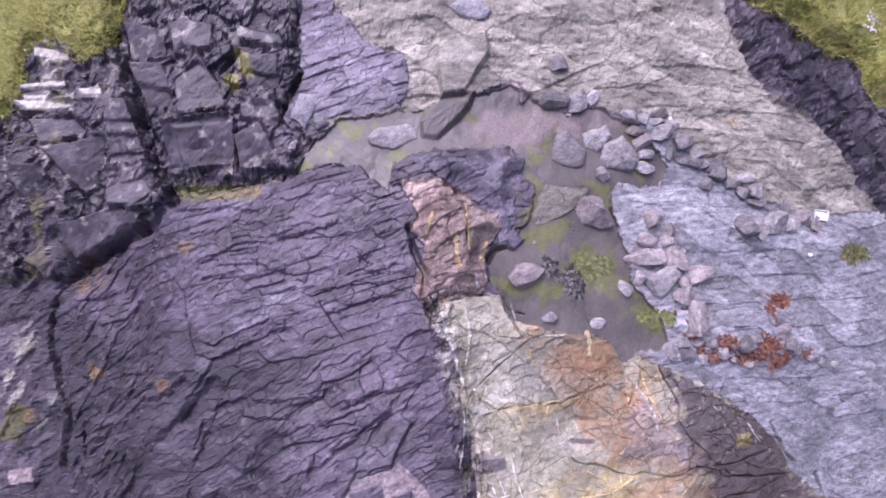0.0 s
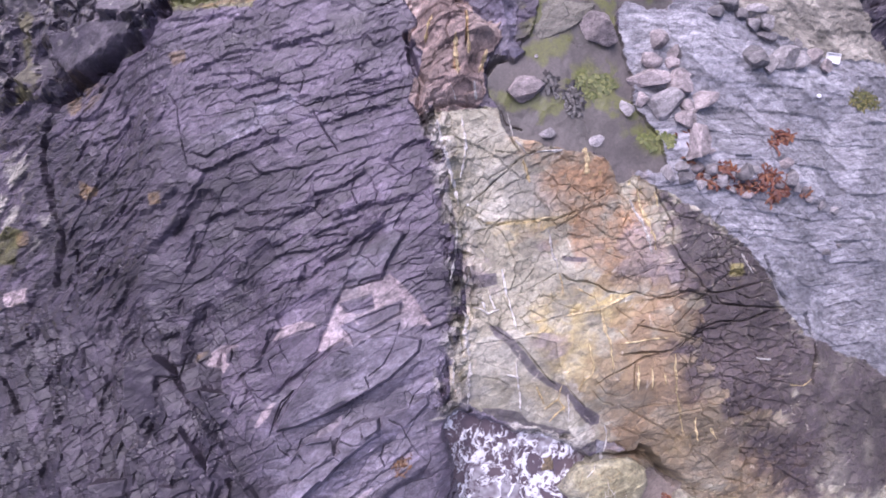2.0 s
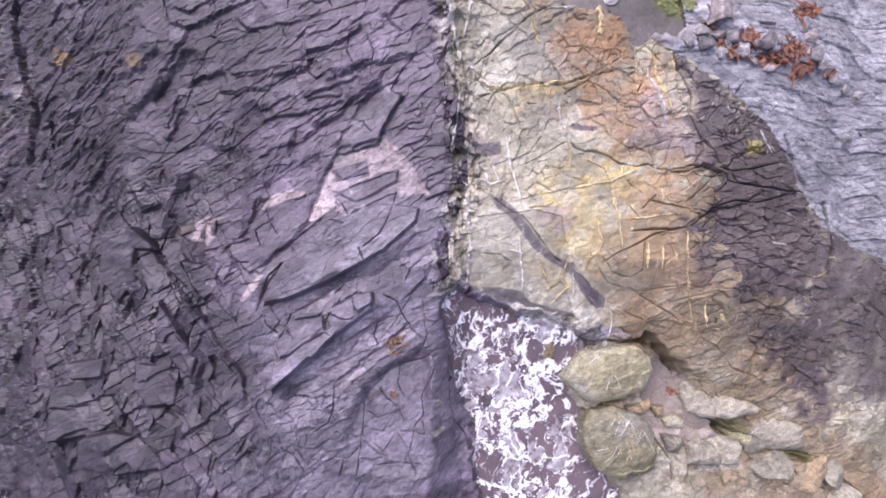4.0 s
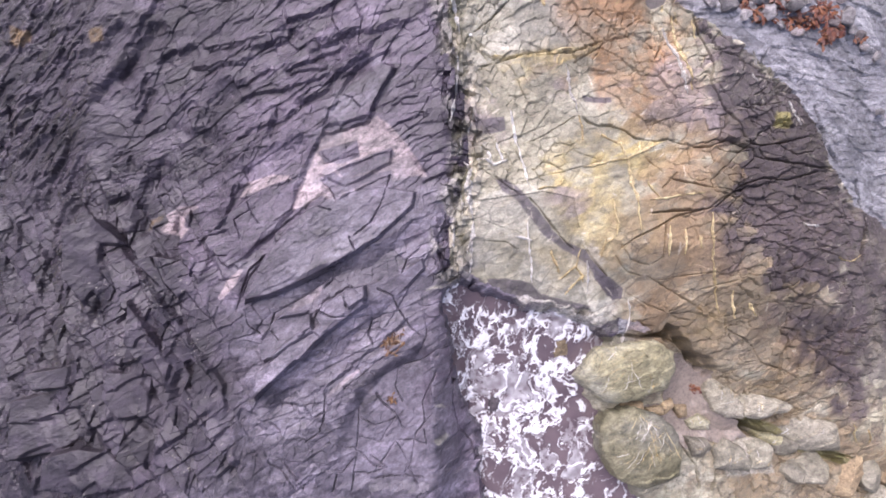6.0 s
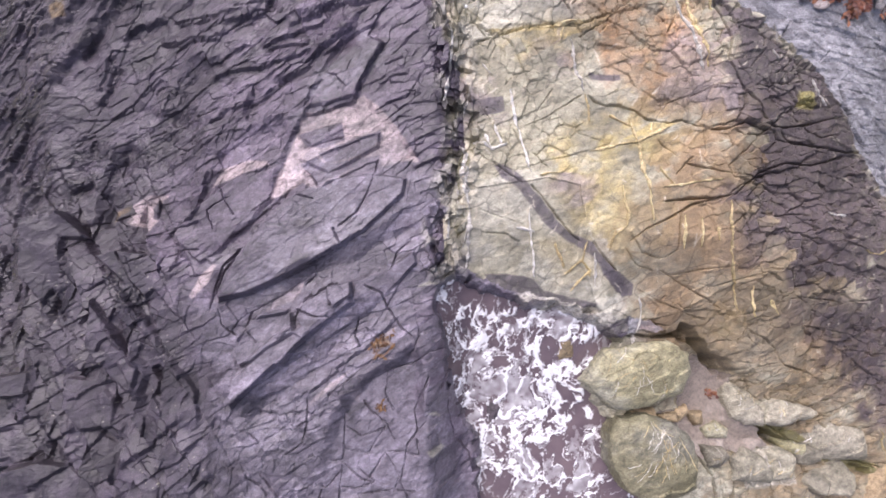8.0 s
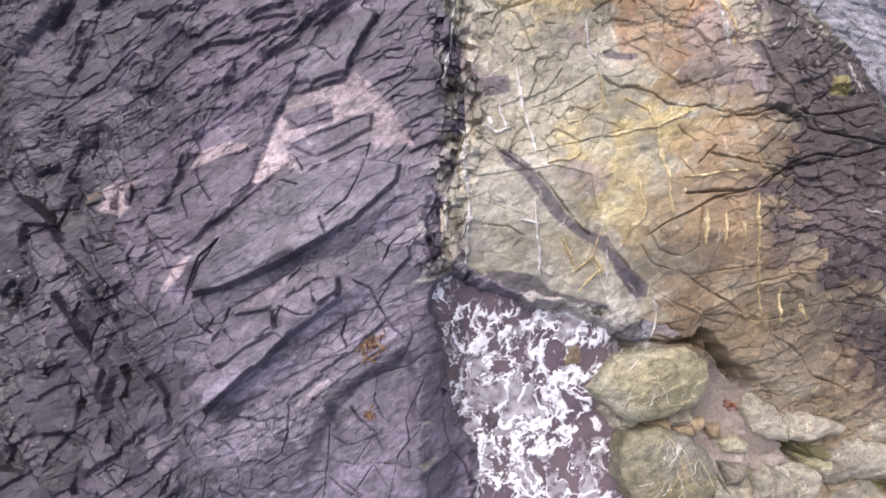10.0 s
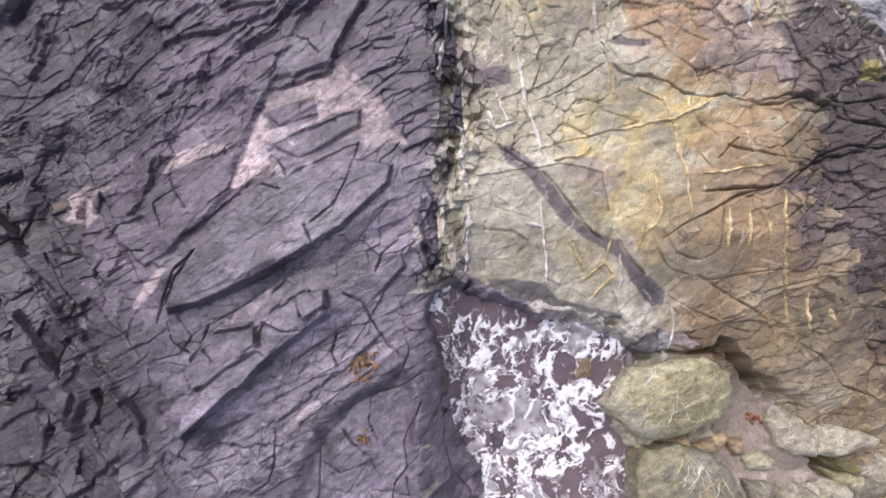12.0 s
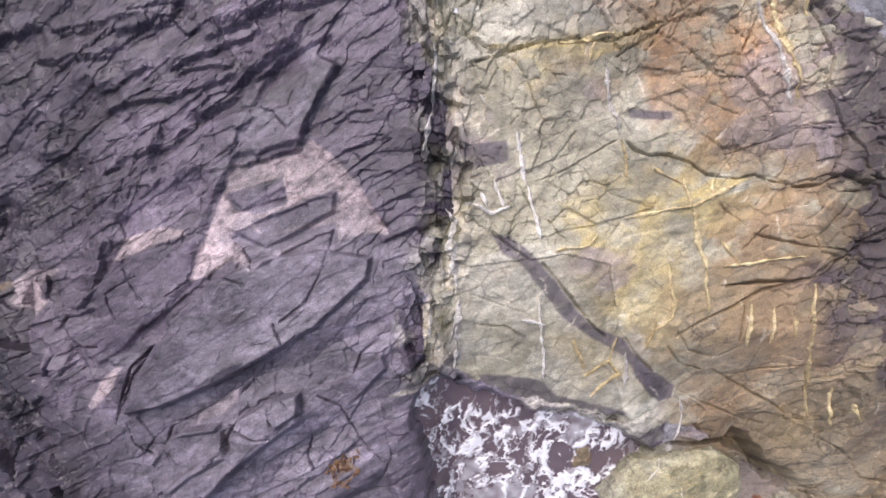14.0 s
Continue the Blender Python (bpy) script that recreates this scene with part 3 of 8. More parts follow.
def block(points, high, gx, gy, edge):
    """A slab with a flat face of its own slope in place of the broken ground."""
    d = inside(points, False)
    box = box_of(points, edge + 0.4)
    cx, cy = np.mean(points, axis=0)
    d = d[box] + 0.25 * (noise2(X[box] * 2.5, Y[box] * 2.5, 1) - 0.5) * edge * 2
    face = float(level(cx, cy)) + 0.75 * high + gx * (X[box] - cx) + gy * (Y[box] - cy) + 0.06 * mid[box] + 0.3 * small[box] + 0.35 * chips[box]
    w = ease(-0.02, edge, d)
    Z[box] = Z[box] * (1 - w) + face * w


def patch(mark, points, soft):
    """A stain or a face of another colour inside an outline, or darkness painted there; with a minus, one that is free
    of it.
    """
    away, mark = mark[0] == "-", mark.strip("-")
    d = inside(points, soft >= 0.16)
    box = box_of(points, 2.0)
    reach = 0.035 if soft < 0.16 else soft * 1.8
    n = 0.04 * cloud2(X[box] * 6, Y[box] * 6, 1) if soft < 0.16 else reach * 1.8 * cloud2(X[box] * 2.2, Y[box] * 2.2, 6) + 0.5 * (picked(scab_num[box], 2) - 0.5) + 0.5 * (picked(plate_num[box], 4) - 0.5)
    full = 1.0 if soft < 0.16 else 1.0 + 0.8 * (noise2(X[box] * 1.6, Y[box] * 1.6, 3) - 0.45)
    amount = np.clip(full, 0, 1) * ease(-0.6 * reach, 0.6 * reach, d[box] + n)
    MARK[mark][box] = MARK[mark][box] * (1 - amount) if away else np.maximum(MARK[mark][box], amount)


block([(-4.31, -6.79), (-3.89, -5.82), (-3.39, -5.07), (-2.84, -4.5), (-1.97, -4.1), (-1.0, -3.95), (-0.27, -4.04), (-0.32, -4.41), (-1.14, -5.22), (-1.66, -5.54), (-2.25, -5.92), (-3.12, -6.39), (-3.64, -6.61)], 0.3, 0.02, 0.14, 0.06)
block([(-2.55, -2.59), (-1.45, -2.36), (-1.21, -1.87), (-0.87, -1.14), (-1.51, -0.76), (-1.99, -1.5), (-2.35, -2.07)], 0.09, 0.05, 0.16, 0.08)
block([(-2.61, -2.71), (-1.45, -2.42), (-1.21, -2.33), (-0.66, -2.78), (-0.48, -3.01), (-0.04, -3.59), (-0.89, -3.73), (-1.61, -4.0), (-3.09, -4.05), (-2.93, -3.43)], 0.0, 0.02, 0.16, 0.15)
block([(-2.62, -3.09), (-1.69, -2.84), (-1.6, -2.98), (-2.36, -3.39), (-2.55, -3.24)], 0.07, 0.03, 0.16, 0.05)
block([(-2.43, -3.43), (-1.63, -3.16), (-0.9, -3.05), (-0.9, -3.37), (-1.61, -3.79), (-1.97, -3.98), (-2.67, -3.67)], 0.08, 0.03, 0.16, 0.05)
block([(-3.89, -7.54), (-3.34, -6.98), (-2.76, -6.88), (-2.58, -7.32), (-1.89, -6.83), (-1.51, -6.5), (-1.33, -6.74), (-2.4, -7.57), (-2.87, -8.1), (-3.85, -8.08)], 0.38, 0.05, 0.12, 0.06)
block([(-2.3, -11.23), (-1.84, -9.23), (-1.19, -8.33), (-0.03, -7.61), (0.25, -8.03), (0.51, -11.3)], -0.25, 0.0, 0.17, 0.3)
block([(-5.4, -5.34), (-4.73, -4.56), (-4.0, -4.04), (-3.23, -3.9), (-3.21, -4.39), (-3.85, -5.09), (-4.23, -5.65), (-4.87, -6.12)], 0.1, 0.0, 0.15, 0.06)
block([(-14.41, 11.50), (-12.95, 11.03), (-12.77, 10.61), (-14.32, 10.94)], 0.5, 0, 0.05, 0.05)
block([(-14.77, 9.97), (-13.24, 10.15), (-13.02, 10.52), (-12.92, 9.78), (-14.51, 9.28)], 0.46, 0, 0.05, 0.05)
block([(-15.15, 9.53), (-12.60, 9.31), (-12.44, 8.98), (-14.62, 8.99)], 0.42, 0, 0.08, 0.05)
block([(-14.29, 8.72), (-12.40, 8.67), (-11.83, 7.98), (-13.75, 7.80)], 0.34, 0, 0.35, 0.06)
block([(-13.29, 7.43), (-11.11, 7.87), (-10.90, 6.90), (-11.62, 5.76), (-12.42, 6.52)], 0.3, -0.15, 0.4, 0.06)
block([(-10.97, 8.82), (-9.95, 8.75), (-9.41, 6.72), (-10.77, 6.69)], 0.45, 0.1, 0.4, 0.06)
block([(-10.59, 5.84), (-9.31, 6.16), (-8.97, 5.68), (-9.27, 5.27), (-10.47, 5.29)], 0.55, 0, 0.1, 0.06)
block([(-12.48, 4.94), (-10.69, 5.31), (-9.26, 5.18), (-9.71, 4.79), (-9.95, 4.46), (-11.23, 3.95), (-11.95, 3.77), (-12.41, 4.31)], 0.42, 0.1, 0.6, 0.08)
block([(-8.70, 7.74), (-6.55, 7.97), (-6.44, 6.54), (-8.61, 6.49)], 0.3, 0, 0.8, 0.06)
block([(-8.38, 9.01), (-7.54, 9.84), (-6.78, 8.72), (-6.66, 8.16), (-8.21, 7.96)], 0.55, 0, 0.25, 0.08)
block([(-6.32, 7.14), (-5.42, 7.52), (-5.03, 6.70), (-5.28, 6.19), (-6.19, 6.25)], 0.36, 0.1, 0.6, 0.07)
block([(-6.41, 10.64), (-4.99, 10.30), (-4.60, 9.71), (-6.29, 10.06)], 0.5, 0, 0.2, 0.07)
block([(-6.26, 9.68), (-4.96, 9.65), (-5.01, 8.65), (-6.02, 8.56)], 0.4, 0.1, 0.5, 0.07)
block([(-10.29, 11.27), (-8.96, 11.02), (-8.87, 10.03), (-10.06, 10.04)], 0.5, -0.1, 0.5, 0.07)
block([(-10.05, 9.84), (-8.86, 9.84), (-8.55, 8.47), (-9.48, 8.40)], 0.42, -0.1, 0.5, 0.07)
block([(-8.75, 11.09), (-7.21, 10.94), (-7.25, 9.99), (-8.56, 9.99)], 0.5, 0.05, 0.35, 0.07)
block([(-6.20, 8.39), (-5.09, 8.30), (-4.88, 7.66), (-6.16, 7.67)], 0.4, 0, 0.35, 0.07)
block([(-12.24, 9.44), (-11.27, 9.46), (-11.11, 9.04), (-12.19, 9.03)], 0.5, 0, 0.1, 0.05)
block([(-15.28, 7.36), (-13.54, 7.27), (-13.53, 6.09), (-14.80, 6.06)], 0.2, -0.2, 0.5, 0.08)
block([(-13.11, 5.10), (-14.31, 3.91), (-13.49, 3.47), (-12.67, 4.15)], 0.2, -0.3, 0.4, 0.08)
block([(-1.92, -6.40), (-1.40, -6.27), (-1.36, -6.59), (-1.74, -6.86), (-1.93, -6.62)], 0.42, 0.03, 0.14, 0.04)
block([(-2.42, -6.77), (-1.94, -6.45), (-1.77, -6.87), (-2.33, -7.44), (-2.57, -7.09)], 0.36, 0.03, 0.14, 0.04)
block([(-3.18, -7.74), (-2.60, -7.38), (-2.40, -7.50), (-3.54, -8.67), (-4.02, -9.11), (-3.94, -8.45)], 0.34, 0.03, 0.14, 0.05)
block([(-3.58, -7.14), (-2.68, -6.95), (-2.67, -7.29), (-3.18, -7.64), (-3.81, -8.19), (-3.95, -7.81)], 0.2, 0.02, 0.15, 0.04)
block([(-1.40, -6.27), (-0.64, -6.01), (-0.08, -5.58), (-0.00, -5.83), (-0.61, -6.49), (-1.24, -7.03), (-1.32, -6.59)], 0.1, 0.03, 0.3, 0.04)
block([(-6.65, -5.70), (-5.62, -5.82), (-5.68, -6.47), (-5.95, -6.74), (-6.32, -6.36)], 0.1, 0.02, 0.15, 0.04)
block([(-7.13, -5.85), (-6.65, -5.70), (-6.02, -6.87), (-6.36, -6.49)], 0.14, -0.05, 0.2, 0.04)
block([(-9.06, -5.01), (-8.24, -4.77), (-7.42, -5.44), (-8.09, -5.45), (-8.04, -6.28), (-8.53, -6.96), (-9.08, -6.29)], 0.22, -0.1, 0.25, 0.05)
block([(-10.29, -8.72), (-9.03, -8.48), (-9.11, -9.04), (-9.95, -9.19)], 0.4, 0, 0.1, 0.04)
block([(-10.92, -9.50), (-9.95, -9.26), (-8.67, -10.41), (-9.65, -10.80), (-10.96, -11.15)], 0.3, 0.05, 0.1, 0.05)
block([(-7.18, -6.78), (-6.51, -7.67), (-6.07, -8.23), (-6.20, -8.96), (-6.64, -8.60), (-7.25, -7.84)], 0.25, -0.12, 0.2, 0.05)
block([(-7.85, -8.54), (-6.64, -8.60), (-6.71, -9.60), (-7.54, -9.73), (-7.93, -9.22)], 0.2, 0.05, 0.12, 0.05)
block([(-9.65, -10.80), (-8.67, -10.53), (-8.02, -10.60), (-7.39, -10.95), (-7.09, -11.48), (-8.52, -11.78), (-9.68, -11.68)], 0.3, 0.05, 0.12, 0.05)
block([(-0.23, 9.8), (1.31, 10.26), (1.4, 9.55), (0.68, 8.4), (-0.07, 8.23)], 0.28, 0.02, 0.25, 0.1)
block([(-0.69, 7.51), (0.97, 8.43), (0.85, 7.94), (-0.15, 6.95), (-0.64, 7.01)], 0.15, 0.02, 0.25, 0.1)
block([(-8.37, 7.61), (-6.36, 7.67), (-6.35, 6.36), (-8.09, 6.33)], 0.25, 0.0, 0.6, 0.15)
crack([(6.47, -7.24), (6.80, -7.39), (7.08, -7.69), (7.55, -7.92), (7.84, -8.19)], 0.5, 0.5)
crack([(8.80, -9.55), (9.11, -9.82), (9.50, -9.94)], 0.4, 0.45)
crack([(1.06, -0.5), (1.36, -0.73), (1.72, -0.77), (2.47, -0.7), (3.16, -0.62), (3.61, -0.49), (4.01, -0.39), (4.41, -0.24), (4.81, -0.14)], 0.04, 0.12)
crack([(5.29, -0.72), (5.43, -0.44), (5.33, -0.06)], 0.025, 0.07)
crack([(8.94, -9.0), (9.1, -9.39), (10.45, -9.3), (11.28, -8.88), (12.17, -8.56)], 0.07, 0.22)
crack([(9.14, -9.69), (10.06, -10.11), (10.61, -10.44), (12.24, -10.59), (13.48, -10.42)], 0.07, 0.2)
crack([(2.47, 1.17), (1.57, 0.38), (0.83, -0.33), (0.58, -1.03)], 0.05, 0.2)
crack([(1.07, -1.04), (2.04, -0.72), (3.33, -0.64), (4.14, -0.25), (4.89, 0.22)], 0.05, 0.16)
crack([(0.32, 0.81), (0.58, -0.19), (0.78, -0.96), (0.87, -1.79), (0.72, -2.5), (0.8, -2.95), (0.94, -3.54), (0.65, -3.89)], 0.05, 0.04)
crack([(0.65, -3.89), (0.48, -4.26), (0.43, -4.62), (0.58, -5.43), (0.78, -5.76)], 0.05, 0.05)
crack([(-0.54, 2.95), (-0.19, 1.9), (0.03, 0.52), (0.47, -0.67), (0.76, -2.0), (0.98, -3.21), (0.56, -4.49), (0.36, -5.43)], 0.05, 0.04)
crack([(-1.06, 4.71), (-0.97, 3.72), (-0.72, 2.76), (-0.31, 1.8), (0.1, 0.37), (0.26, -1.02)], 0.05, 0.05)
crack([(0.06, -11.2), (-0.23, -10.69), (-0.1, -9.8), (0.32, -9.27)], 0.04, 0.1)
crack([(8.46, 0.07), (8.2, -0.4), (8.52, -0.8), (9.39, -1.02)], 0.045, 0.14)
crack([(5.33, -0.67), (5.48, -0.32), (5.56, -0.06)], 0.045, 0.14)
crack([(7.78, -8.49), (8.32, -8.91), (9.17, -9.48), (9.55, -9.77), (10.49, -10.1), (12.9, -10.66)], 0.1, 0.3)
crack([(9.39, -9.91), (9.11, -10.62), (9.39, -11.51)], 0.1, 0.3)
crack([(7.82, -10.04), (8.17, -10.61), (8.09, -11.47)], 0.1, 0.3)
crack([(9.94, -10.08), (10.39, -10.83), (10.33, -11.88)], 0.1, 0.3)
crack([(8.71, -8.62), (9.05, -9.19), (9.01, -9.62)], 0.1, 0.3)
crack([(10.86, -10.11), (11.91, -10.76), (12.45, -11.73)], 0.1, 0.3)
crack([(6.91, -9.9), (7.57, -10.74), (7.78, -11.46)], 0.1, 0.3)
scarp([(-7.54, -5.18), (-7.47, -4.59), (-7.34, -4.05), (-7.12, -3.43), (-7.00, -3.09)], 0.42, 0.3, 0.8)
scarp([(-6.02, -2.69), (-5.79, -2.30), (-5.58, -1.85), (-5.21, -1.43), (-4.63, -1.05)], 0.5, 0.42, 0.9)
scarp([(-4.82, -1.61), (-4.56, -0.99), (-4.30, -0.71), (-3.78, -0.38), (-3.59, 0.02)], 0.26, 0.18, 0.6)
scarp([(-4.52, -5.91), (-4.17, -5.44), (-3.74, -5.03), (-3.30, -4.47), (-3.18, -3.92), (-2.92, -3.29), (-2.62, -2.62), (-2.24, -1.75), (-1.85, -1.09), (-1.42, -0.51), (-1.06, -0.00)], 0.24, 0.12, 0.5)
scarp([(-4.79, -3.61), (-4.53, -3.31), (-4.20, -3.06), (-3.54, -2.91), (-2.95, -2.65)], 0.34, 0.3, 0.6)
scarp([(-3.94, -2.87), (-3.88, -2.45), (-3.71, -2.00)], 0.16, 0.1, 0.4)
scarp([(-5.73, -5.51), (-5.41, -5.19), (-4.98, -4.99), (-4.84, -4.60), (-4.73, -4.08), (-4.61, -3.82)], 0.16, 0.07, 0.4)
scarp([(-4.11, -9.18), (-3.54, -8.70), (-3.04, -8.15), (-2.40, -7.47), (-1.89, -7.00), (-1.36, -6.60), (-1.25, -6.27)], 0.58, 0.55, 0.7)
scarp([(-3.22, -6.36), (-2.84, -6.08), (-2.46, -5.87), (-1.95, -5.63), (-1.31, -5.38), (-0.81, -5.05), (-0.44, -4.74), (0.09, -4.54)], 0.3, 0.4, 0.5)
scarp([(-2.55, -8.91), (-2.10, -8.47), (-1.77, -8.19), (-1.14, -7.70), (-0.81, -7.33), (-0.33, -6.93)], 0.22, 0.07, 0.4)
scarp([(-3.18, -7.67), (-2.67, -7.33), (-2.60, -6.92), (-2.36, -6.65), (-1.85, -6.33), (-1.40, -6.27)], 0.1, 0.04, 0.3)
scarp([(-8.25, -4.68), (-8.49, -4.74), (-8.73, -4.53), (-8.95, -4.21), (-8.85, -3.78), (-8.84, -3.10)], -0.2, 0.09, 0.5)
scarp([(-8.82, -1.84), (-8.36, -1.36), (-7.94, -0.96), (-7.58, -0.57), (-7.12, -0.08), (-6.92, 0.28)], 0.34, 0.15, 0.6)
scarp([(-8.07, -1.30), (-7.74, -0.85), (-7.48, -0.62)], 0.14, 0.06, 0.3)
scarp([(-7.56, -2.37), (-7.32, -2.05), (-7.19, -1.62), (-7.09, -1.42)], 0.16, 0.06, 0.3)
scarp([(-7.54, -2.05), (-7.39, -1.76), (-7.26, -1.20)], 0.12, 0.05, 0.3)
scarp([(-7.00, -0.91), (-6.61, -0.68), (-5.84, -0.42)], 0.12, 0.05, 0.35)
scarp([(-6.02, -1.06), (-4.84, -1.04), (-4.49, -0.92)], 0.1, 0.04, 0.3)
scarp([(-6.47, -2.21), (-5.88, -1.77)], 0.1, 0.05, 0.3)
scarp([(-7.66, -3.57), (-7.64, -3.26), (-7.66, -2.96)], 0.22, 0.09, 0.35)
scarp([(-8.14, -4.26), (-7.90, -4.16), (-7.55, -4.10)], 0.2, 0.1, 0.3)
scarp([(-10.75, -4.59), (-10.60, -3.80), (-10.14, -3.54), (-9.67, -3.02), (-9.54, -2.41)], 0.26, 0.1, 0.5)
scarp([(-9.94, -4.86), (-9.42, -4.18), (-9.20, -4.00)], 0.18, 0.08, 0.4)
scarp([(-11.36, -3.01), (-10.78, -2.76), (-10.22, -2.45), (-9.70, -2.32)], 0.16, 0.08, 0.4)
scarp([(-11.38, -2.34), (-11.27, -1.89), (-10.77, -1.75)], 0.2, 0.1, 0.4)
scarp([(-9.45, -0.45), (-8.70, -0.48), (-8.18, -0.16), (-7.76, 0.18)], 0.3, 0.16, 0.5)
scarp([(-8.56, -7.31), (-8.79, -7.64), (-9.18, -7.94)], 0.2, 0.08, 0.4)
scarp([(-8.56, -7.23), (-8.64, -6.94), (-9.05, -6.31), (-9.84, -5.55), (-10.12, -5.25)], -0.26, 0.1, 0.6)
scarp([(-8.56, -7.31), (-8.32, -6.93), (-8.16, -6.42), (-8.10, -5.88), (-8.17, -5.38)], 0.3, 0.14, 0.6)
scarp([(-7.82, -8.51), (-8.01, -8.21), (-8.34, -7.84), (-8.78, -7.48)], -0.3, 0.13, 0.6)
scarp([(-8.63, -10.45), (-9.30, -9.78), (-9.95, -9.20), (-10.28, -8.79)], -0.26, 0.1, 0.6)
scarp([(-6.93, -11.40), (-7.39, -10.90), (-8.02, -10.32), (-8.43, -9.81), (-9.02, -9.17)], -0.36, 0.14, 0.7)
scarp([(-7.82, -9.83), (-7.92, -9.22), (-8.01, -8.41)], -0.14, 0.06, 0.4)
scarp([(-6.04, -8.30), (-6.57, -7.70), (-6.90, -7.10), (-7.18, -6.78)], -0.24, 0.1, 0.5)
scarp([(-6.43, -7.09), (-6.35, -6.75), (-6.60, -6.50), (-7.02, -5.88), (-7.56, -5.32)], -0.16, 0.07, 0.4)
scarp([(-6.17, -9.03), (-6.28, -8.57), (-6.50, -8.13)], -0.2, 0.1, 0.4)
scarp([(-10.07, -9.92), (-9.22, -9.63), (-8.53, -9.43)], 0.12, 0.05, 0.3)
scarp([(-9.70, -10.84), (-8.67, -10.27)], 0.14, 0.06, 0.3)
scarp([(-8.89, -11.23), (-8.02, -10.60), (-7.78, -10.51)], 0.16, 0.06, 0.35)
scarp([(-10.97, -11.33), (-10.32, -10.79), (-9.60, -10.45)], 0.18, 0.07, 0.4)
scarp([(-10.58, -12.15), (-10.30, -11.57), (-9.70, -11.10)], 0.18, 0.07, 0.4)
scarp([(-8.53, -10.09), (-8.01, -9.94), (-7.51, -9.70)], 0.12, 0.05, 0.3)
scarp([(-10.93, -10.12), (-9.63, -9.87)], 0.12, 0.05, 0.3)
scarp([(-7.78, -9.07), (-7.16, -8.74), (-6.64, -8.62)], 0.12, 0.05, 0.3)
scarp([(-7.54, -9.76), (-6.71, -9.60), (-6.31, -9.90)], 0.12, 0.05, 0.3)
scarp([(-6.63, -10.54), (-5.77, -9.86), (-5.09, -9.29)], 0.16, 0.1, 0.4)
scarp([(-5.76, -10.60), (-5.08, -10.22), (-4.75, -9.87)], 0.14, 0.05, 0.3)
scarp([(-5.00, -11.02), (-4.67, -10.74), (-4.41, -10.59)], 0.2, 0.1, 0.3)
scarp([(-11.18, -7.46), (-10.73, -7.22), (-10.36, -6.92)], 0.14, 0.06, 0.3)
scarp([(-9.98, -7.99), (-10.54, -7.58), (-10.85, -7.15)], -0.16, 0.07, 0.3)
scarp([(-8.52, -11.64), (-8.19, -11.32)], 0.14, 0.05, 0.3)
scarp([(-10.50, -6.55), (-10.72, -6.04), (-10.43, -5.39)], -0.18, 0.08, 0.4)
scarp([(-4.81, -1.89), (-4.12, -1.70), (-3.19, -1.57), (-2.39, -1.29)], 0.16, 0.06, 0.4)
scarp([(-3.34, -1.97), (-2.67, -1.64), (-2.14, -1.17), (-1.54, -0.71)], 0.18, 0.1, 0.4)
scarp([(-4.30, -1.34), (-3.87, -1.19)], 0.08, 0.04, 0.2)
scarp([(-4.80, -2.86), (-4.22, -2.59), (-3.43, -2.28), (-3.15, -2.06)], 0.12, 0.05, 0.3)
scarp([(-5.19, -0.74), (-4.44, -0.55), (-3.91, -0.42)], 0.1, 0.05, 0.3)
scarp([(-3.03, -0.78), (-2.33, -0.50), (-1.63, -0.11)], 0.14, 0.07, 0.35)
scarp([(-3.47, -1.27), (-2.88, -1.14), (-2.49, -1.17)], 0.14, 0.06, 0.3)
scarp([(-1.46, -2.48), (-1.40, -2.08), (-1.17, -1.57), (-0.85, -1.11)], 0.14, 0.05, 0.3)
scarp([(-2.62, -2.65), (-2.10, -2.58), (-1.59, -2.46), (-1.38, -2.40)], 0.14, 0.04, 0.4)
scarp([(-2.14, -1.75), (-1.85, -1.87), (-1.60, -2.11)], 0.06, 0.02, 0.2)
scarp([(-0.85, -1.62), (-0.41, -1.44)], 0.06, 0.03, 0.15)
scarp([(-0.97, -2.00), (-0.59, -1.81), (-0.27, -1.82)], 0.08, 0.03, 0.15)
scarp([(-0.82, -2.43), (-0.31, -2.25), (-0.05, -2.19)], 0.08, 0.03, 0.15)
scarp([(-0.60, -2.94), (-0.22, -2.79), (0.10, -2.75)], 0.08, 0.03, 0.15)
scarp([(-0.38, -3.38), (-0.01, -3.16), (0.31, -3.05)], 0.08, 0.03, 0.15)
scarp([(-0.16, -3.82), (0.27, -3.62), (0.68, -3.44)], 0.1, 0.04, 0.2)
scarp([(-2.58, -3.41), (-2.20, -3.27), (-1.64, -3.09)], 0.07, 0.025, 0.25)
scarp([(-2.31, -3.61), (-1.64, -3.32), (-0.91, -3.06)], 0.07, 0.025, 0.25)
scarp([(-2.13, -4.31), (-2.01, -4.21), (-1.45, -3.89), (-0.86, -3.58)], 0.09, 0.03, 0.25)
scarp([(-2.58, -3.80), (-2.23, -3.58)], 0.07, 0.025, 0.2)
crack([(-1.73, -5.15), (-1.33, -4.82), (-1.10, -4.37), (-0.94, -3.84), (-0.89, -3.58)], 0.07, 0.12)
crack([(-2.16, -4.31), (-2.35, -4.00), (-2.53, -3.88)], 0.06, 0.1)
crack([(-4.51, -7.03), (-4.35, -6.41), (-4.20, -5.97), (-3.84, -5.59)], 0.09, 0.2)
crack([(-4.37, -6.67), (-4.20, -6.15), (-3.95, -5.78)], 0.07, 0.14)
crack([(-1.84, -5.15), (-1.66, -5.53), (-1.44, -5.33)], 0.05, 0.08)
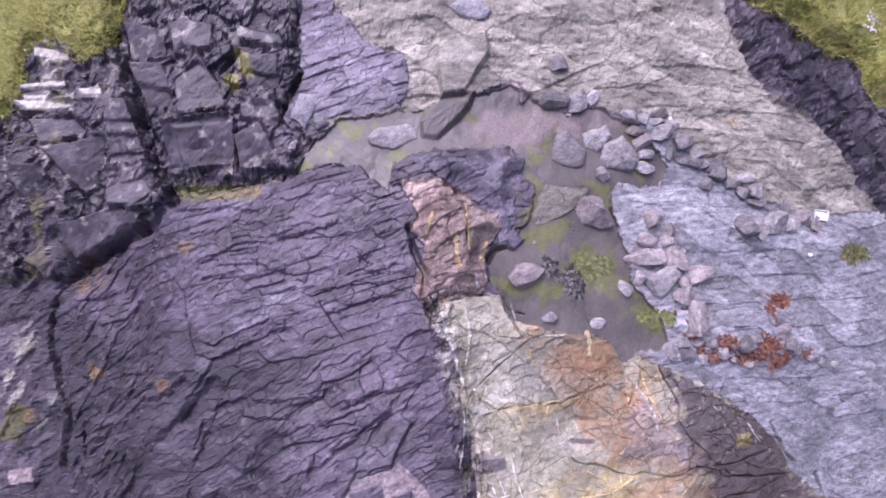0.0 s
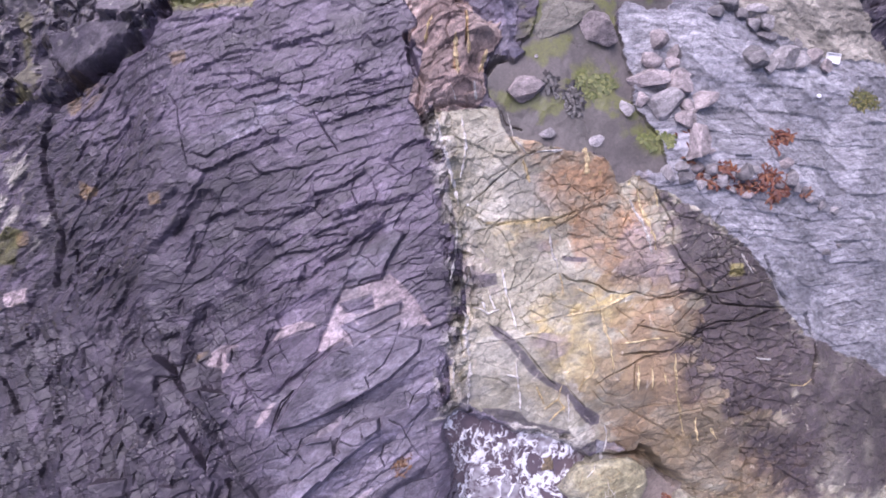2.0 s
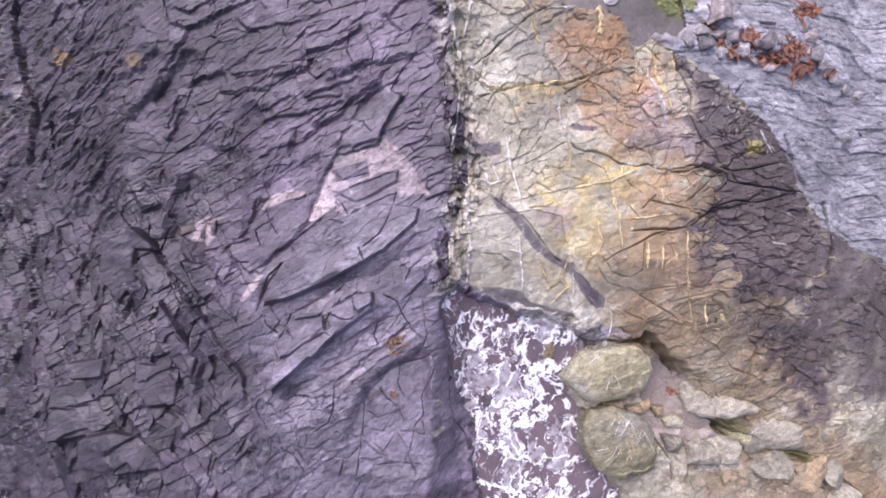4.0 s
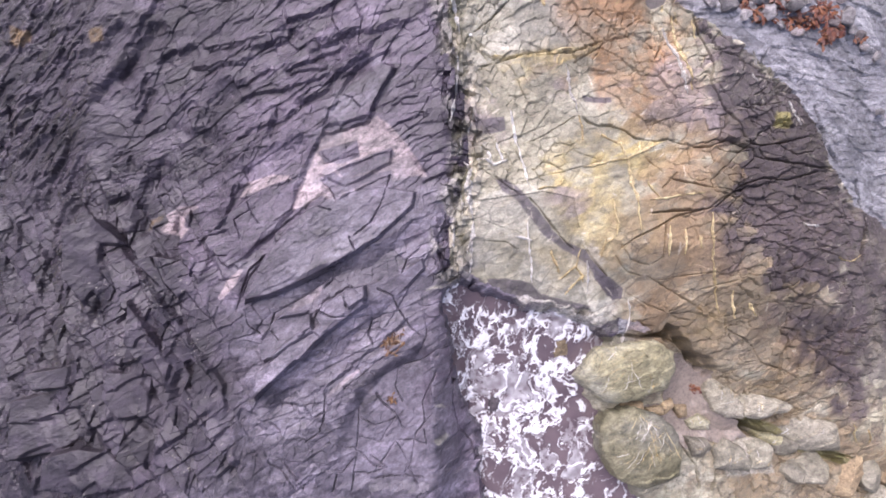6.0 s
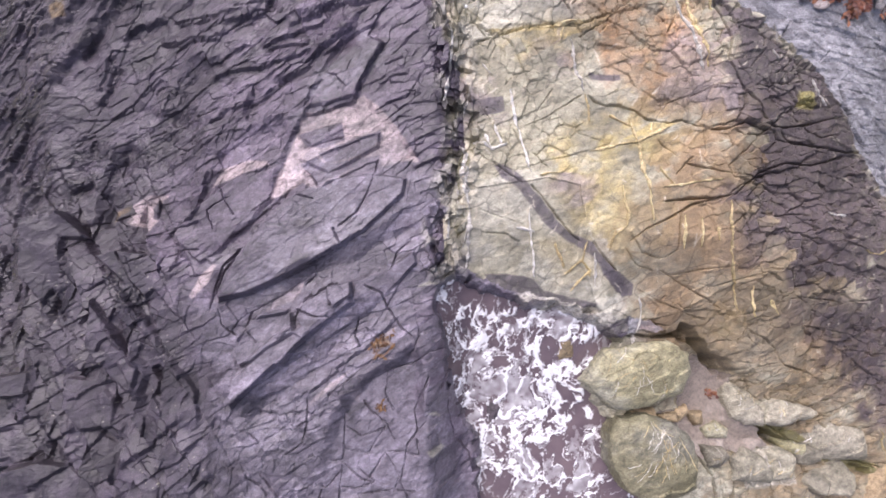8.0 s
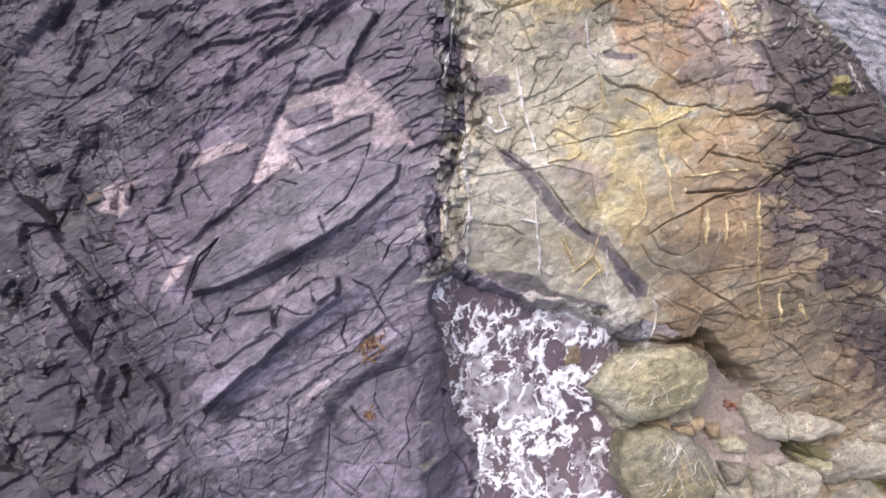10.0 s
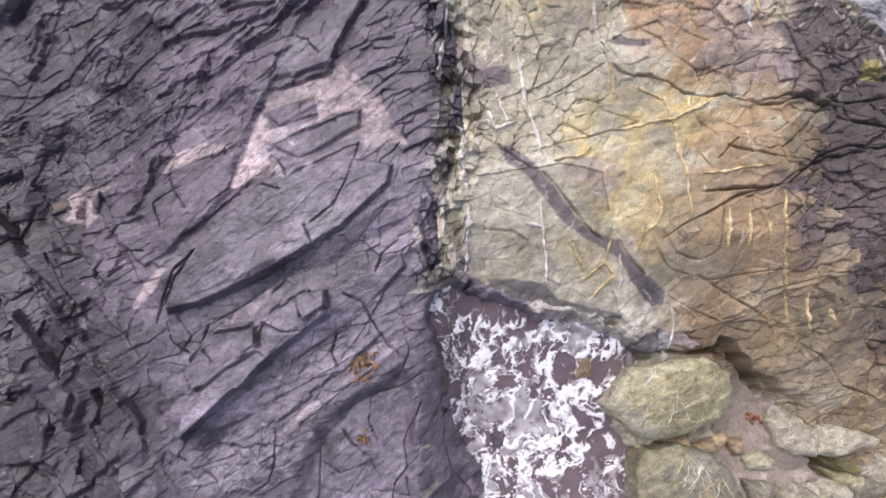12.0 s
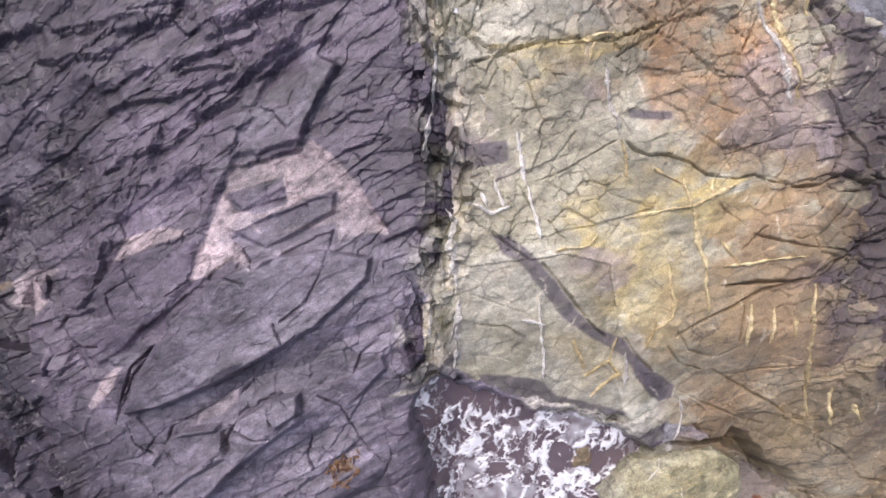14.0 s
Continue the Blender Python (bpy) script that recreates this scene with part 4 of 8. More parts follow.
crack([(-1.52, -9.12), (-1.54, -10.05), (-1.59, -10.86), (-1.62, -11.29)], 0.055, 0.11)
crack([(-2.35, -8.77), (-2.36, -9.43), (-2.48, -9.84), (-2.84, -10.13)], 0.055, 0.11)
crack([(-1.14, -8.84), (-0.95, -9.09), (-0.61, -9.34), (-0.40, -9.73)], 0.055, 0.11)
crack([(-1.51, -9.45), (-1.13, -9.66), (-0.61, -9.45)], 0.055, 0.11)
crack([(-1.52, -9.92), (-0.98, -10.02), (-0.61, -9.41)], 0.055, 0.11)
crack([(-0.96, -10.62), (-0.59, -10.00), (-0.19, -9.98), (0.15, -10.10)], 0.055, 0.11)
crack([(-1.61, -10.19), (-1.09, -10.63), (-0.85, -10.68)], 0.055, 0.11)
crack([(-2.31, -10.09), (-1.77, -10.22), (-1.50, -10.18)], 0.055, 0.11)
crack([(-2.29, -10.77), (-1.88, -10.81), (-1.60, -10.46)], 0.055, 0.11)
crack([(-1.23, -10.33), (-0.79, -10.68), (-1.21, -10.84), (-1.61, -10.81)], 0.055, 0.11)
crack([(-0.59, -10.00), (-0.27, -10.52), (-0.35, -10.93)], 0.055, 0.11)
crack([(0.12, -9.57), (0.05, -9.05), (0.20, -8.65), (0.38, -8.25)], 0.055, 0.11)
crack([(0.15, -10.10), (0.09, -9.71)], 0.055, 0.11)
crack([(-0.54, -8.16), (-0.02, -8.01), (0.35, -7.73), (0.69, -7.66)], 0.055, 0.11)
crack([(-0.60, -8.23), (-0.64, -8.69), (-0.43, -9.07)], 0.055, 0.11)
crack([(-0.01, -6.98), (0.10, -7.36), (-0.04, -7.75)], 0.055, 0.11)
crack([(-0.60, -6.81), (-0.32, -7.25), (0.02, -7.49)], 0.055, 0.11)
crack([(0.68, -7.46), (0.74, -8.27), (0.56, -8.66)], 0.055, 0.11)
crack([(0.81, -8.13), (0.81, -9.10), (0.97, -9.68), (1.35, -10.15), (1.56, -10.73)], 0.055, 0.11)
crack([(1.03, -9.27), (1.43, -9.07), (1.63, -8.92)], 0.055, 0.11)
crack([(-2.87, -9.20), (-2.66, -9.52), (-2.33, -9.36)], 0.055, 0.11)
crack([(-3.43, -10.56), (-3.09, -10.95), (-2.81, -11.37)], 0.055, 0.11)
crack([(-3.01, -11.35), (-3.35, -10.89), (-3.73, -10.63)], 0.055, 0.11)
crack([(-4.07, -9.51), (-3.65, -9.69), (-3.41, -9.88)], 0.055, 0.11)
crack([(-2.44, -6.38), (-2.25, -6.18), (-2.20, -5.93)], 0.055, 0.11)
crack([(-2.62, -6.90), (-2.15, -7.08), (-1.82, -7.06)], 0.055, 0.11)
crack([(-3.59, -6.95), (-3.71, -7.34), (-3.44, -7.65)], 0.055, 0.11)
crack([(-3.90, -7.54), (-4.22, -7.30), (-4.30, -6.92)], 0.055, 0.11)
crack([(-1.21, -10.97), (-0.41, -10.86), (0.18, -10.91)], 0.055, 0.11)
crack([(-2.01, -10.88), (-2.11, -11.32)], 0.055, 0.11)
crack([(-0.57, -5.98), (-0.46, -5.60), (-0.15, -5.33)], 0.055, 0.11)
crack([(-1.14, -6.33), (-0.74, -6.50), (-0.60, -6.81)], 0.055, 0.11)
crack([(-1.24, -7.03), (-1.35, -7.42), (-1.21, -7.68)], 0.055, 0.11)
crack([(-5.47, -5.88), (-5.09, -5.67), (-4.74, -5.66)], 0.04, 0.07)
crack([(-6.55, -5.56), (-6.01, -5.41), (-5.48, -5.81)], 0.04, 0.07)
crack([(-6.49, -6.04), (-5.91, -5.80)], 0.04, 0.07)
crack([(-5.97, -6.22), (-5.44, -6.08)], 0.04, 0.07)
crack([(-4.10, -4.47), (-4.63, -4.80), (-4.45, -5.25)], 0.04, 0.07)
crack([(-4.39, -4.21), (-4.23, -4.60), (-4.01, -4.91)], 0.04, 0.07)
crack([(-6.93, -5.28), (-6.48, -5.70), (-6.26, -6.23)], 0.04, 0.07)
crack([(-5.36, -5.40), (-5.21, -5.80), (-5.36, -6.20)], 0.04, 0.07)
crack([(-3.23, -4.51), (-3.68, -4.84)], 0.04, 0.07)
crack([(-2.71, -4.43), (-2.25, -4.54)], 0.04, 0.07)
crack([(-6.27, -3.09), (-5.83, -2.96)], 0.04, 0.07)
crack([(-6.40, -3.22), (-6.21, -3.77)], 0.04, 0.07)
crack([(-5.50, -3.50), (-4.82, -3.31)], 0.04, 0.07)
crack([(-5.08, -2.68), (-4.36, -2.52)], 0.04, 0.07)
crack([(-9.43, -0.98), (-9.01, -1.59), (-8.34, -1.90)], 0.04, 0.07)
crack([(-6.21, -3.77), (-6.47, -4.05), (-6.91, -4.19)], 0.04, 0.07)
crack([(-4.50, -2.39), (-3.97, -2.16)], 0.04, 0.07)
crack([(1.33, -0.83), (1.75, -0.80), (2.46, -0.72), (2.97, -0.66), (3.35, -0.59), (3.73, -0.45), (4.23, -0.27), (4.85, -0.08)], 0.07, 0.16)
crack([(3.36, -0.88), (3.74, -0.62), (4.14, -0.35)], 0.05, 0.1)
crack([(2.25, -2.75), (2.75, -2.55), (3.13, -2.31), (3.50, -2.10)], 0.045, 0.09)
crack([(3.57, -2.09), (3.77, -2.25), (4.03, -2.32), (4.30, -2.31), (4.63, -2.39), (4.97, -2.56), (5.44, -2.59), (5.77, -2.52), (6.05, -2.61), (6.53, -2.68), (6.89, -2.63), (7.28, -2.41), (7.79, -2.39)], 0.085, 0.26)
crack([(7.79, -2.39), (8.30, -2.40), (8.90, -2.26), (9.57, -2.06), (10.09, -1.93)], 0.085, 0.26)
crack([(5.21, -2.24), (5.93, -1.99), (6.46, -1.75), (7.07, -1.63)], 0.06, 0.12)
crack([(6.17, 0.51), (6.56, -0.15), (6.76, -0.64), (6.78, -1.08), (7.03, -1.49), (7.39, -1.81), (7.67, -2.02), (7.86, -2.24), (8.17, -2.47)], 0.1, 0.28)
crack([(8.22, -2.45), (8.48, -2.69), (9.28, -2.74), (10.22, -2.74), (11.01, -2.66)], 0.09, 0.22)
crack([(5.36, -4.34), (6.03, -4.23), (6.65, -4.18), (7.08, -4.07), (7.38, -3.78), (7.71, -3.50), (8.37, -3.24), (9.15, -3.21), (9.66, -3.03), (10.27, -2.80)], 0.11, 0.32)
crack([(4.68, -5.21), (5.07, -4.92), (5.33, -4.80), (5.65, -4.63), (6.08, -4.36), (6.65, -4.18)], 0.08, 0.22)
crack([(5.80, -4.49), (5.82, -5.00), (5.83, -5.31), (5.59, -5.51)], 0.07, 0.16)
crack([(7.01, -4.15), (7.33, -4.51), (7.50, -5.03), (7.48, -5.41)], 0.07, 0.16)
crack([(8.45, -4.39), (8.52, -4.96), (8.70, -5.61), (8.91, -6.13)], 0.075, 0.18)
crack([(9.95, -1.17), (10.20, -1.63), (10.59, -2.18), (11.04, -2.48)], 0.16, 0.35)
crack([(11.78, -2.77), (12.16, -3.48), (12.30, -4.24), (12.01, -5.04)], 0.2, 0.45)
crack([(6.99, -1.33), (7.34, -1.21), (7.78, -0.72)], 0.06, 0.12)
crack([(8.00, -1.80), (8.58, -2.05), (8.78, -2.22)], 0.06, 0.12)
crack([(8.64, -2.02), (9.18, -1.70), (9.44, -1.43)], 0.06, 0.12)
crack([(5.77, -3.44), (6.60, -3.60), (7.37, -3.64), (7.64, -3.76)], 0.06, 0.14)
crack([(6.55, -6.00), (6.94, -6.08), (7.45, -5.90), (8.19, -5.66)], 0.07, 0.16)
crack([(5.56, -5.76), (6.21, -6.05), (6.85, -6.36), (7.23, -6.61)], 0.06, 0.14)
crack([(8.84, -6.02), (9.30, -5.92), (9.72, -5.67)], 0.06, 0.14)
crack([(7.80, -6.98), (8.37, -7.26), (8.66, -7.53), (8.98, -7.87), (9.55, -8.01), (10.45, -8.40)], 0.07, 0.16)
crack([(9.20, -6.91), (10.08, -6.99), (10.81, -7.09), (11.57, -7.32)], 0.07, 0.16)
crack([(6.34, -7.19), (6.76, -7.45), (7.06, -7.75), (7.54, -8.14)], 0.34, 0.5)
crack([(8.93, -9.58), (9.45, -9.96), (10.01, -10.04)], 0.26, 0.45)
crack([(11.76, -10.64), (12.49, -10.77)], 0.36, 0.5)
crack([(8.85, -8.75), (9.80, -8.83), (10.81, -9.23), (11.70, -8.76), (12.33, -8.57)], 0.07, 0.18)
crack([(9.01, -9.58), (9.91, -9.53), (10.82, -9.26)], 0.07, 0.18)
crack([(8.80, -8.75), (9.00, -9.21), (8.95, -9.61)], 0.07, 0.18)
crack([(3.88, -5.20), (4.15, -5.53), (4.52, -5.85)], 0.06, 0.16)
crack([(2.41, -4.02), (2.87, -4.51), (3.22, -4.94), (3.60, -5.24)], 0.06, 0.14)
crack([(5.11, 0.29), (5.47, -0.06), (5.43, -0.44), (5.29, -0.73)], 0.04, 0.08)
crack([(0.99, -0.44), (1.19, -0.66), (1.36, -0.88)], 0.05, 0.1)
crack([(1.58, -3.54), (1.88, -3.78), (2.23, -4.00)], 0.07, 0.15)
crack([(2.73, 0.10), (3.07, -0.20), (3.37, -0.54)], 0.05, 0.1)
crack([(4.23, 0.23), (4.17, -0.21)], 0.05, 0.1)
crack([(1.81, -1.91), (2.02, -1.68)], 0.04, 0.07)
crack([(2.53, -2.44), (2.85, -1.97)], 0.04, 0.07)
crack([(3.29, -2.84), (3.75, -3.01), (4.13, -3.12), (3.64, -3.27), (3.13, -3.42), (2.59, -3.55)], 0.04, 0.07)
crack([(6.03, -3.32), (5.65, -3.73)], 0.05, 0.1)
crack([(6.97, -2.59), (7.30, -2.69), (7.98, -2.58)], 0.06, 0.12)
crack([(8.91, -2.31), (9.44, -2.52), (9.98, -2.36)], 0.06, 0.12)
crack([(7.71, -4.41), (8.17, -4.47), (8.48, -4.41), (9.10, -4.39)], 0.06, 0.12)
crack([(9.50, -3.33), (10.27, -3.43), (10.72, -3.58)], 0.07, 0.16)
crack([(7.07, -1.93), (7.14, -2.37)], 0.04, 0.08)
crack([(5.44, -2.59), (5.43, -2.87)], 0.04, 0.08)
crack([(5.20, -2.99), (5.69, -3.34)], 0.04, 0.08)
crack([(9.00, -7.95), (8.48, -8.40), (8.03, -8.28)], 0.05, 0.12)
crack([(10.28, -7.33), (11.47, -7.90), (12.46, -8.35)], 0.06, 0.14)
crack([(7.93, -8.43), (8.74, -8.84)], 0.06, 0.14)
crack([(10.18, -7.62), (10.93, -7.48), (12.28, -7.57)], 0.05, 0.1)
crack([(4.60, -5.32), (4.97, -5.67), (5.42, -5.77)], 0.05, 0.12)
crack([(5.80, -5.88), (6.53, -5.71), (7.20, -5.61)], 0.05, 0.12)
crack([(4.69, -5.06), (5.03, -5.41), (5.55, -5.51)], 0.05, 0.1)
crack([(5.10, -6.18), (5.71, -6.48), (6.32, -6.66), (6.94, -6.84)], 0.06, 0.12)
crack([(8.76, -4.81), (9.41, -5.03), (10.16, -4.88), (11.60, -5.08)], 0.06, 0.12)
crack([(9.50, -5.42), (10.75, -5.59), (11.91, -5.78)], 0.06, 0.12)
crack([(9.22, -6.25), (10.36, -6.32), (11.65, -6.17)], 0.06, 0.12)
crack([(1.34, -5.08), (1.93, -5.12), (2.28, -5.30)], 0.045, 0.08)
crack([(1.31, -4.57), (1.78, -4.75), (2.31, -4.92)], 0.04, 0.07)
crack([(5.41, -7.26), (6.28, -7.22), (6.82, -7.36)], 0.12, 0.25)
crack([(4.29, -1.15), (4.83, -1.49), (5.44, -1.64)], 0.035, 0.06)
crack([(7.52, -1.33), (8.06, -1.55), (8.54, -1.55)], 0.05, 0.1)
crack([(7.26, -0.34), (7.79, -0.48), (7.64, -0.75)], 0.05, 0.1)
crack([(8.69, -0.59), (8.34, -1.04), (8.06, -1.21)], 0.05, 0.1)
crack([(9.60, -0.45), (9.27, -0.78), (8.92, -0.57)], 0.05, 0.1)
scarp([(7.80, -7.01), (7.49, -6.67), (6.89, -6.56), (6.32, -6.66)], -0.12, 0.05, 0.4)
scarp([(0.54, -6.17), (0.26, -5.44), (0.14, -4.81), (0.32, -4.57)], 0.3, 0.1, 0.3)
scarp([(-5.58, 4.14), (-4.68, 4.27), (-4.42, 4.44)], 0.09, 0.03, 0.3)
scarp([(-5.02, 4.10), (-4.17, 4.23), (-3.51, 4.39), (-3.01, 4.56)], 0.15, 0.05, 0.4)
scarp([(-7.51, 3.47), (-6.78, 3.68), (-6.33, 3.91), (-5.72, 4.05), (-4.98, 4.03)], 0.13, 0.05, 0.35)
scarp([(-6.50, 3.67), (-5.49, 3.74)], 0.09, 0.03, 0.25)
scarp([(-6.32, 3.41), (-5.52, 3.46), (-5.13, 3.22)], 0.12, 0.05, 0.3)
scarp([(-7.31, 2.96), (-6.58, 3.10), (-5.98, 3.27)], 0.1, 0.04, 0.25)
scarp([(-5.95, 2.91), (-5.17, 3.12), (-4.60, 3.22)], 0.14, 0.05, 0.3)
scarp([(-5.90, 2.65), (-4.99, 2.80), (-4.60, 2.92)], 0.12, 0.04, 0.3)
scarp([(-7.52, 0.86), (-6.98, 0.64), (-6.36, 0.82), (-5.57, 1.21), (-4.97, 1.45), (-4.42, 1.54)], 0.2, 0.06, 0.5)
scarp([(-7.44, 1.16), (-6.90, 1.05), (-6.02, 1.47), (-5.32, 1.70), (-5.08, 1.87)], 0.14, 0.05, 0.4)
scarp([(-5.51, 0.97), (-5.12, 0.54), (-4.60, 0.63), (-3.93, 0.71), (-3.56, 0.79), (-3.07, 1.05)], 0.12, 0.04, 0.4)
scarp([(-3.60, -0.11), (-2.91, 0.07), (-2.27, 0.47), (-2.03, 0.67)], 0.2, 0.06, 0.5)
scarp([(-2.93, -0.58), (-2.25, -0.40), (-1.44, -0.23), (-0.96, -0.07), (-0.44, 0.03)], 0.22, 0.1, 0.5)
scarp([(-6.81, -0.76), (-5.81, -0.46)], 0.12, 0.04, 0.3)
scarp([(-5.70, -0.58), (-4.53, -0.58)], 0.08, 0.03, 0.25)
scarp([(-6.05, -1.07), (-5.47, -1.13), (-4.47, -1.06)], 0.12, 0.04, 0.3)
scarp([(-4.51, -0.75), (-3.56, -0.49), (-3.37, -0.15)], 0.14, 0.05, 0.4)
scarp([(-4.40, -1.49), (-3.74, -1.19)], 0.1, 0.04, 0.3)
scarp([(-3.61, -1.24), (-2.89, -0.96), (-2.00, -0.60)], 0.16, 0.06, 0.4)
scarp([(-1.62, 0.86), (-1.30, 0.95), (-1.14, 1.19), (-0.66, 1.40), (-0.28, 1.48)], 0.16, 0.06, 0.4)
scarp([(-2.22, 4.39), (-1.75, 4.02), (-1.17, 4.35)], 0.12, 0.05, 0.3)
scarp([(-8.51, -1.66), (-7.82, -0.65), (-7.16, 0.17), (-6.96, 0.69)], 0.22, 0.1, 0.5)
scarp([(-8.36, 5.10), (-7.59, 5.11), (-6.48, 5.11), (-5.40, 4.88)], 0.1, 0.05, 0.3)
scarp([(-5.33, 2.50), (-4.30, 2.64), (-3.63, 2.70)], 0.08, 0.03, 0.3)
scarp([(-3.63, 2.55), (-2.64, 2.70), (-1.50, 2.84)], 0.08, 0.03, 0.3)
scarp([(-2.64, 3.01), (-1.67, 3.16), (-1.34, 3.31)], 0.1, 0.04, 0.3)
scarp([(-2.96, 2.07), (-2.14, 2.22), (-1.33, 2.45)], 0.08, 0.03, 0.3)
scarp([(-3.92, 0.31), (-2.93, 0.55), (-2.28, 0.87)], 0.08, 0.03, 0.3)
scarp([(-4.93, -0.09), (-3.91, 0.07)], 0.07, 0.03, 0.25)
scarp([(-2.22, -1.43), (-1.59, -0.94), (-0.95, -0.62)], 0.12, 0.05, 0.3)
crack([(-1.01, 4.49), (-0.87, 3.76), (-0.75, 3.41), (-0.50, 2.93), (-0.56, 2.34), (-0.31, 1.54)], 0.42, 0.5)
crack([(-3.63, 2.26), (-3.28, 1.75), (-2.84, 1.08)], 0.06, 0.1)
crack([(-2.69, 3.84), (-2.19, 3.29)], 0.06, 0.1)
crack([(-8.19, 2.99), (-7.85, 2.50), (-7.73, 1.66), (-7.50, 0.79)], 0.08, 0.12)
crack([(-5.54, 3.92), (-5.51, 3.04)], 0.05, 0.08)
crack([(-4.65, 3.24), (-4.78, 2.70)], 0.05, 0.08)
crack([(-2.35, 0.55), (-2.42, -0.00), (-2.08, -0.64)], 0.05, 0.08)
crack([(-1.94, 0.48), (-1.69, 0.00), (-1.79, -0.47)], 0.05, 0.08)
crack([(-6.19, 1.31), (-6.00, 0.81), (-6.18, 0.33)], 0.04, 0.06)
crack([(-4.15, 3.68), (-3.89, 3.19), (-4.05, 2.71)], 0.05, 0.08)
crack([(-1.46, 0.95), (-1.30, 0.72), (-0.97, 0.48)], 0.05, 0.08)
crack([(0.55, 5.00), (0.66, 4.31), (0.65, 3.63)], 0.12, 0.3)
crack([(1.25, 3.30), (1.53, 3.65), (1.91, 3.76)], 0.26, 0.4)
crack([(0.24, 4.62), (0.09, 4.06), (0.33, 3.59)], 0.06, 0.12)
crack([(-0.20, 2.32), (0.59, 2.42), (1.37, 2.36)], 0.16, 0.3)
crack([(1.06, 3.14), (1.23, 2.69)], 0.06, 0.1)
crack([(0.26, 3.11), (1.06, 3.21)], 0.06, 0.12)
crack([(-0.40, 4.70), (0.08, 4.62)], 0.06, 0.12)
crack([(1.98, 1.70), (2.14, 1.39), (2.30, 1.16)], 0.12, 0.25)
crack([(1.42, 0.46), (1.92, 0.77), (2.46, 1.13), (2.73, 1.24)], 0.09, 0.22)
crack([(0.30, 1.15), (0.94, 1.29), (1.42, 1.62)], 0.05, 0.1)
crack([(1.59, 1.23), (2.07, 1.15), (2.38, 1.13)], 0.05, 0.1)
crack([(1.72, 2.39), (1.89, 2.01), (2.37, 1.86)], 0.06, 0.14)
crack([(0.28, 2.16), (0.45, 1.55), (0.78, 1.27)], 0.04, 0.08)
crack([(-12.45, 3.63), (-13.06, 2.79), (-13.40, 1.88), (-13.19, 0.73), (-12.73, -0.41), (-12.31, -1.17), (-12.40, -2.08), (-12.61, -3.00)], 0.5, 0.42)
crack([(-11.69, -1.55), (-11.63, -2.49)], 0.14, 0.3)
crack([(-15.03, -5.82), (-14.57, -6.47), (-14.14, -7.10)], 0.3, 0.35)
crack([(-12.79, -5.41), (-12.52, -6.13), (-12.18, -7.06)], 0.08, 0.2)
crack([(-13.91, -3.94), (-13.41, -4.91)], 0.08, 0.2)
crack([(-13.05, -4.62), (-12.39, -4.46)], 0.14, 0.25)
scarp([(-12.04, 2.63), (-11.22, 2.66), (-10.39, 2.79)], 0.18, 0.07, 0.35)
scarp([(-9.39, 0.76), (-8.69, 0.90)], 0.22, 0.1, 0.35)
scarp([(-12.64, -0.64), (-11.64, -0.10), (-11.32, 0.13)], 0.24, 0.1, 0.5)
scarp([(-11.38, -1.59), (-10.48, -1.22)], 0.22, 0.1, 0.4)
scarp([(-10.48, -4.49), (-10.23, -3.69), (-9.72, -2.99)], 0.22, 0.1, 0.4)
scarp([(-9.73, -4.97), (-9.21, -4.19)], 0.18, 0.08, 0.35)
scarp([(-15.20, -5.06), (-13.48, -4.35), (-13.43, -3.67)], 0.24, 0.1, 0.5)
scarp([(-15.25, -3.48), (-13.79, -3.28), (-13.65, -2.72)], 0.22, 0.1, 0.4)
scarp([(-11.20, -5.42), (-11.34, -4.70), (-10.77, -4.50)], 0.14, 0.06, 0.3)
scarp([(-15.49, 0.74), (-14.58, 0.85), (-13.81, 1.24)], 0.24, 0.1, 0.4)
scarp([(-15.36, -1.13), (-14.19, -0.81), (-13.59, -0.59)], 0.24, 0.1, 0.4)
scarp([(-14.69, -2.42), (-13.57, -2.06), (-12.60, -1.52)], 0.24, 0.1, 0.4)
scarp([(-15.01, -2.02), (-13.87, -1.48), (-12.71, -0.82)], 0.18, 0.07, 0.3)
scarp([(-15.59, 2.10), (-14.39, 2.18), (-13.86, 2.60)], 0.2, 0.1, 0.4)
scarp([(-10.42, -6.97), (-10.40, -6.03), (-10.26, -5.45)], 0.2, 0.08, 0.4)
scarp([(-9.72, -4.12), (-9.26, -3.34), (-8.94, -2.99)], 0.14, 0.06, 0.3)
scarp([(-11.18, 0.05), (-10.87, 0.75), (-10.55, 1.09)], 0.16, 0.07, 0.3)
scarp([(-10.28, 0.10), (-9.31, 0.27), (-8.85, 0.56)], 0.14, 0.06, 0.3)
scarp([(-11.28, 1.77), (-10.15, 1.94), (-9.69, 2.32)], 0.14, 0.06, 0.3)
scarp([(-10.24, -0.61), (-9.52, -0.40), (-8.84, -0.03)], 0.14, 0.06, 0.3)
scarp([(-4.77, -9.65), (-4.83, -8.76), (-5.33, -8.20), (-5.87, -7.49), (-6.33, -6.89), (-6.93, -6.17), (-7.96, -5.17)], 0.3, 0.1, 0.9)
scarp([(-6.17, -9.31), (-6.13, -8.78), (-5.98, -8.33), (-6.51, -7.83), (-6.96, -7.18)], 0.34, 0.14, 0.6)
scarp([(-6.49, -6.98), (-6.68, -6.79), (-7.00, -6.26)], -0.16, 0.06, 0.3)
scarp([(-5.40, -6.38), (-5.59, -6.08), (-6.04, -5.52), (-6.25, -5.23)], -0.14, 0.05, 0.3)
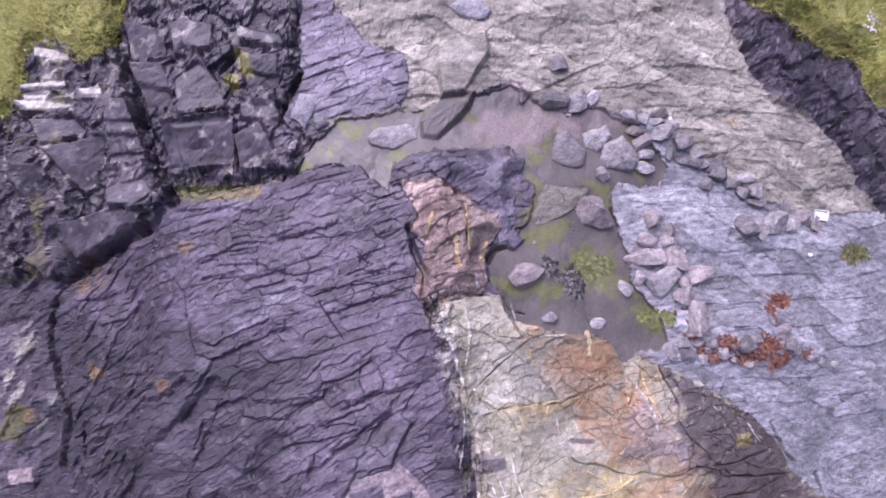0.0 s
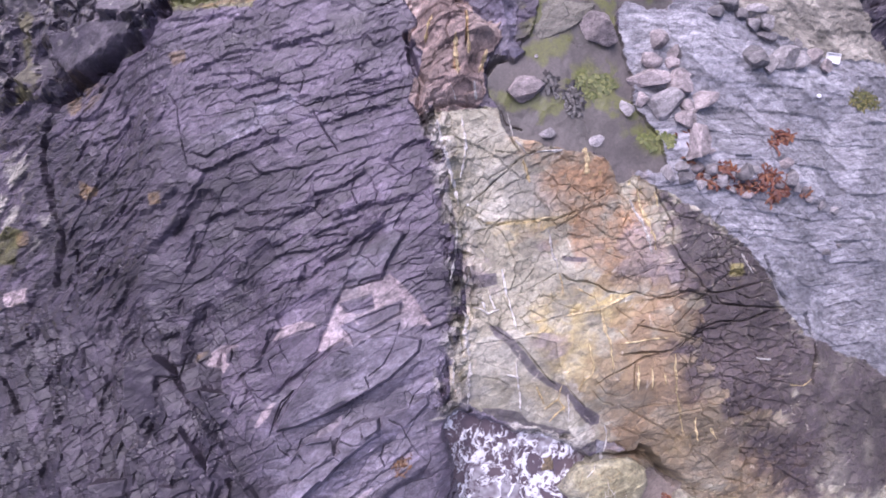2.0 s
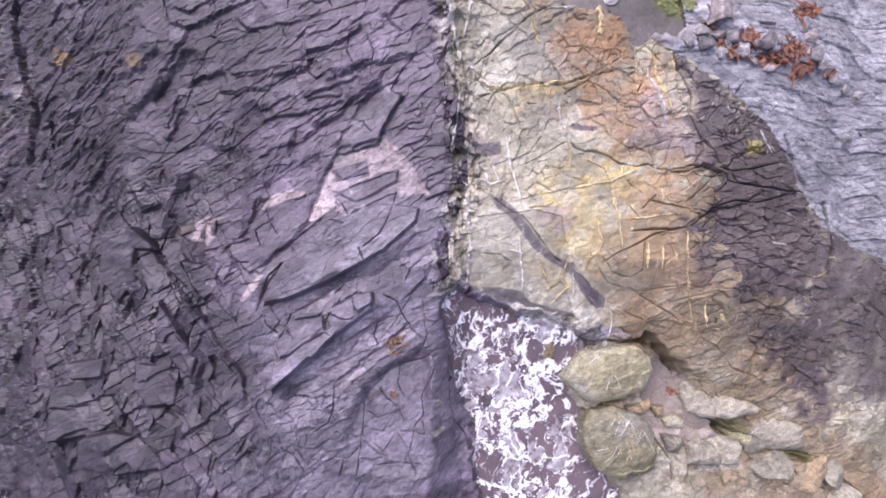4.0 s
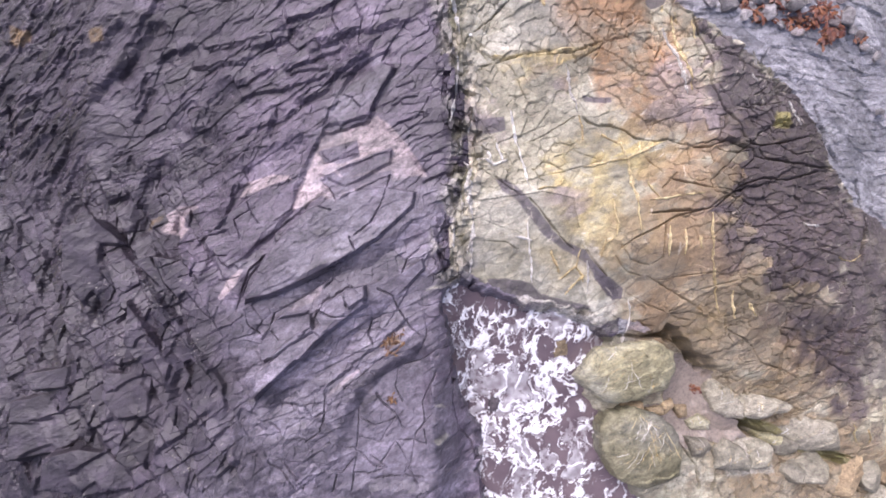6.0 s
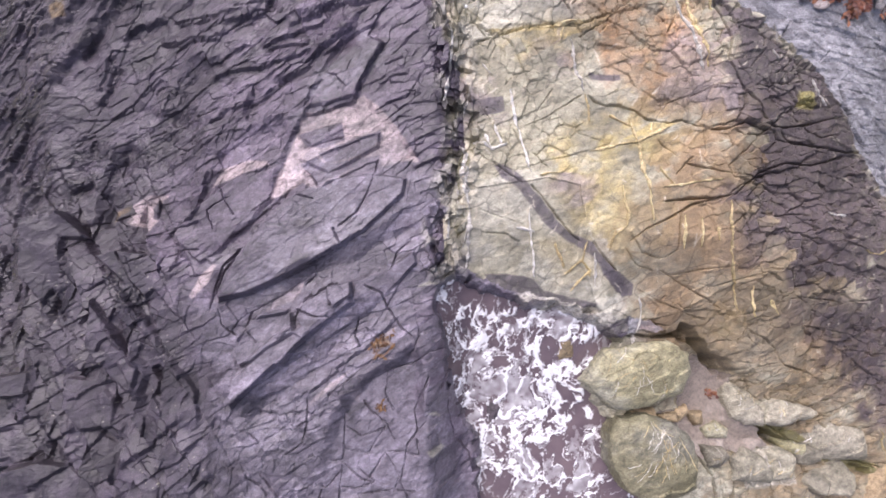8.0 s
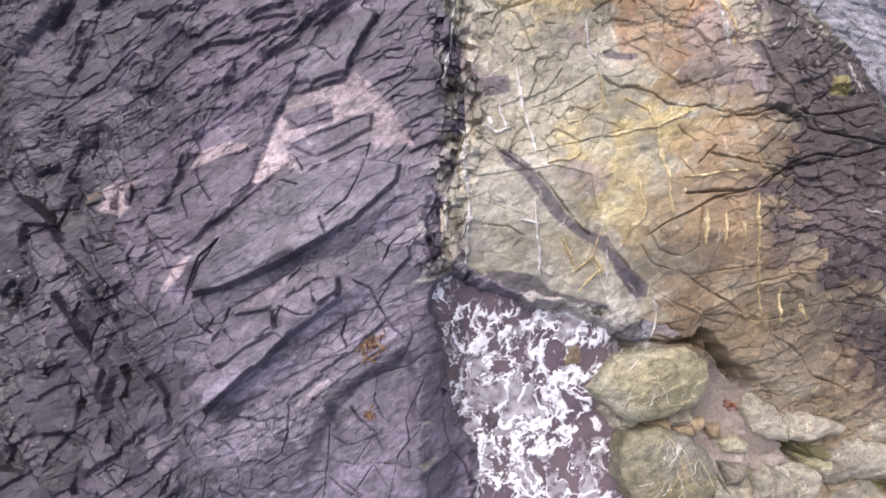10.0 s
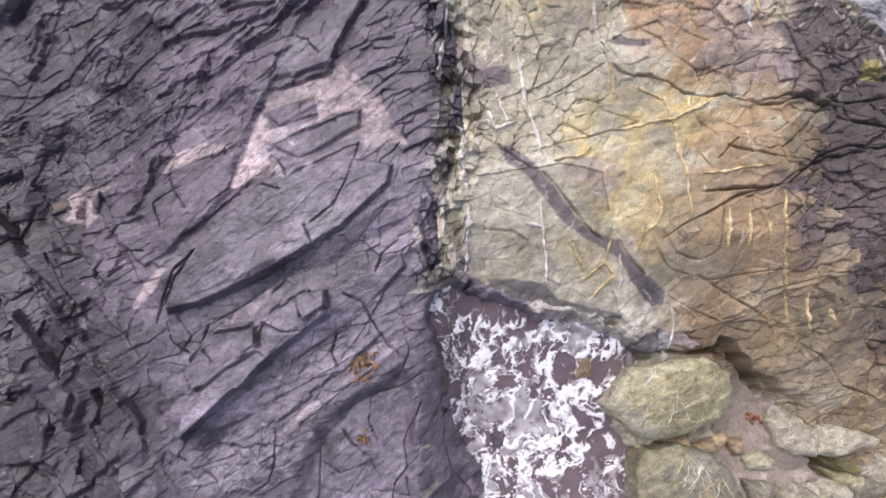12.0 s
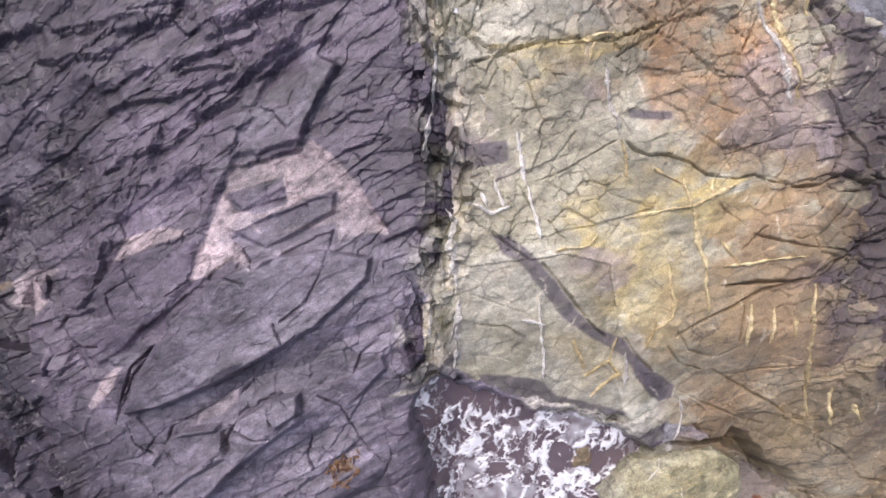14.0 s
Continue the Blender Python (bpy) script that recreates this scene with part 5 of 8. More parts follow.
scarp([(-6.32, -5.74), (-5.84, -5.58)], 0.08, 0.03, 0.2)
scarp([(-5.14, -5.54), (-4.93, -5.73), (-4.67, -5.94)], 0.08, 0.03, 0.2)
scarp([(-4.30, -9.22), (-3.99, -9.48), (-3.70, -9.84)], 0.2, 0.1, 0.4)
scarp([(-7.73, -8.42), (-7.21, -8.28), (-6.74, -8.16)], 0.14, 0.05, 0.3)
scarp([(-6.98, -8.75), (-6.50, -9.31), (-6.20, -9.40)], -0.22, 0.1, 0.4)
scarp([(-4.60, -8.49), (-4.29, -8.90), (-4.14, -9.21)], -0.1, 0.04, 0.3)
scarp([(-6.95, -7.95), (-6.92, -7.74), (-6.70, -7.58)], 0.1, 0.04, 0.25)
scarp([(-7.69, -7.35), (-7.43, -7.02), (-7.17, -6.91)], 0.14, 0.06, 0.3)
scarp([(-7.28, -10.13), (-7.01, -9.67), (-6.52, -9.85)], 0.18, 0.08, 0.3)
scarp([(-3.47, -9.10), (-3.05, -9.19), (-2.92, -9.45)], 0.16, 0.08, 0.3)
scarp([(-5.52, -5.29), (-5.04, -5.15), (-4.81, -4.97)], 0.12, 0.05, 0.25)
crack([(-5.77, -8.22), (-5.61, -8.52), (-5.67, -8.89)], 0.35, 0.3)
scarp([(-8.72, 6.32), (-7.86, 6.30), (-6.96, 6.35), (-6.26, 6.43)], 0.5, 0.16, 0.6)
scarp([(-8.76, 7.68), (-7.49, 7.79), (-6.46, 7.87)], 0.24, 0.1, 0.5)
scarp([(-6.49, 10.21), (-5.37, 9.95), (-4.43, 9.99)], 0.3, 0.12, 0.5)
scarp([(-14.21, 10.76), (-12.90, 10.56)], 0.22, 0.1, 0.3)
scarp([(-14.82, 9.71), (-13.72, 9.87), (-12.66, 9.85)], 0.28, 0.1, 0.4)
scarp([(-14.45, 8.80), (-13.11, 8.77), (-12.18, 9.04)], 0.28, 0.1, 0.4)
scarp([(-14.15, 7.78), (-12.83, 7.73), (-11.93, 7.83)], 0.32, 0.12, 0.5)
scarp([(-10.90, 6.63), (-10.08, 6.59), (-9.41, 6.63)], 0.34, 0.14, 0.4)
scarp([(-10.81, 7.13), (-9.58, 7.13)], 0.14, 0.05, 0.25)
scarp([(-10.85, 7.69), (-9.70, 7.65)], 0.12, 0.05, 0.25)
scarp([(-10.89, 8.15), (-9.78, 8.06)], 0.12, 0.05, 0.25)
scarp([(-13.40, 6.96), (-12.92, 6.42), (-12.51, 6.02), (-11.76, 5.69), (-11.20, 6.08), (-10.98, 6.63)], 0.3, 0.14, 0.5)
scarp([(-10.70, 5.26), (-9.50, 5.35), (-9.06, 5.73)], 0.22, 0.08, 0.4)
scarp([(-12.60, 3.86), (-12.09, 3.70), (-11.29, 4.13), (-10.04, 4.80), (-8.97, 5.02)], 0.6, 0.24, 0.7)
scarp([(-8.32, 7.89), (-7.50, 8.01), (-7.05, 8.03), (-6.52, 8.14)], 0.2, 0.08, 0.4)
scarp([(-8.52, 9.04), (-8.05, 9.30), (-7.49, 9.67)], 0.2, 0.1, 0.4)
scarp([(-10.37, 10.02), (-9.58, 10.00), (-8.59, 10.00)], 0.26, 0.12, 0.4)
scarp([(-10.29, 9.20), (-9.39, 9.17), (-8.51, 8.92)], 0.24, 0.1, 0.4)
scarp([(-8.37, 10.36), (-7.64, 10.14), (-7.07, 10.28)], 0.2, 0.1, 0.4)
scarp([(-6.00, 9.27), (-5.33, 8.99), (-4.80, 9.05)], 0.22, 0.1, 0.4)
scarp([(-6.28, 8.33), (-5.62, 8.21), (-4.98, 8.27)], 0.22, 0.1, 0.4)
scarp([(-6.29, 6.23), (-5.64, 6.08), (-4.80, 6.33)], 0.3, 0.12, 0.5)
scarp([(-15.96, 6.92), (-14.82, 6.60), (-14.17, 5.57)], 0.24, 0.12, 0.4)
scarp([(-13.43, 4.82), (-12.51, 4.94), (-11.63, 5.27)], 0.2, 0.1, 0.4)
scarp([(-14.87, 2.95), (-13.87, 3.55), (-13.20, 4.05)], 0.3, 0.14, 0.5)
scarp([(-15.96, 3.98), (-15.18, 4.24), (-14.77, 4.75)], 0.26, 0.12, 0.4)
scarp([(-8.55, 5.90), (-7.37, 5.69), (-6.27, 5.86), (-5.21, 5.95)], 0.16, 0.06, 0.3)
crack([(-10.98, 11.45), (-10.40, 9.68), (-9.77, 8.33), (-9.21, 6.71), (-8.57, 5.79), (-8.36, 5.15)], 0.55, 0.5)
crack([(-6.47, 10.15), (-6.55, 9.55), (-6.98, 9.25)], 0.3, 0.4)
crack([(-4.88, 7.84), (-4.67, 8.51), (-4.36, 9.23)], 0.26, 0.4)
crack([(-6.26, 6.10), (-6.27, 7.16), (-6.36, 7.75)], 0.16, 0.3)
crack([(-15.24, 9.63), (-14.77, 8.22)], 0.16, 0.3)
crack([(-11.02, 8.66), (-10.88, 7.71), (-10.90, 6.63)], 0.14, 0.3)
crack([(-13.40, 5.47), (-13.42, 4.04)], 0.12, 0.25)
crack([(-13.36, 2.89), (-12.17, 3.55), (-11.17, 3.94), (-9.91, 4.55), (-9.11, 4.77), (-8.61, 5.27)], 0.5, 0.4)
crack([(-8.82, 6.46), (-8.55, 5.90), (-8.28, 5.35)], 0.3, 0.4)
crack([(-16.10, 9.08), (-15.54, 7.93)], 0.14, 0.25)
crack([(6.23, -7.05), (6.70, -7.24), (7.03, -7.58), (7.62, -8.11)], 0.42, 0.8)
crack([(5.04, -7.24), (5.66, -7.30), (6.26, -7.19)], 0.2, 0.4)
crack([(8.76, -9.51), (9.57, -9.89), (10.40, -10.01)], 0.3, 0.5)
# dark patches on the western slate: its darkness, shade included, painted into the colour
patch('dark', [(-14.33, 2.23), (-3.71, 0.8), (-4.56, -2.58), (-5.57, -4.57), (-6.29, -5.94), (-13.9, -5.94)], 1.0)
patch('lichen', [(8.72, -1.53), (9.18, -1.51), (9.2, -1.86), (8.76, -1.93)], 0.08)
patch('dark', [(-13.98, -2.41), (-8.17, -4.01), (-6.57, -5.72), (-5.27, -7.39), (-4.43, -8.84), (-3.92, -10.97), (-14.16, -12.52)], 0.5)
patch('dark', [(6.78, -0.18), (7.63, -0.28), (9.64, -0.41), (10.46, -3.28), (8.0, -2.59), (7.41, -1.92), (7.0, -1.09)], 0.3)
patch('blue', [(-6.39, -12.23), (-4.97, -7.72), (-3.57, -5.1), (-2.48, -3.1), (-0.35, -3.47), (0.46, -4.46), (0.29, -6.84), (0.89, -9.02), (1.58, -12.09)], 0.6)
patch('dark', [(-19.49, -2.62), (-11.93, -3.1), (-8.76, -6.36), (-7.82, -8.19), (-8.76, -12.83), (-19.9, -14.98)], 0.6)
patch('dark', [(10.02, -2.73), (14.73, -3.69), (21.92, -8.54), (13.74, -8.99), (11.33, -6.91)], 0.4)
patch('brown', [(4.22, -4.47), (5.05, -3.53), (7.89, -1.89), (9.97, -1.71), (13.46, -9.75), (6.02, -8.52), (4.79, -6.22)], 0.8)
patch('brown', [(4.31, -2.51), (7.82, -1.46), (8.0, -2.59), (5.44, -2.9)], 0.5)
patch('moss', [(-14.92, -0.69), (-14.05, -0.92), (-14.55, -2.02), (-16.08, -2.0)], 0.15)
patch('blue', [(-2.36, -2.24), (-1.46, -0.93), (-0.93, -1.14), (-1.39, -2.28), (-2.48, -2.56)], 0.2)
patch('blue', [(-2.3, -11.23), (-1.84, -9.23), (-1.19, -8.33), (-0.03, -7.7), (0.41, -11.23)], 0.5)
patch('blue', [(-2.0, -5.13), (-1.23, -4.2), (-1.0, -3.95), (-0.27, -4.04), (-0.12, -5.13), (-1.09, -5.93)], 0.4)
patch('rust', [(-0.96, -7.63), (-0.67, -7.44), (-0.49, -7.59), (-0.72, -7.7)], 0.1)
patch('rust', [(-8.5, 5.79), (-7.05, 5.67), (-5.56, 5.69), (-5.43, 5.45), (-7.29, 5.4)], 0.15)
patch('rust', [(-11.97, 3.08), (-11.2, 3.28), (-11.41, 3.9), (-11.84, 3.44)], 0.2)
patch('rust', [(3.66, -0.77), (5.54, 0.28), (6.29, -0.25), (6.53, -1.0), (6.44, -2.3), (5.72, -2.52), (4.62, -2.16), (4.39, -1.33)], 0.8)
patch('rust', [(5.92, -2.76), (7.98, -2.69), (8.22, -3.19), (7.28, -3.53), (5.29, -4.01)], 0.5)
patch('rust', [(5.87, -4.58), (6.97, -4.34), (7.32, -5.06), (5.94, -5.18)], 0.3)
patch('rust', [(5.92, -5.09), (7.22, -5.02), (7.3, -5.4), (6.2, -5.64)], 0.3)
patch('rust', [(9.3, -6.92), (11.03, -7.05), (12.32, -7.93), (11.36, -8.15), (9.26, -7.6)], 0.5)
patch('rust', [(2.54, 1.45), (4.18, 1.56), (4.94, 0.91), (5.47, 0.17), (4.57, -0.78), (3.59, -0.57), (3.07, 0.49)], 0.7)
patch('gold', [(4.47, -2.51), (5.72, -2.43), (5.92, -2.76), (5.08, -3.68), (4.02, -3.73), (2.96, -3.61)], 0.6)
patch('gold', [(2.37, -0.91), (3.64, -0.52), (3.25, -1.13)], 0.3)
patch('gold', [(1.32, -0.72), (3.04, -0.59), (3.64, -0.43), (3.05, -0.76), (1.76, -0.82)], 0.1)
patch('gold', [(2.97, -3.78), (4.35, -3.37), (4.95, -4.37), (4.4, -5.22), (3.3, -4.8)], 0.8)
patch('gold', [(8.77, -2.0), (9.24, -1.89), (9.21, -2.21), (8.79, -2.3)], 0.06)
patch('gold', [(2.64, -5.05), (3.6, -5.21), (3.63, -5.88), (3.23, -6.25), (2.85, -5.84)], 0.4)
patch('gold', [(6.51, -6.78), (7.6, -6.82), (7.5, -7.28), (6.9, -7.31)], 0.3)
patch('pale', [(1.03, -0.29), (3.44, 0.06), (3.47, -0.53), (1.32, -0.68)], 0.3)
patch('pale', [(0.87, -3.89), (2.44, -3.72), (3.31, -4.97), (3.34, -5.27), (0.95, -5.38)], 0.4)
patch('pale', [(2.2, -5.31), (3.78, -5.25), (4.08, -6.18), (5.02, -6.31), (5.18, -7.39), (2.7, -6.87)], 0.3)
patch('pale', [(0.69, -0.71), (1.32, -0.77), (1.07, -1.13), (0.73, -1.29)], 0.2)
patch('pale', [(1.1, 1.03), (2.75, 0.81), (2.63, 0.17), (0.99, 0.17)], 0.4)
patch('dark', [(8.05, -3.47), (11.13, -2.78), (11.79, -4.64), (7.23, -5.06), (7.42, -4.04)], 0.4)
patch('dark', [(10.07, -6.22), (12.28, -4.78), (13.32, -9.54), (11.64, -8.67), (8.97, -6.56)], 0.5)
patch('moss', [(3.91, 3.64), (4.96, 3.56), (4.94, 3.11), (4.23, 2.76), (3.67, 2.98)], 0.2)
patch('moss', [(5.53, 1.89), (6.69, 2.01), (6.77, 1.68), (5.96, 1.46)], 0.2)
patch('moss', [(2.05, 7.74), (2.51, 7.82), (2.5, 7.41), (2.05, 7.45)], 0.1)
patch('moss', [(2.84, 6.84), (3.19, 6.91), (3.06, 6.56)], 0.1)
patch('moss', [(0.45, 7.72), (1.14, 7.66), (1.02, 7.43)], 0.1)
patch('moss', [(1.13, 6.91), (1.53, 6.97), (1.47, 6.68)], 0.1)
patch('moss', [(3.32, 7.79), (3.67, 7.69), (3.55, 7.33)], 0.1)
patch('moss', [(2.35, 5.0), (3.03, 5.02), (2.9, 4.45), (2.34, 4.55)], 0.2)
patch('moss', [(4.09, 5.85), (4.79, 5.65), (4.54, 5.41)], 0.1)
patch('moss', [(-6.85, 9.1), (-6.21, 9.1), (-6.19, 8.6), (-6.57, 8.64)], 0.1)
patch('moss', [(-2.67, 7.41), (-2.32, 7.52), (-2.54, 6.94)], 0.1)
patch('moss', [(-3.37, 7.68), (-2.32, 7.4), (-2.66, 6.95), (-3.01, 7.19)], 0.15)
patch('moss', [(-6.52, 10.01), (-6.0, 9.82), (-5.95, 8.95), (-6.21, 9.1)], 0.1)
patch('pink', [(1.14, 7.84), (2.87, 8.49), (5.23, 7.79), (3.43, 7.33), (2.49, 6.59), (0.68, 6.79)], 0.5)
patch('rust', [(9.03, 8.18), (9.61, 8.26), (9.44, 7.98), (9.01, 7.92)], 0.1)
# more of the western slate's shade painted in, also below two ledges
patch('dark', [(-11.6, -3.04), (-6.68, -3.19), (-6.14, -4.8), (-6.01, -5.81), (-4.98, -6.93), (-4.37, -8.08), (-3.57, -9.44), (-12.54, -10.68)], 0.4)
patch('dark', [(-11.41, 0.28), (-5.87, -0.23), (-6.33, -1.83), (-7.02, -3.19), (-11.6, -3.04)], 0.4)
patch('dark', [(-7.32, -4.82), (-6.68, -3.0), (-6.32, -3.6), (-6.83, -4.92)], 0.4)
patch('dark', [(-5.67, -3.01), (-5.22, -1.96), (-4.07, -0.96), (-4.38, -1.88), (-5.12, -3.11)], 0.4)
patch('dark', [(6.55, -0.22), (8.19, -0.06), (11.21, -2.21), (8.54, -3.28), (7.6, -2.57), (6.99, -1.77)], 0.4)
patch('rust', [(3.19, -0.68), (4.77, -0.16), (5.22, -1.05), (5.52, -2.33), (5.02, -2.35), (4.32, -2.01), (3.7, -1.39)], 0.5)
patch('rust', [(4.91, -3.39), (6.71, -3.2), (7.27, -3.55), (5.74, -3.87), (5.06, -4.14)], 0.5)
patch('rust', [(5.83, -4.88), (7.26, -4.53), (7.61, -5.7), (6.13, -5.86)], 0.5)
patch('rust', [(4.91, -6.63), (6.11, -6.27), (7.16, -6.99), (6.08, -7.13)], 0.5)
patch('mauve', [(5.06, -0.88), (6.46, -0.41), (6.79, -1.87), (5.8, -2.12), (5.35, -1.5)], 0.35)
patch('mauve', [(0.59, -2.1), (1.45, -1.9), (1.66, -2.37), (0.8, -2.62)], 0.35)
patch('mauve', [(2.65, -1.15), (3.22, -1.23), (3.15, -1.6), (2.67, -1.52)], 0.35)
patch('mauve', [(3.53, -1.58), (4.38, -1.55), (4.3, -1.78), (3.54, -1.77)], 0.35)
patch('mauve', [(3.0, -3.93), (3.58, -3.92), (3.39, -4.11)], 0.35)
patch('gold', [(2.78, -3.47), (4.21, -3.23), (4.74, -3.78), (4.28, -4.27), (3.01, -4.22)], 0.4)
patch('gold', [(2.26, -0.97), (3.1, -0.77), (3.21, -1.14), (2.37, -1.25)], 0.4)
patch('gold', [(4.68, -3.02), (5.64, -2.6), (5.66, -2.88), (4.89, -3.2)], 0.4)
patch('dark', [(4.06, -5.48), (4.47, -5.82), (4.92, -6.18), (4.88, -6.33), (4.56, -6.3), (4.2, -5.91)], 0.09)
patch('moss', [(-6.34, 9.87), (-5.97, 9.82), (-5.74, 8.98), (-6.12, 9.11)], 0.12)
patch('moss', [(-8.42, 5.96), (-5.43, 5.71), (-5.59, 5.3), (-8.2, 5.41)], 0.15)
patch('brown', [(7.64, -7.8), (9.18, -7.91), (12.74, -9.57), (18.87, -12.55), (19.13, -16.29), (10.13, -14.62), (7.74, -10.89), (6.78, -10.04), (7.36, -9.9), (8.45, -10.32), (8.26, -8.63)], 0.5)
patch('pale', [(8.12, -10.04), (9.57, -9.92), (10.04, -10.96), (8.51, -11.04)], 0.15)
patch('moss', [(8.35, -9.19), (9.52, -9.49), (12.9, -10.66), (12.94, -10.98), (9.58, -10.06)], 0.15)
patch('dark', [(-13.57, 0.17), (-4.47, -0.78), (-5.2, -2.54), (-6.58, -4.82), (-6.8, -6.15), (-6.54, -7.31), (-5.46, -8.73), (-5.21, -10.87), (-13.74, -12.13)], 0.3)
patch('pink', [(-2.59, -2.67), (-2.10, -2.59), (-1.59, -2.49), (-1.27, -2.27), (-0.94, -2.50), (-0.51, -2.94), (-0.02, -3.69), (-0.30, -3.67), (-0.85, -3.81), (-0.89, -3.53), (-1.33, -3.77), (-2.01, -4.25), (-2.20, -4.35), (-2.53, -4.19), (-2.91, -4.43), (-3.23, -4.55), (-3.12, -4.12), (-2.90, -3.59), (-2.67, -3.06)], 0.05)
patch('-pink', [(-2.69, -3.14), (-1.73, -2.83), (-1.64, -3.25), (-2.06, -3.44), (-2.48, -3.40)], 0.05)
patch('-pink', [(-2.21, -3.55), (-1.55, -3.29), (-0.89, -2.98), (-0.82, -3.16), (-1.15, -3.51), (-2.01, -3.78)], 0.05)
patch('-pink', [(-2.61, -3.78), (-2.23, -3.63), (-2.01, -3.78), (-0.89, -3.53), (-1.51, -3.87), (-2.01, -4.21), (-2.20, -4.31), (-2.39, -3.98)], 0.05)
patch('pink', [(-4.59, -4.29), (-4.35, -3.88), (-3.75, -3.69), (-3.35, -3.72), (-3.28, -3.82), (-3.80, -3.95), (-4.26, -4.16)], 0.05)
patch('pink', [(-6.73, -5.00), (-6.51, -4.72), (-6.15, -4.45), (-5.63, -4.41), (-6.01, -4.71), (-6.03, -4.93), (-5.90, -4.99), (-6.04, -5.30), (-6.23, -5.13), (-6.60, -5.09)], 0.05)
patch('rust', [(-7.15, -5.00), (-7.03, -4.75), (-6.68, -4.61), (-6.70, -4.75), (-7.00, -4.97)], 0.05)
patch('pink', [(-4.97, -6.71), (-4.76, -6.30), (-4.44, -5.97), (-4.36, -6.00), (-4.57, -6.42), (-4.88, -6.72)], 0.05)
patch('pink', [(-3.27, -6.92), (-2.96, -6.60), (-2.64, -6.39), (-2.44, -6.27), (-2.49, -6.51), (-2.69, -6.71), (-3.08, -6.87)], 0.05)
patch('pink', [(-2.35, -8.98), (-1.83, -8.48), (-1.42, -8.20), (-1.67, -8.50), (-2.15, -8.89)], 0.05)
patch('pink', [(-1.05, -7.72), (-0.70, -7.39), (-0.24, -7.04), (-0.51, -7.38), (-0.82, -7.66)], 0.05)
patch('pale', [(0.02, -6.34), (0.28, -6.20), (0.54, -6.24), (0.22, -6.30)], 0.05)
patch('pale', [(0.32, -9.11), (0.53, -9.06), (0.64, -9.21)], 0.05)
patch('pale', [(0.34, -9.97), (0.67, -9.83), (0.75, -9.91), (0.48, -10.12)], 0.05)
patch('pink', [(-1.43, -8.73), (-1.17, -8.58), (-1.22, -8.91)], 0.05)
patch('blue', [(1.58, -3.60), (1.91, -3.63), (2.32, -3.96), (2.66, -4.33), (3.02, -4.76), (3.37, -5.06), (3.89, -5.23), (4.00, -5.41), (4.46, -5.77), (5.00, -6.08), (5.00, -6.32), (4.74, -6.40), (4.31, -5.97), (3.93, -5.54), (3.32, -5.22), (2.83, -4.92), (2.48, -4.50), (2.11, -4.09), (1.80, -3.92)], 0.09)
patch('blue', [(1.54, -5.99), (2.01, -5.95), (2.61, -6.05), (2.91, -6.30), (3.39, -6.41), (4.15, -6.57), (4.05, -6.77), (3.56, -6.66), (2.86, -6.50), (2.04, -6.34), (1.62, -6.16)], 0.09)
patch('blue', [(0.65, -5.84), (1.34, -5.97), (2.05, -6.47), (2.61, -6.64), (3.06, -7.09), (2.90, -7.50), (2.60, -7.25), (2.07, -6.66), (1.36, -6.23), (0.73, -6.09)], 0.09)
patch('blue', [(1.05, -2.24), (1.76, -2.14), (1.84, -2.45), (1.14, -2.61)], 0.1)
patch('blue', [(3.60, -1.59), (4.32, -1.62), (4.33, -1.75), (3.68, -1.75)], 0.1)
patch('gold', [(2.87, -3.49), (3.90, -3.25), (4.40, -2.91), (4.70, -3.40), (4.47, -3.93), (3.17, -4.12)], 0.5)
patch('gold', [(4.41, -3.04), (5.04, -2.62), (5.71, -2.57), (5.06, -2.90)], 0.08)
patch('pale', [(1.14, -0.27), (1.64, 0.01), (2.80, -0.02), (3.08, -0.45), (2.45, -0.66), (1.42, -0.65)], 0.3)
patch('blue', [(-7.58, 1.32), (-6.31, 1.97), (-4.37, 2.90), (-4.10, 2.49), (-5.23, 1.78), (-6.30, 1.30), (-7.01, 0.89)], 0.1)
patch('rust', [(-8.27, 4.10), (-7.68, 4.18), (-7.63, 3.88), (-8.05, 3.73)], 0.1)
patch('rust', [(-12.37, 3.31), (-11.87, 3.45), (-11.73, 2.88), (-12.16, 2.73)], 0.1)
patch('rust', [(-11.71, 0.64), (-11.10, 0.35), (-11.19, -0.02), (-11.56, 0.18)], 0.1)
patch('rust', [(-8.83, -0.01), (-8.41, 0.06), (-8.32, -0.28), (-8.72, -0.36)], 0.1)
patch('rust', [(-14.52, -0.99), (-13.95, -0.90), (-13.78, -1.38), (-14.34, -1.47)], 0.1)
patch('pale', [(-15.54, 1.50), (-14.07, 1.67), (-13.86, 1.17), (-14.87, 0.76)], 0.2)
patch('pale', [(-15.45, 0.23), (-14.03, 0.23), (-13.65, -0.51), (-14.20, -0.67), (-15.37, -1.04)], 0.2)
patch('pale', [(-13.56, -1.12), (-12.69, -0.78), (-12.65, -1.52), (-13.57, -2.06), (-14.00, -1.82)], 0.2)
patch('pink', [(-15.12, -3.03), (-13.81, -2.81), (-13.74, -3.26), (-14.82, -3.50)], 0.05)
patch('rust', [(-12.38, 3.44), (-11.96, 3.48), (-12.01, 2.85), (-12.31, 2.88)], 0.1)
patch('rust', [(-11.65, 0.17), (-10.92, 0.40), (-11.00, 0.14), (-11.41, -0.02)], 0.1)
patch('pale', [(-14.51, 11.28), (-13.74, 11.27), (-12.77, 10.90), (-13.01, 10.56), (-14.09, 10.75)], 0.12)
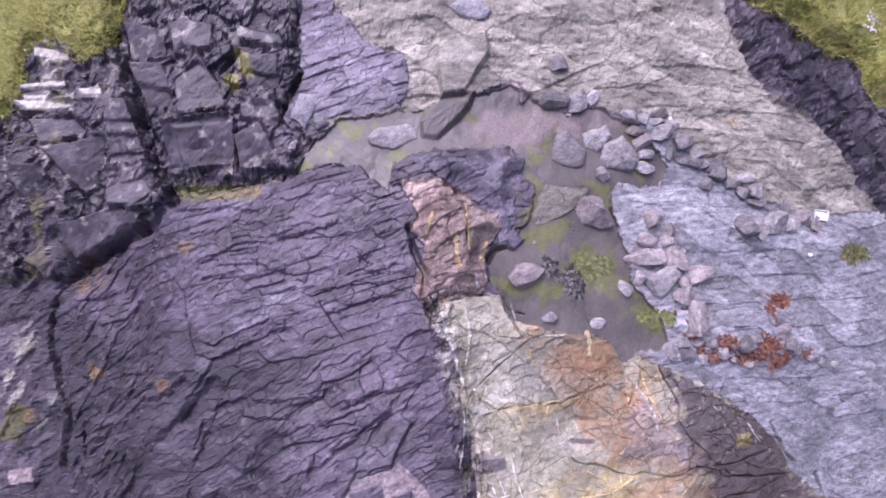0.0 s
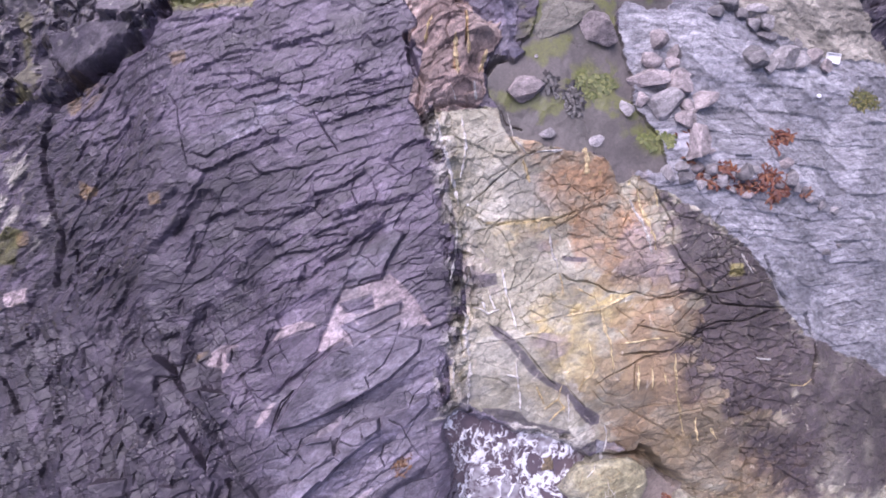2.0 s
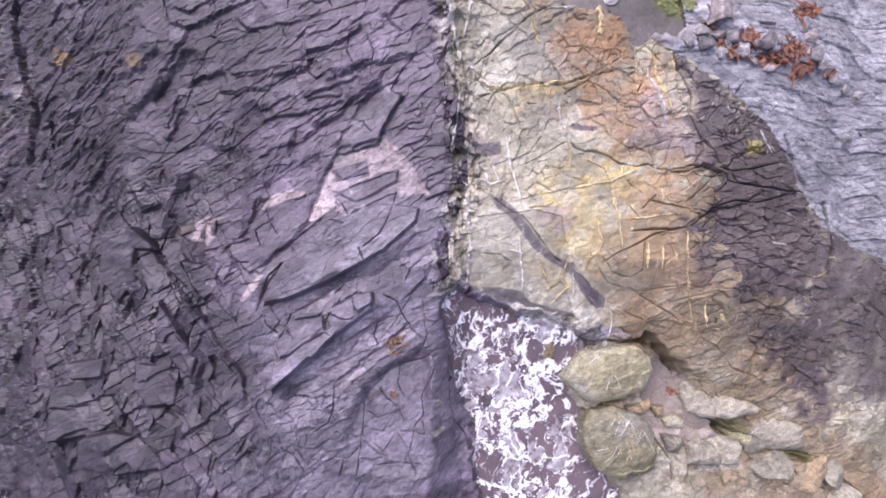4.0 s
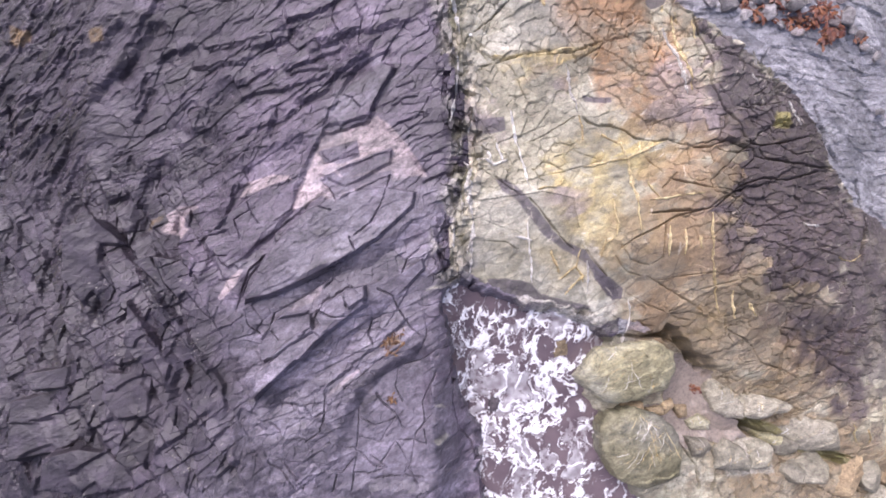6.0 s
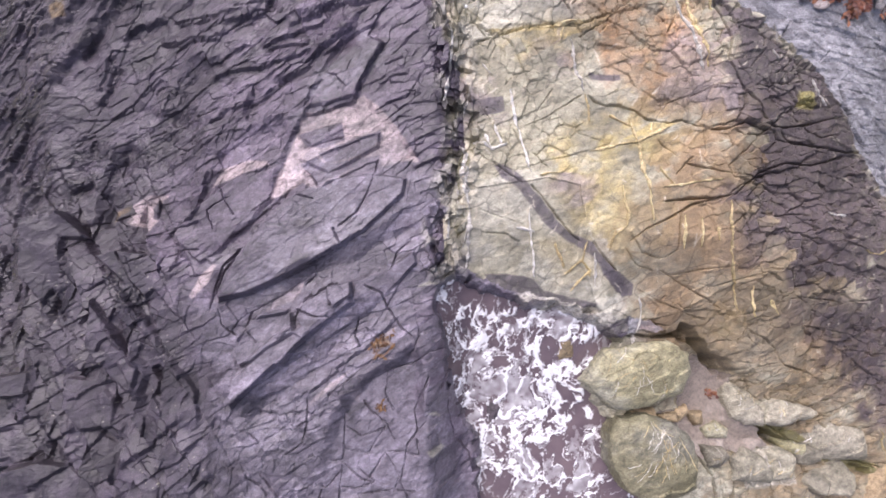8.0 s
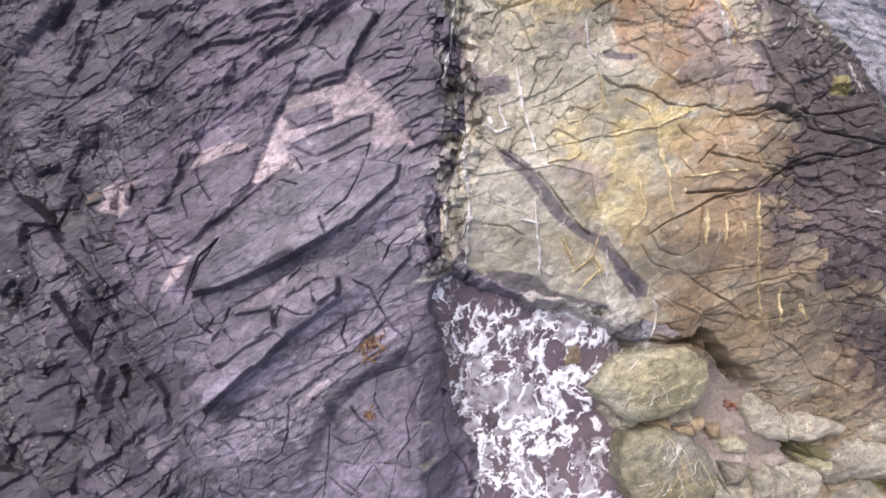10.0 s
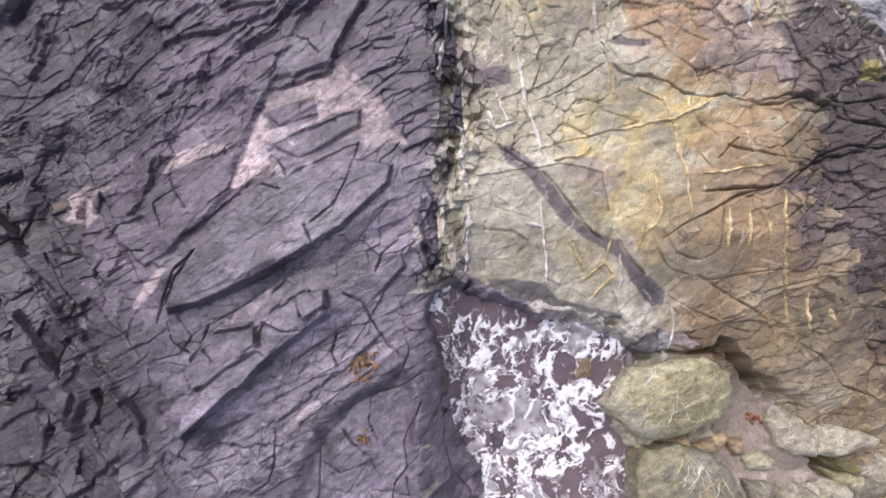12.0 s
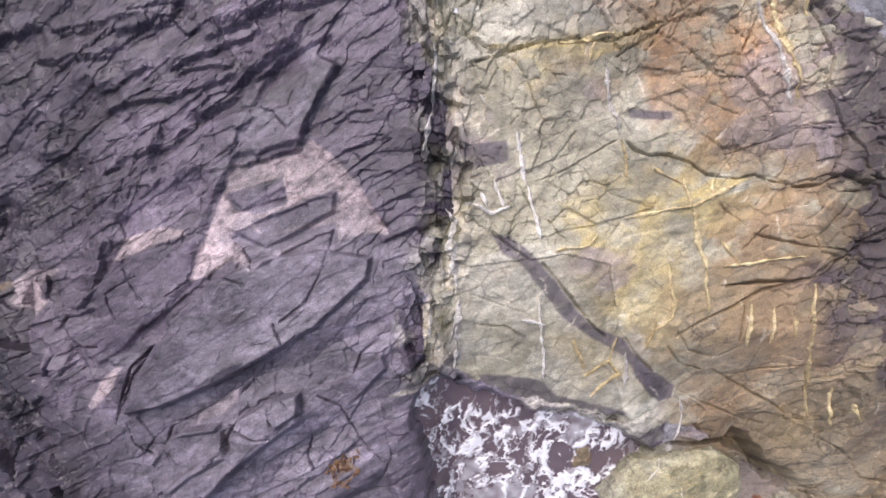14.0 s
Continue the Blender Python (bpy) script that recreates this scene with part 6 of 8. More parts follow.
patch('pale', [(-14.86, 10.10), (-13.78, 10.28), (-13.07, 10.42), (-13.01, 9.91), (-14.37, 9.74)], 0.12)
patch('pale', [(-15.15, 9.61), (-13.68, 9.58), (-12.34, 9.41), (-12.62, 9.17), (-14.28, 9.10)], 0.12)
patch('pale', [(-12.13, 9.49), (-11.41, 9.52), (-11.31, 9.21), (-11.95, 9.22)], 0.12)
patch('pale', [(-14.35, 11.94), (-13.66, 11.81), (-13.52, 11.40), (-14.11, 11.49)], 0.12)
patch('blue', UPPER, 0.3)
MARK["dark"] *= 1 - 0.9 * MARK["pink"]  # the painted darkness stays off the pale pink faces
for _ in range(1):
    Z[1:-1, :] = 0.08 * Z[:-2, :] + 0.84 * Z[1:-1, :] + 0.08 * Z[2:, :]
    Z[:, 1:-1] = 0.08 * Z[:, :-2] + 0.84 * Z[:, 1:-1] + 0.08 * Z[:, 2:]
# crumbled, quartz-shot rock along the joint of the two outcrops
seam = TAN[:6]
box = box_of(seam, 0.8)
d, side, far = along(seam, WX[box], WY[box])
band = ease(0.62, 0.15, d)
Z[box] += band * (0.30 * (picked(chip_num[box], 3) - 0.5) + 0.25 * (picked(plate2_num[box], 2) - 0.5))
MARK["quartz"][box] = np.maximum(MARK["quartz"][box], band * ease(0.46, 0.60, noise2(X[box] * 5, Y[box] * 2.5, 2)))
MARK["moss"][box] = np.maximum(MARK["moss"][box], 0.5 * band * ease(0.66, 0.76, noise2(X[box] * 2 + 8, Y[box] * 2, 1)))
MARK["pale"][box] = np.maximum(MARK["pale"][box], 0.8 * band * ease(0.40, 0.55, noise2(X[box] * 3 + 3, Y[box] * 3, 6)))
MARK["gold"] = np.maximum(MARK["gold"], (KIND == 4) * ease(-0.2, 0.2, IN["pool"]))
# glints of the wet slate in the south-west, painted as pale specks
glints = np.random.default_rng(21).random(X.shape) > 0.988
MARK["pale"] = np.maximum(MARK["pale"], glints * (KIND == 0) * ease(-0.1, 0.3, inside(GLINTS)) * (noise2(X * 2.2, Y * 2.2, 4) > 0.6) * 1.0)
dice = random.Random(5)


def streak(points, wide, strength=1.0, mark="quartz"):
    """A thin mineral streak in the rock face."""
    box = box_of(points, 0.2)
    if X[box].size:
        d, _, far = along(points, X[box] + 0.15 * cloud2(X[box] * 4, Y[box] * 4, 2), Y[box] + 0.15 * cloud2(X[box] * 4 + 9, Y[box] * 4, 3))
        w = wide * (0.1 + 1.6 * noise2(X[box] * 7, Y[box] * 7, 6))
        MARK[mark][box] = np.maximum(MARK[mark][box], strength * ease(w, w * 0.2, d) * ease(0, 0.15, far) * ease(1, 0.8, far))


streak([(5.47, 0.06), (5.73, -0.37), (5.93, -0.74), (6.1, -1.13), (6.21, -1.43)], 0.042, 0.9, 'quartz')
streak([(-0.06, 2.03), (0.1, 1.32), (0.39, 0.53), (0.61, -0.25)], 0.066, 0.9, 'quartz')
streak([(0.62, 2.04), (0.78, 1.17), (0.68, 0.38)], 0.042, 0.9, 'quartz')
streak([(4.13, 1.41), (4.2, 0.66)], 0.098, 0.9, 'gold')
streak([(0.34, 3.96), (0.46, 2.91)], 0.098, 0.9, 'gold')
streak([(-0.31, 4.73), (-0.43, 3.96)], 0.066, 0.9, 'gold')
streak([(1.28, 3.89), (1.05, 3.24)], 0.066, 0.9, 'gold')
streak([(0.63, 4.87), (0.72, 3.56)], 0.055, 0.9, 'gold')
streak([(0.58, -0.72), (0.61, -1.49), (0.49, -2.41)], 0.042, 0.9, 'quartz')
streak([(2.38, 0.98), (2.62, 0.38)], 0.055, 0.9, 'gold')
streak([(5.62, -9.48), (5.62, -10.07)], 0.044, 0.9, 'gold')
streak([(6.18, -9.56), (6.26, -9.95)], 0.044, 0.9, 'gold')
streak([(6.5, -9.75), (6.47, -11.13)], 0.066, 0.9, 'gold')
streak([(6.85, -10.23), (6.85, -11.12)], 0.055, 0.9, 'gold')
for i in range(620):
    x0, y0 = dice.uniform(0.7, 12.5), dice.uniform(-10.5, 1.5)
    if noise2(np.float64(x0 * 0.7), np.float64(y0 * 0.7), 4) < 0.34:
        continue
    a, l = radians(dice.gauss(92, 22) if dice.random() < 0.6 else dice.gauss(20, 35)), dice.uniform(0.06, 0.42)
    streak([(x0, y0), (x0 + 0.5 * l * math.cos(a) + 0.02, y0 + 0.5 * l * math.sin(a)), (x0 + l * math.cos(a), y0 + l * math.sin(a))], dice.uniform(0.014, 0.030), dice.uniform(0.35, 0.9), "gold" if x0 > 4.2 and dice.random() < 0.6 else "quartz")
MARK["blue"] = np.maximum(MARK["blue"], (KIND == 8) * 0.9)
MARK["dark"] = np.maximum(MARK["dark"], ease(-0.15, 0.15, IN["dark"] + 0.7 * (picked(scab_num, 2) - 0.5) + 0.5 * (picked(tm_num, 3) - 0.5)))
MARK["moss"] = np.maximum(MARK["moss"], ease(0.06, 0.2, cloud2(X * 1.5, Y * 1.5, 4)) * (KIND == 4) * (Y > 2))
MARK["pale"] = np.maximum(MARK["pale"], 0.4 * ease(0.15, 0.21, cloud2(X * 3.4, Y * 3.4, 6)) * (KIND == 5))
MARK["moss"] = np.maximum(MARK["moss"], 0.5 * ease(0.12, 0.2, cloud2(X * 1.6, Y * 1.6, 2)) * (KIND == 5) * (X < -13))

# only the faces of some ribs are pale in the west
MARK["pale"] *= np.where((KIND == 0) & (X < -11), 0.75 * (picked(rib_num, 4) > 0.6), 1)

# a random tone per piece: stone variation, and sky sheen painted into the colour
slate_tone = 0.4 * picked(plate_num, 6) + 0.3 * picked(mid_num, 2) + 0.3 * picked(plate2_num, 4)
broken_tone = 0.35 * picked(chunk_num, 5) + 0.35 * picked(b2_num, 2) + 0.3 * picked(plate2_num, 4)
rib_tone = 0.6 * picked(rib_num, 6) + 0.4 * picked(small_num, 3)
MARK["facet"][:] = np.select([KIND == 1, (KIND == 2) | (KIND == 3), (KIND == 5) | (KIND == 6)],
                             [0.4 * picked(tm_num, 5) + 0.35 * picked(joint_num, 3) + 0.25 * picked(scab_num, 6), 0.6 * picked(sm_num, 3) + 0.4 * picked(SSLAB, 5), 0.4 * picked(ledge_num, 6) + 0.35 * picked(ledge2_num, 3) + 0.25 * picked(plate2_num, 4)],
                             slate_tone * (1 - west) * (1 - ribbed) + 0.88 * broken_tone * west + 0.85 * rib_tone * ribbed * (1 - west))


# ---- ground objects, one for each rock mass, its slabs as parts ----
def sheet(name, faces, material, parent=None):
    used, back_to = np.unique(faces, return_inverse=True)
    co = np.stack([X.ravel()[used], Y.ravel()[used], Z.ravel()[used]], 1).astype(np.float32)
    me = bpy.data.meshes.new(name)
    me.vertices.add(len(co))
    me.vertices.foreach_set("co", co.ravel())
    n = len(faces)
    me.loops.add(4 * n)
    me.loops.foreach_set("vertex_index", back_to.ravel().astype(np.int32))
    me.polygons.add(n)
    me.polygons.foreach_set("loop_start", np.arange(0, 4 * n, 4, dtype=np.int32))
    me.polygons.foreach_set("use_smooth", np.zeros(n, bool))
    me.update(calc_edges=True)
    wanted = [x.attribute_name for x in material.node_tree.nodes if x.bl_idname == "ShaderNodeAttribute"]
    for mark in wanted:
        at = me.attributes.new(mark, "FLOAT", "POINT")
        at.data.foreach_set("value", np.ascontiguousarray(MARK[mark].ravel()[used], dtype=np.float32))
    me.materials.append(material)
    ob = new(name, me)
    if parent:
        ob.parent = parent
    return ob


INDEX = np.arange(NX * NY, dtype=np.int32).reshape(NY, NX)
QUADS = np.stack([INDEX[:-1, :-1], INDEX[:-1, 1:], INDEX[1:, 1:], INDEX[1:, :-1]], -1).reshape(-1, 4)
QKIND = KIND[:-1, :-1].ravel()


def pieces(key):
    """Number the connected pieces of equal key on the grid of quads, run by run."""
    parent, last, out = [], None, np.zeros(key.shape, np.int32)

    def root_of(i):
        while parent[i] != i:
            parent[i] = parent[parent[i]]
            i = parent[i]
        return i

    for j in range(key.shape[0]):
        line = key[j]
        cuts = np.flatnonzero(line[1:] != line[:-1]) + 1
        starts, ends = np.r_[0, cuts], np.r_[cuts, len(line)]
        first = len(parent)
        parent.extend(range(first, first + len(starts)))
        runs = list(zip(starts.tolist(), ends.tolist(), line[starts].tolist()))
        out[j] = np.repeat(np.arange(first, first + len(starts)), ends - starts)
        if last:
            before, i = last
            n = 0
            for m, (s0, e0, v0) in enumerate(runs):
                while n < len(before) and before[n][1] <= s0:
                    n += 1
                q = n
                while q < len(before) and before[q][0] < e0:
                    if before[q][2] == v0:
                        a, b = root_of(i + q), root_of(first + m)
                        parent[max(a, b)] = min(a, b)
                    q += 1
        last = (runs, first)
    names = np.array([root_of(i) for i in range(len(parent))], np.int32)
    return names[out]


def mass(name, kind, material, slab_numbers, part_name, label, category, where=None, most=120):
    """One outcrop: an Empty with its larger slabs as parts; what is left over is one joined part."""
    root = tagged(new(name), label, category)
    chosen = QKIND == kind
    if where is not None:
        chosen &= where[:-1, :-1].ravel()
    key = np.where(chosen.reshape(NY - 1, NX - 1), slab_numbers[:-1, :-1].astype(np.int64), -1)
    faces, numbers = QUADS[chosen], pieces(key).ravel()[chosen]
    order = np.argsort(numbers, kind="stable")
    faces, numbers = faces[order], numbers[order]
    starts = np.flatnonzero(np.r_[True, numbers[1:] != numbers[:-1]])
    runs = sorted(((e - s, s, e) for s, e in zip(starts, np.r_[starts[1:], len(numbers)])), reverse=True)
    for count, s, e in runs[:most]:
        sheet(part_name, faces[s:e], material, root)
    rest = [faces[s:e] for _, s, e in runs[most:]]
    if rest:
        tagged(sheet("rubble", np.concatenate(rest), material, root), kind="stuff")
    return root


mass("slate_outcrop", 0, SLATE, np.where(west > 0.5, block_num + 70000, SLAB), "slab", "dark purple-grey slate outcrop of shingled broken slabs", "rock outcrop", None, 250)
mass("veined_outcrop", 1, TAN_ROCK, TSLAB, "slab", "olive and rust stained rock outcrop with quartz veins", "rock outcrop", None, 90)
mass("rock_shelf", 2, SHELF_ROCK, SSLAB, "slab", "pale blue-grey jointed rock shelf beside wet sand", "rock shelf", None, 120)
mass("rock_slope", 3, PALE_ROCK, SSLAB, "slab", "pale grey-brown bedded rock slope above the gully", "rock slope", None, 120)
mass("cliff", 5, CLIFF_ROCK, CSLAB, "slab", "dark blocky cliff with pale lichen below turf", "cliff", X < 0, 90)
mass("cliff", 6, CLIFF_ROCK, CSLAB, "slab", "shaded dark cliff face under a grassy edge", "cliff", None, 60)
mass("rock", 8, SLATE, SLAB, "slab", "dark grey slate hump rising from wet sand", "rock", None, 12)
mass("rock", 9, PINK_ROCK, SLAB, "slab", "pinkish brown split rock with orange streaks", "rock", None, 12)
tagged(sheet("ground_sand", QUADS[QKIND == 4], SAND_MAT), "wet grey-brown sand with green algae in the gully", "sand", "", "structure")
tagged(sheet("ground_turf", QUADS[QKIND == 7], TURF), "olive green rough turf on the cliff tops", "turf", "", "structure")


# ---- water of the channel, with foam ----
def plain(name, colour, rough, **more):
    m = bpy.data.materials.new(name)
    m.use_nodes = True
    p = m.node_tree.nodes["Principled BSDF"]
    p.inputs["Base Color"].default_value, p.inputs["Roughness"].default_value = (*colour, 1), rough
    for key, value in more.items():
        p.inputs[key].default_value = value
    return m


def speckled(name, a, b, scale, rough, bump=0.3):
    m = bpy.data.materials.new(name)
    m.use_nodes = True
    nodes, lk = links(m)
    p, geo, n = nodes["Principled BSDF"], nodes.new("ShaderNodeNewGeometry"), nodes.new("ShaderNodeTexNoise")
    n.inputs["Scale"].default_value, n.inputs["Detail"].default_value = scale, 6
    lk.new(geo.outputs["Position"], n.inputs["Vector"])
    r = ramp(nodes, ((0.35, a), (0.65, b)))
    lk.new(n.outputs["Fac"], r.inputs["Fac"])
    lk.new(r.outputs["Color"], p.inputs["Base Color"])
    p.inputs["Roughness"].default_value = rough
    bp = nodes.new("ShaderNodeBump")
    bp.inputs["Strength"].default_value, bp.inputs["Distance"].default_value = bump, 0.05
    lk.new(n.outputs["Fac"], bp.inputs["Height"])
    lk.new(bp.outputs["Normal"], p.inputs["Normal"])
    return m


BROWN_WATER = speckled("silty_water", (0.115, 0.088, 0.10), (0.17, 0.13, 0.14), 1.6, 0.12, 0.35)
FOAM = speckled("foam", (0.66, 0.66, 0.69), (0.88, 0.88, 0.90), 5, 0.7, 0.6)
# thin foam lets the brown water show
nodes, lk = links(FOAM)
bubbles, grain_of = nodes.new("ShaderNodeAttribute"), nodes.new("ShaderNodeTexNoise")
bubbles.attribute_name = "cover"
grain_of.inputs["Scale"].default_value, grain_of.inputs["Detail"].default_value = 22, 4
total = nodes.new("ShaderNodeMath")
total.operation, total.inputs[1].default_value = "MULTIPLY_ADD", 0.45
lk.new(grain_of.outputs["Fac"], total.inputs[0])
lk.new(bubbles.outputs["Fac"], total.inputs[2])
thinness = ramp(nodes, ((0.38, (0, 0, 0)), (0.62, (0.32, 0.32, 0.32)), (0.98, (1, 1, 1))))
lk.new(total.outputs[0], thinness.inputs["Fac"])
white = nodes["Principled BSDF"].inputs["Base Color"].links[0].from_socket
lk.new(mixed(nodes, lk, "MIX", thinness.outputs["Color"], (0.15, 0.118, 0.13), white), nodes["Principled BSDF"].inputs["Base Color"])
DEEP_WATER = speckled("sea_water", (0.03, 0.045, 0.05), (0.05, 0.065, 0.07), 0.4, 0.08, 0.5)


def grid_mesh(name, co, faces, material):
    me = bpy.data.meshes.new(name)
    me.from_pydata(co.tolist(), [], faces.tolist())
    me.materials.append(material)
    me.polygons.foreach_set("use_smooth", np.ones(len(me.polygons), bool))
    return new(name, me)


def water_height(x, y):
    return level(x, y) - 0.48 + 0.10 * cloud2(x * 1.5, y * 1.5, 2, 3)


wx, wy = np.meshgrid(np.arange(0.0, 7.0, 0.022, dtype=np.float32), np.arange(-14.5, -5.2, 0.022, dtype=np.float32))
jit = np.random.default_rng(9).uniform(-0.008, 0.008, (2, *wx.shape)).astype(np.float32)
wx, wy = wx + jit[0], wy + jit[1]
ring = WATER + [WATER[0]]
odd = np.zeros(wx.shape, bool)
for (ax, ay), (bx, by) in zip(ring[:-1], ring[1:]):
    if ay != by:
        odd ^= ((wy >= ay) != (wy >= by)) & (wx < (bx - ax) * (wy - ay) / (by - ay) + ax)
reach = along(ring, wx, wy)[0] * np.where(odd, 1, -1)
wz = water_height(wx, wy)
ids = np.arange(wx.size).reshape(wx.shape)
quads = np.stack([ids[:-1, :-1], ids[:-1, 1:], ids[1:, 1:], ids[1:, :-1]], -1).reshape(-1, 4)


def drawn(name, keep, lift, material, amount=None):
    f = quads[keep[:-1, :-1].ravel()]
    used, back_to = np.unique(f, return_inverse=True)
    co = np.stack([wx.ravel()[used], wy.ravel()[used], (wz + lift).ravel()[used]], 1)
    ob = grid_mesh(name, co, back_to.reshape(-1, 4), material)
    if amount is not None:
        ob.data.attributes.new("cover", "FLOAT", "POINT").data.foreach_set("value", np.ascontiguousarray(amount.ravel()[used], dtype=np.float32))
    return ob


tagged(drawn("water_channel", reach > -0.9, 0 * wz, BROWN_WATER), "brown silty sea water surging up a rock channel", "water", "", "structure")
# lacy foam: the rims of stretched bubbles, thick in places and spent in others
fx, fy = wx + 0.8 * cloud2(wx * 1.3, wy * 1.3, 3), wy + 0.8 * cloud2(wx * 1.3 + 20, wy * 1.3, 5)
fx, fy = fx + 0.12 * cloud2(wx * 7, wy * 7, 1), fy + 0.12 * cloud2(wx * 7 + 20, wy * 7, 2)
strand_noise, lace_noise = cloud2(fx * 1.7, fy * 1.25, 3, 6, 0.6), cloud2(fx * 3.9, fy * 3.0, 5, 5, 0.6)
strands, lace = ease(0.055, 0.005, np.abs(strand_noise)), ease(0.06, 0.0, np.abs(lace_noise))
thick = ease(-0.22, 0.06, cloud2(wx * 0.6 + 7, wy * 0.6, 6) + 0.05 * ease(-8.5, -6.5, wy) + 0.10 * ease(2.6, 1.0, wx))
cover = 0.85 * strands + lace * (0.25 + 0.75 * thick) + 0.45 * thick * thick * ease(0.0, 0.12, lace_noise)
cover = np.clip(cover, 0, 1.15) * (0.55 + 0.6 * noise2(wx * 9, wy * 9, 3)) * ease(-0.55, -0.15, reach)
tagged(drawn("sea_foam", (cover > 0.22) & (reach > -0.5), 0.008 + 0.05 * np.clip(cover, 0, 1), FOAM, cover), "white lacy sea foam on brown water", "foam", "", "stuff")
sea = bpy.data.meshes.new("water_sea")
sea.from_pydata([(-3000, -4000, -2.6), (3000, -4000, -2.6), (3000, -14.5, -2.6), (-3000, -14.5, -2.6)], [], [(0, 1, 2, 3)])
sea.materials.append(DEEP_WATER)
tagged(new("water_sea", sea), "dark grey-green open sea beyond the rocks", "sea", "", "structure")


# ---- helpers for things on the ground ----
def ground_at(x, y):
    x, y = np.asarray(x, float), np.asarray(y, float)
    i, j = np.clip(np.searchsorted(GX, x) - 1, 0, NX - 2), np.clip(np.searchsorted(GY, y) - 1, 0, NY - 2)
    u, v = (x - GX[i]) / (GX[i + 1] - GX[i]), (y - GY[j]) / (GY[j + 1] - GY[j])
    return (Z[j, i] * (1 - u) + Z[j, i + 1] * u) * (1 - v) + (Z[j + 1, i] * (1 - u) + Z[j + 1, i + 1] * u) * v


# ---- quartz veins, standing slightly proud of the weathered rock ----
veined = bpy.data.objects["veined_outcrop"]
pinkish = bpy.data.objects["rock.001"]


def vein(points, wide, kind):
    p = np.array(points, float)
    seg = np.hypot(*(p[1:] - p[:-1]).T)
    s = np.r_[0, np.cumsum(seg)]
    n = max(4, int(s[-1] / 0.035))
    t = np.linspace(0, s[-1], n)
    x, y = np.interp(t, s, p[:, 0]), np.interp(t, s, p[:, 1])
    k = dice.randrange(1000)
    x = x + 0.10 * cloud2(t * 2.0 + k, t * 0 + 3, 1, 3) + 0.03 * cloud2(t * 9 + k, t * 0 + 8, 6, 2)
    y = y + 0.10 * cloud2(t * 2.0 + k, t * 0 + 60, 2, 3)
    dx, dy = np.gradient(x), np.gradient(y)
    l = np.hypot(dx, dy) + 1e-9
    nx, ny = -dy / l, dx / l
    half = wide * 0.58 * np.clip(0.75 + 1.3 * cloud2(t * 3 + k, t * 0, 3, 3) + 1.1 * (noise2(t * 14 + k, t * 0 + 5, 4) - 0.5), 0.1, 1.6) * np.minimum(1, np.minimum(t, s[-1] - t) / (0.12 * s[-1]) + 0.15)
    verts, faces = [], []
    for side, lift in ((-1, -0.03), (-0.75, 0.035), (0, 0.05), (0.75, 0.035), (1, -0.03)):
        px, py = x + nx * half * side, y + ny * half * side
        verts.append(np.stack([px, py, ground_at(px, py) + lift], 1))
    verts = np.concatenate(verts)
    for a in range(4):
        for i in range(n - 1):
            faces.append((a * n + i, a * n + i + 1, (a + 1) * n + i + 1, (a + 1) * n + i))
    me = bpy.data.meshes.new("quartz_vein")
    me.from_pydata(verts.tolist(), [], [f[::-1] for f in faces])
    me.materials.append(QUARTZ if kind == "white" else GOLD_QUARTZ)
    ob = new("quartz_vein", me)
    ob.parent = pinkish if p[:, 1].mean() > 3.3 else veined
    tagged(ob, "white quartz vein" if kind == "white" else "iron-stained golden quartz vein")


vein([(5.47, 0.06), (5.73, -0.37), (5.93, -0.74), (6.1, -1.13), (6.21, -1.43)], 0.07, 'white')
vein([(-0.06, 2.03), (0.1, 1.32), (0.39, 0.53), (0.61, -0.25)], 0.11, 'white')
vein([(0.62, 2.04), (0.78, 1.17), (0.68, 0.38)], 0.07, 'white')
vein([(4.13, 1.41), (4.2, 0.66)], 0.164025, 'gold')
vein([(1.9, 2.29), (2.15, 1.49), (2.47, 1.14)], 0.05, 'white')
vein([(2.47, 1.11), (2.87, 1.22), (3.53, 1.3)], 0.05, 'white')
vein([(0.34, 3.96), (0.46, 2.91)], 0.164025, 'gold')
vein([(-0.31, 4.73), (-0.43, 3.96)], 0.10935000000000002, 'gold')
vein([(1.28, 3.89), (1.05, 3.24)], 0.10935000000000002, 'gold')
vein([(0.63, 4.87), (0.72, 3.56)], 0.09112500000000001, 'gold')
vein([(0.26, 2.75), (0.46, 2.43)], 0.05, 'white')
vein([(0.95, 2.92), (1.0, 2.53)], 0.06, 'white')
vein([(-1.2, 5.79), (-1.13, 5.29)], 0.05, 'white')
vein([(0.58, -0.72), (0.61, -1.49), (0.49, -2.41)], 0.07, 'white')
vein([(2.38, 0.98), (2.62, 0.38)], 0.09112500000000001, 'gold')
vein([(5.62, -9.48), (5.62, -10.07)], 0.0729, 'gold')
vein([(6.18, -9.56), (6.26, -9.95)], 0.0729, 'gold')
vein([(6.5, -9.75), (6.47, -11.13)], 0.10935000000000002, 'gold')
vein([(6.85, -10.23), (6.85, -11.12)], 0.09112500000000001, 'gold')
vein([(5.92, -9.42), (5.99, -9.76)], 0.05467500000000001, 'gold')
vein([(8.25, -10.65), (9.22, -10.4)], 0.03, 'white')
vein([(12.51, -9.63), (12.9, -10.18)], 0.03645, 'gold')
vein([(13.13, -9.75), (13.37, -10.2)], 0.03645, 'gold')
vein([(3.17, -0.89), (3.28, -1.20), (3.41, -1.63), (3.54, -2.03)], 0.075, 'white')
vein([(3.54, -2.07), (3.61, -2.38), (3.67, -2.67)], 0.062, 'gold')
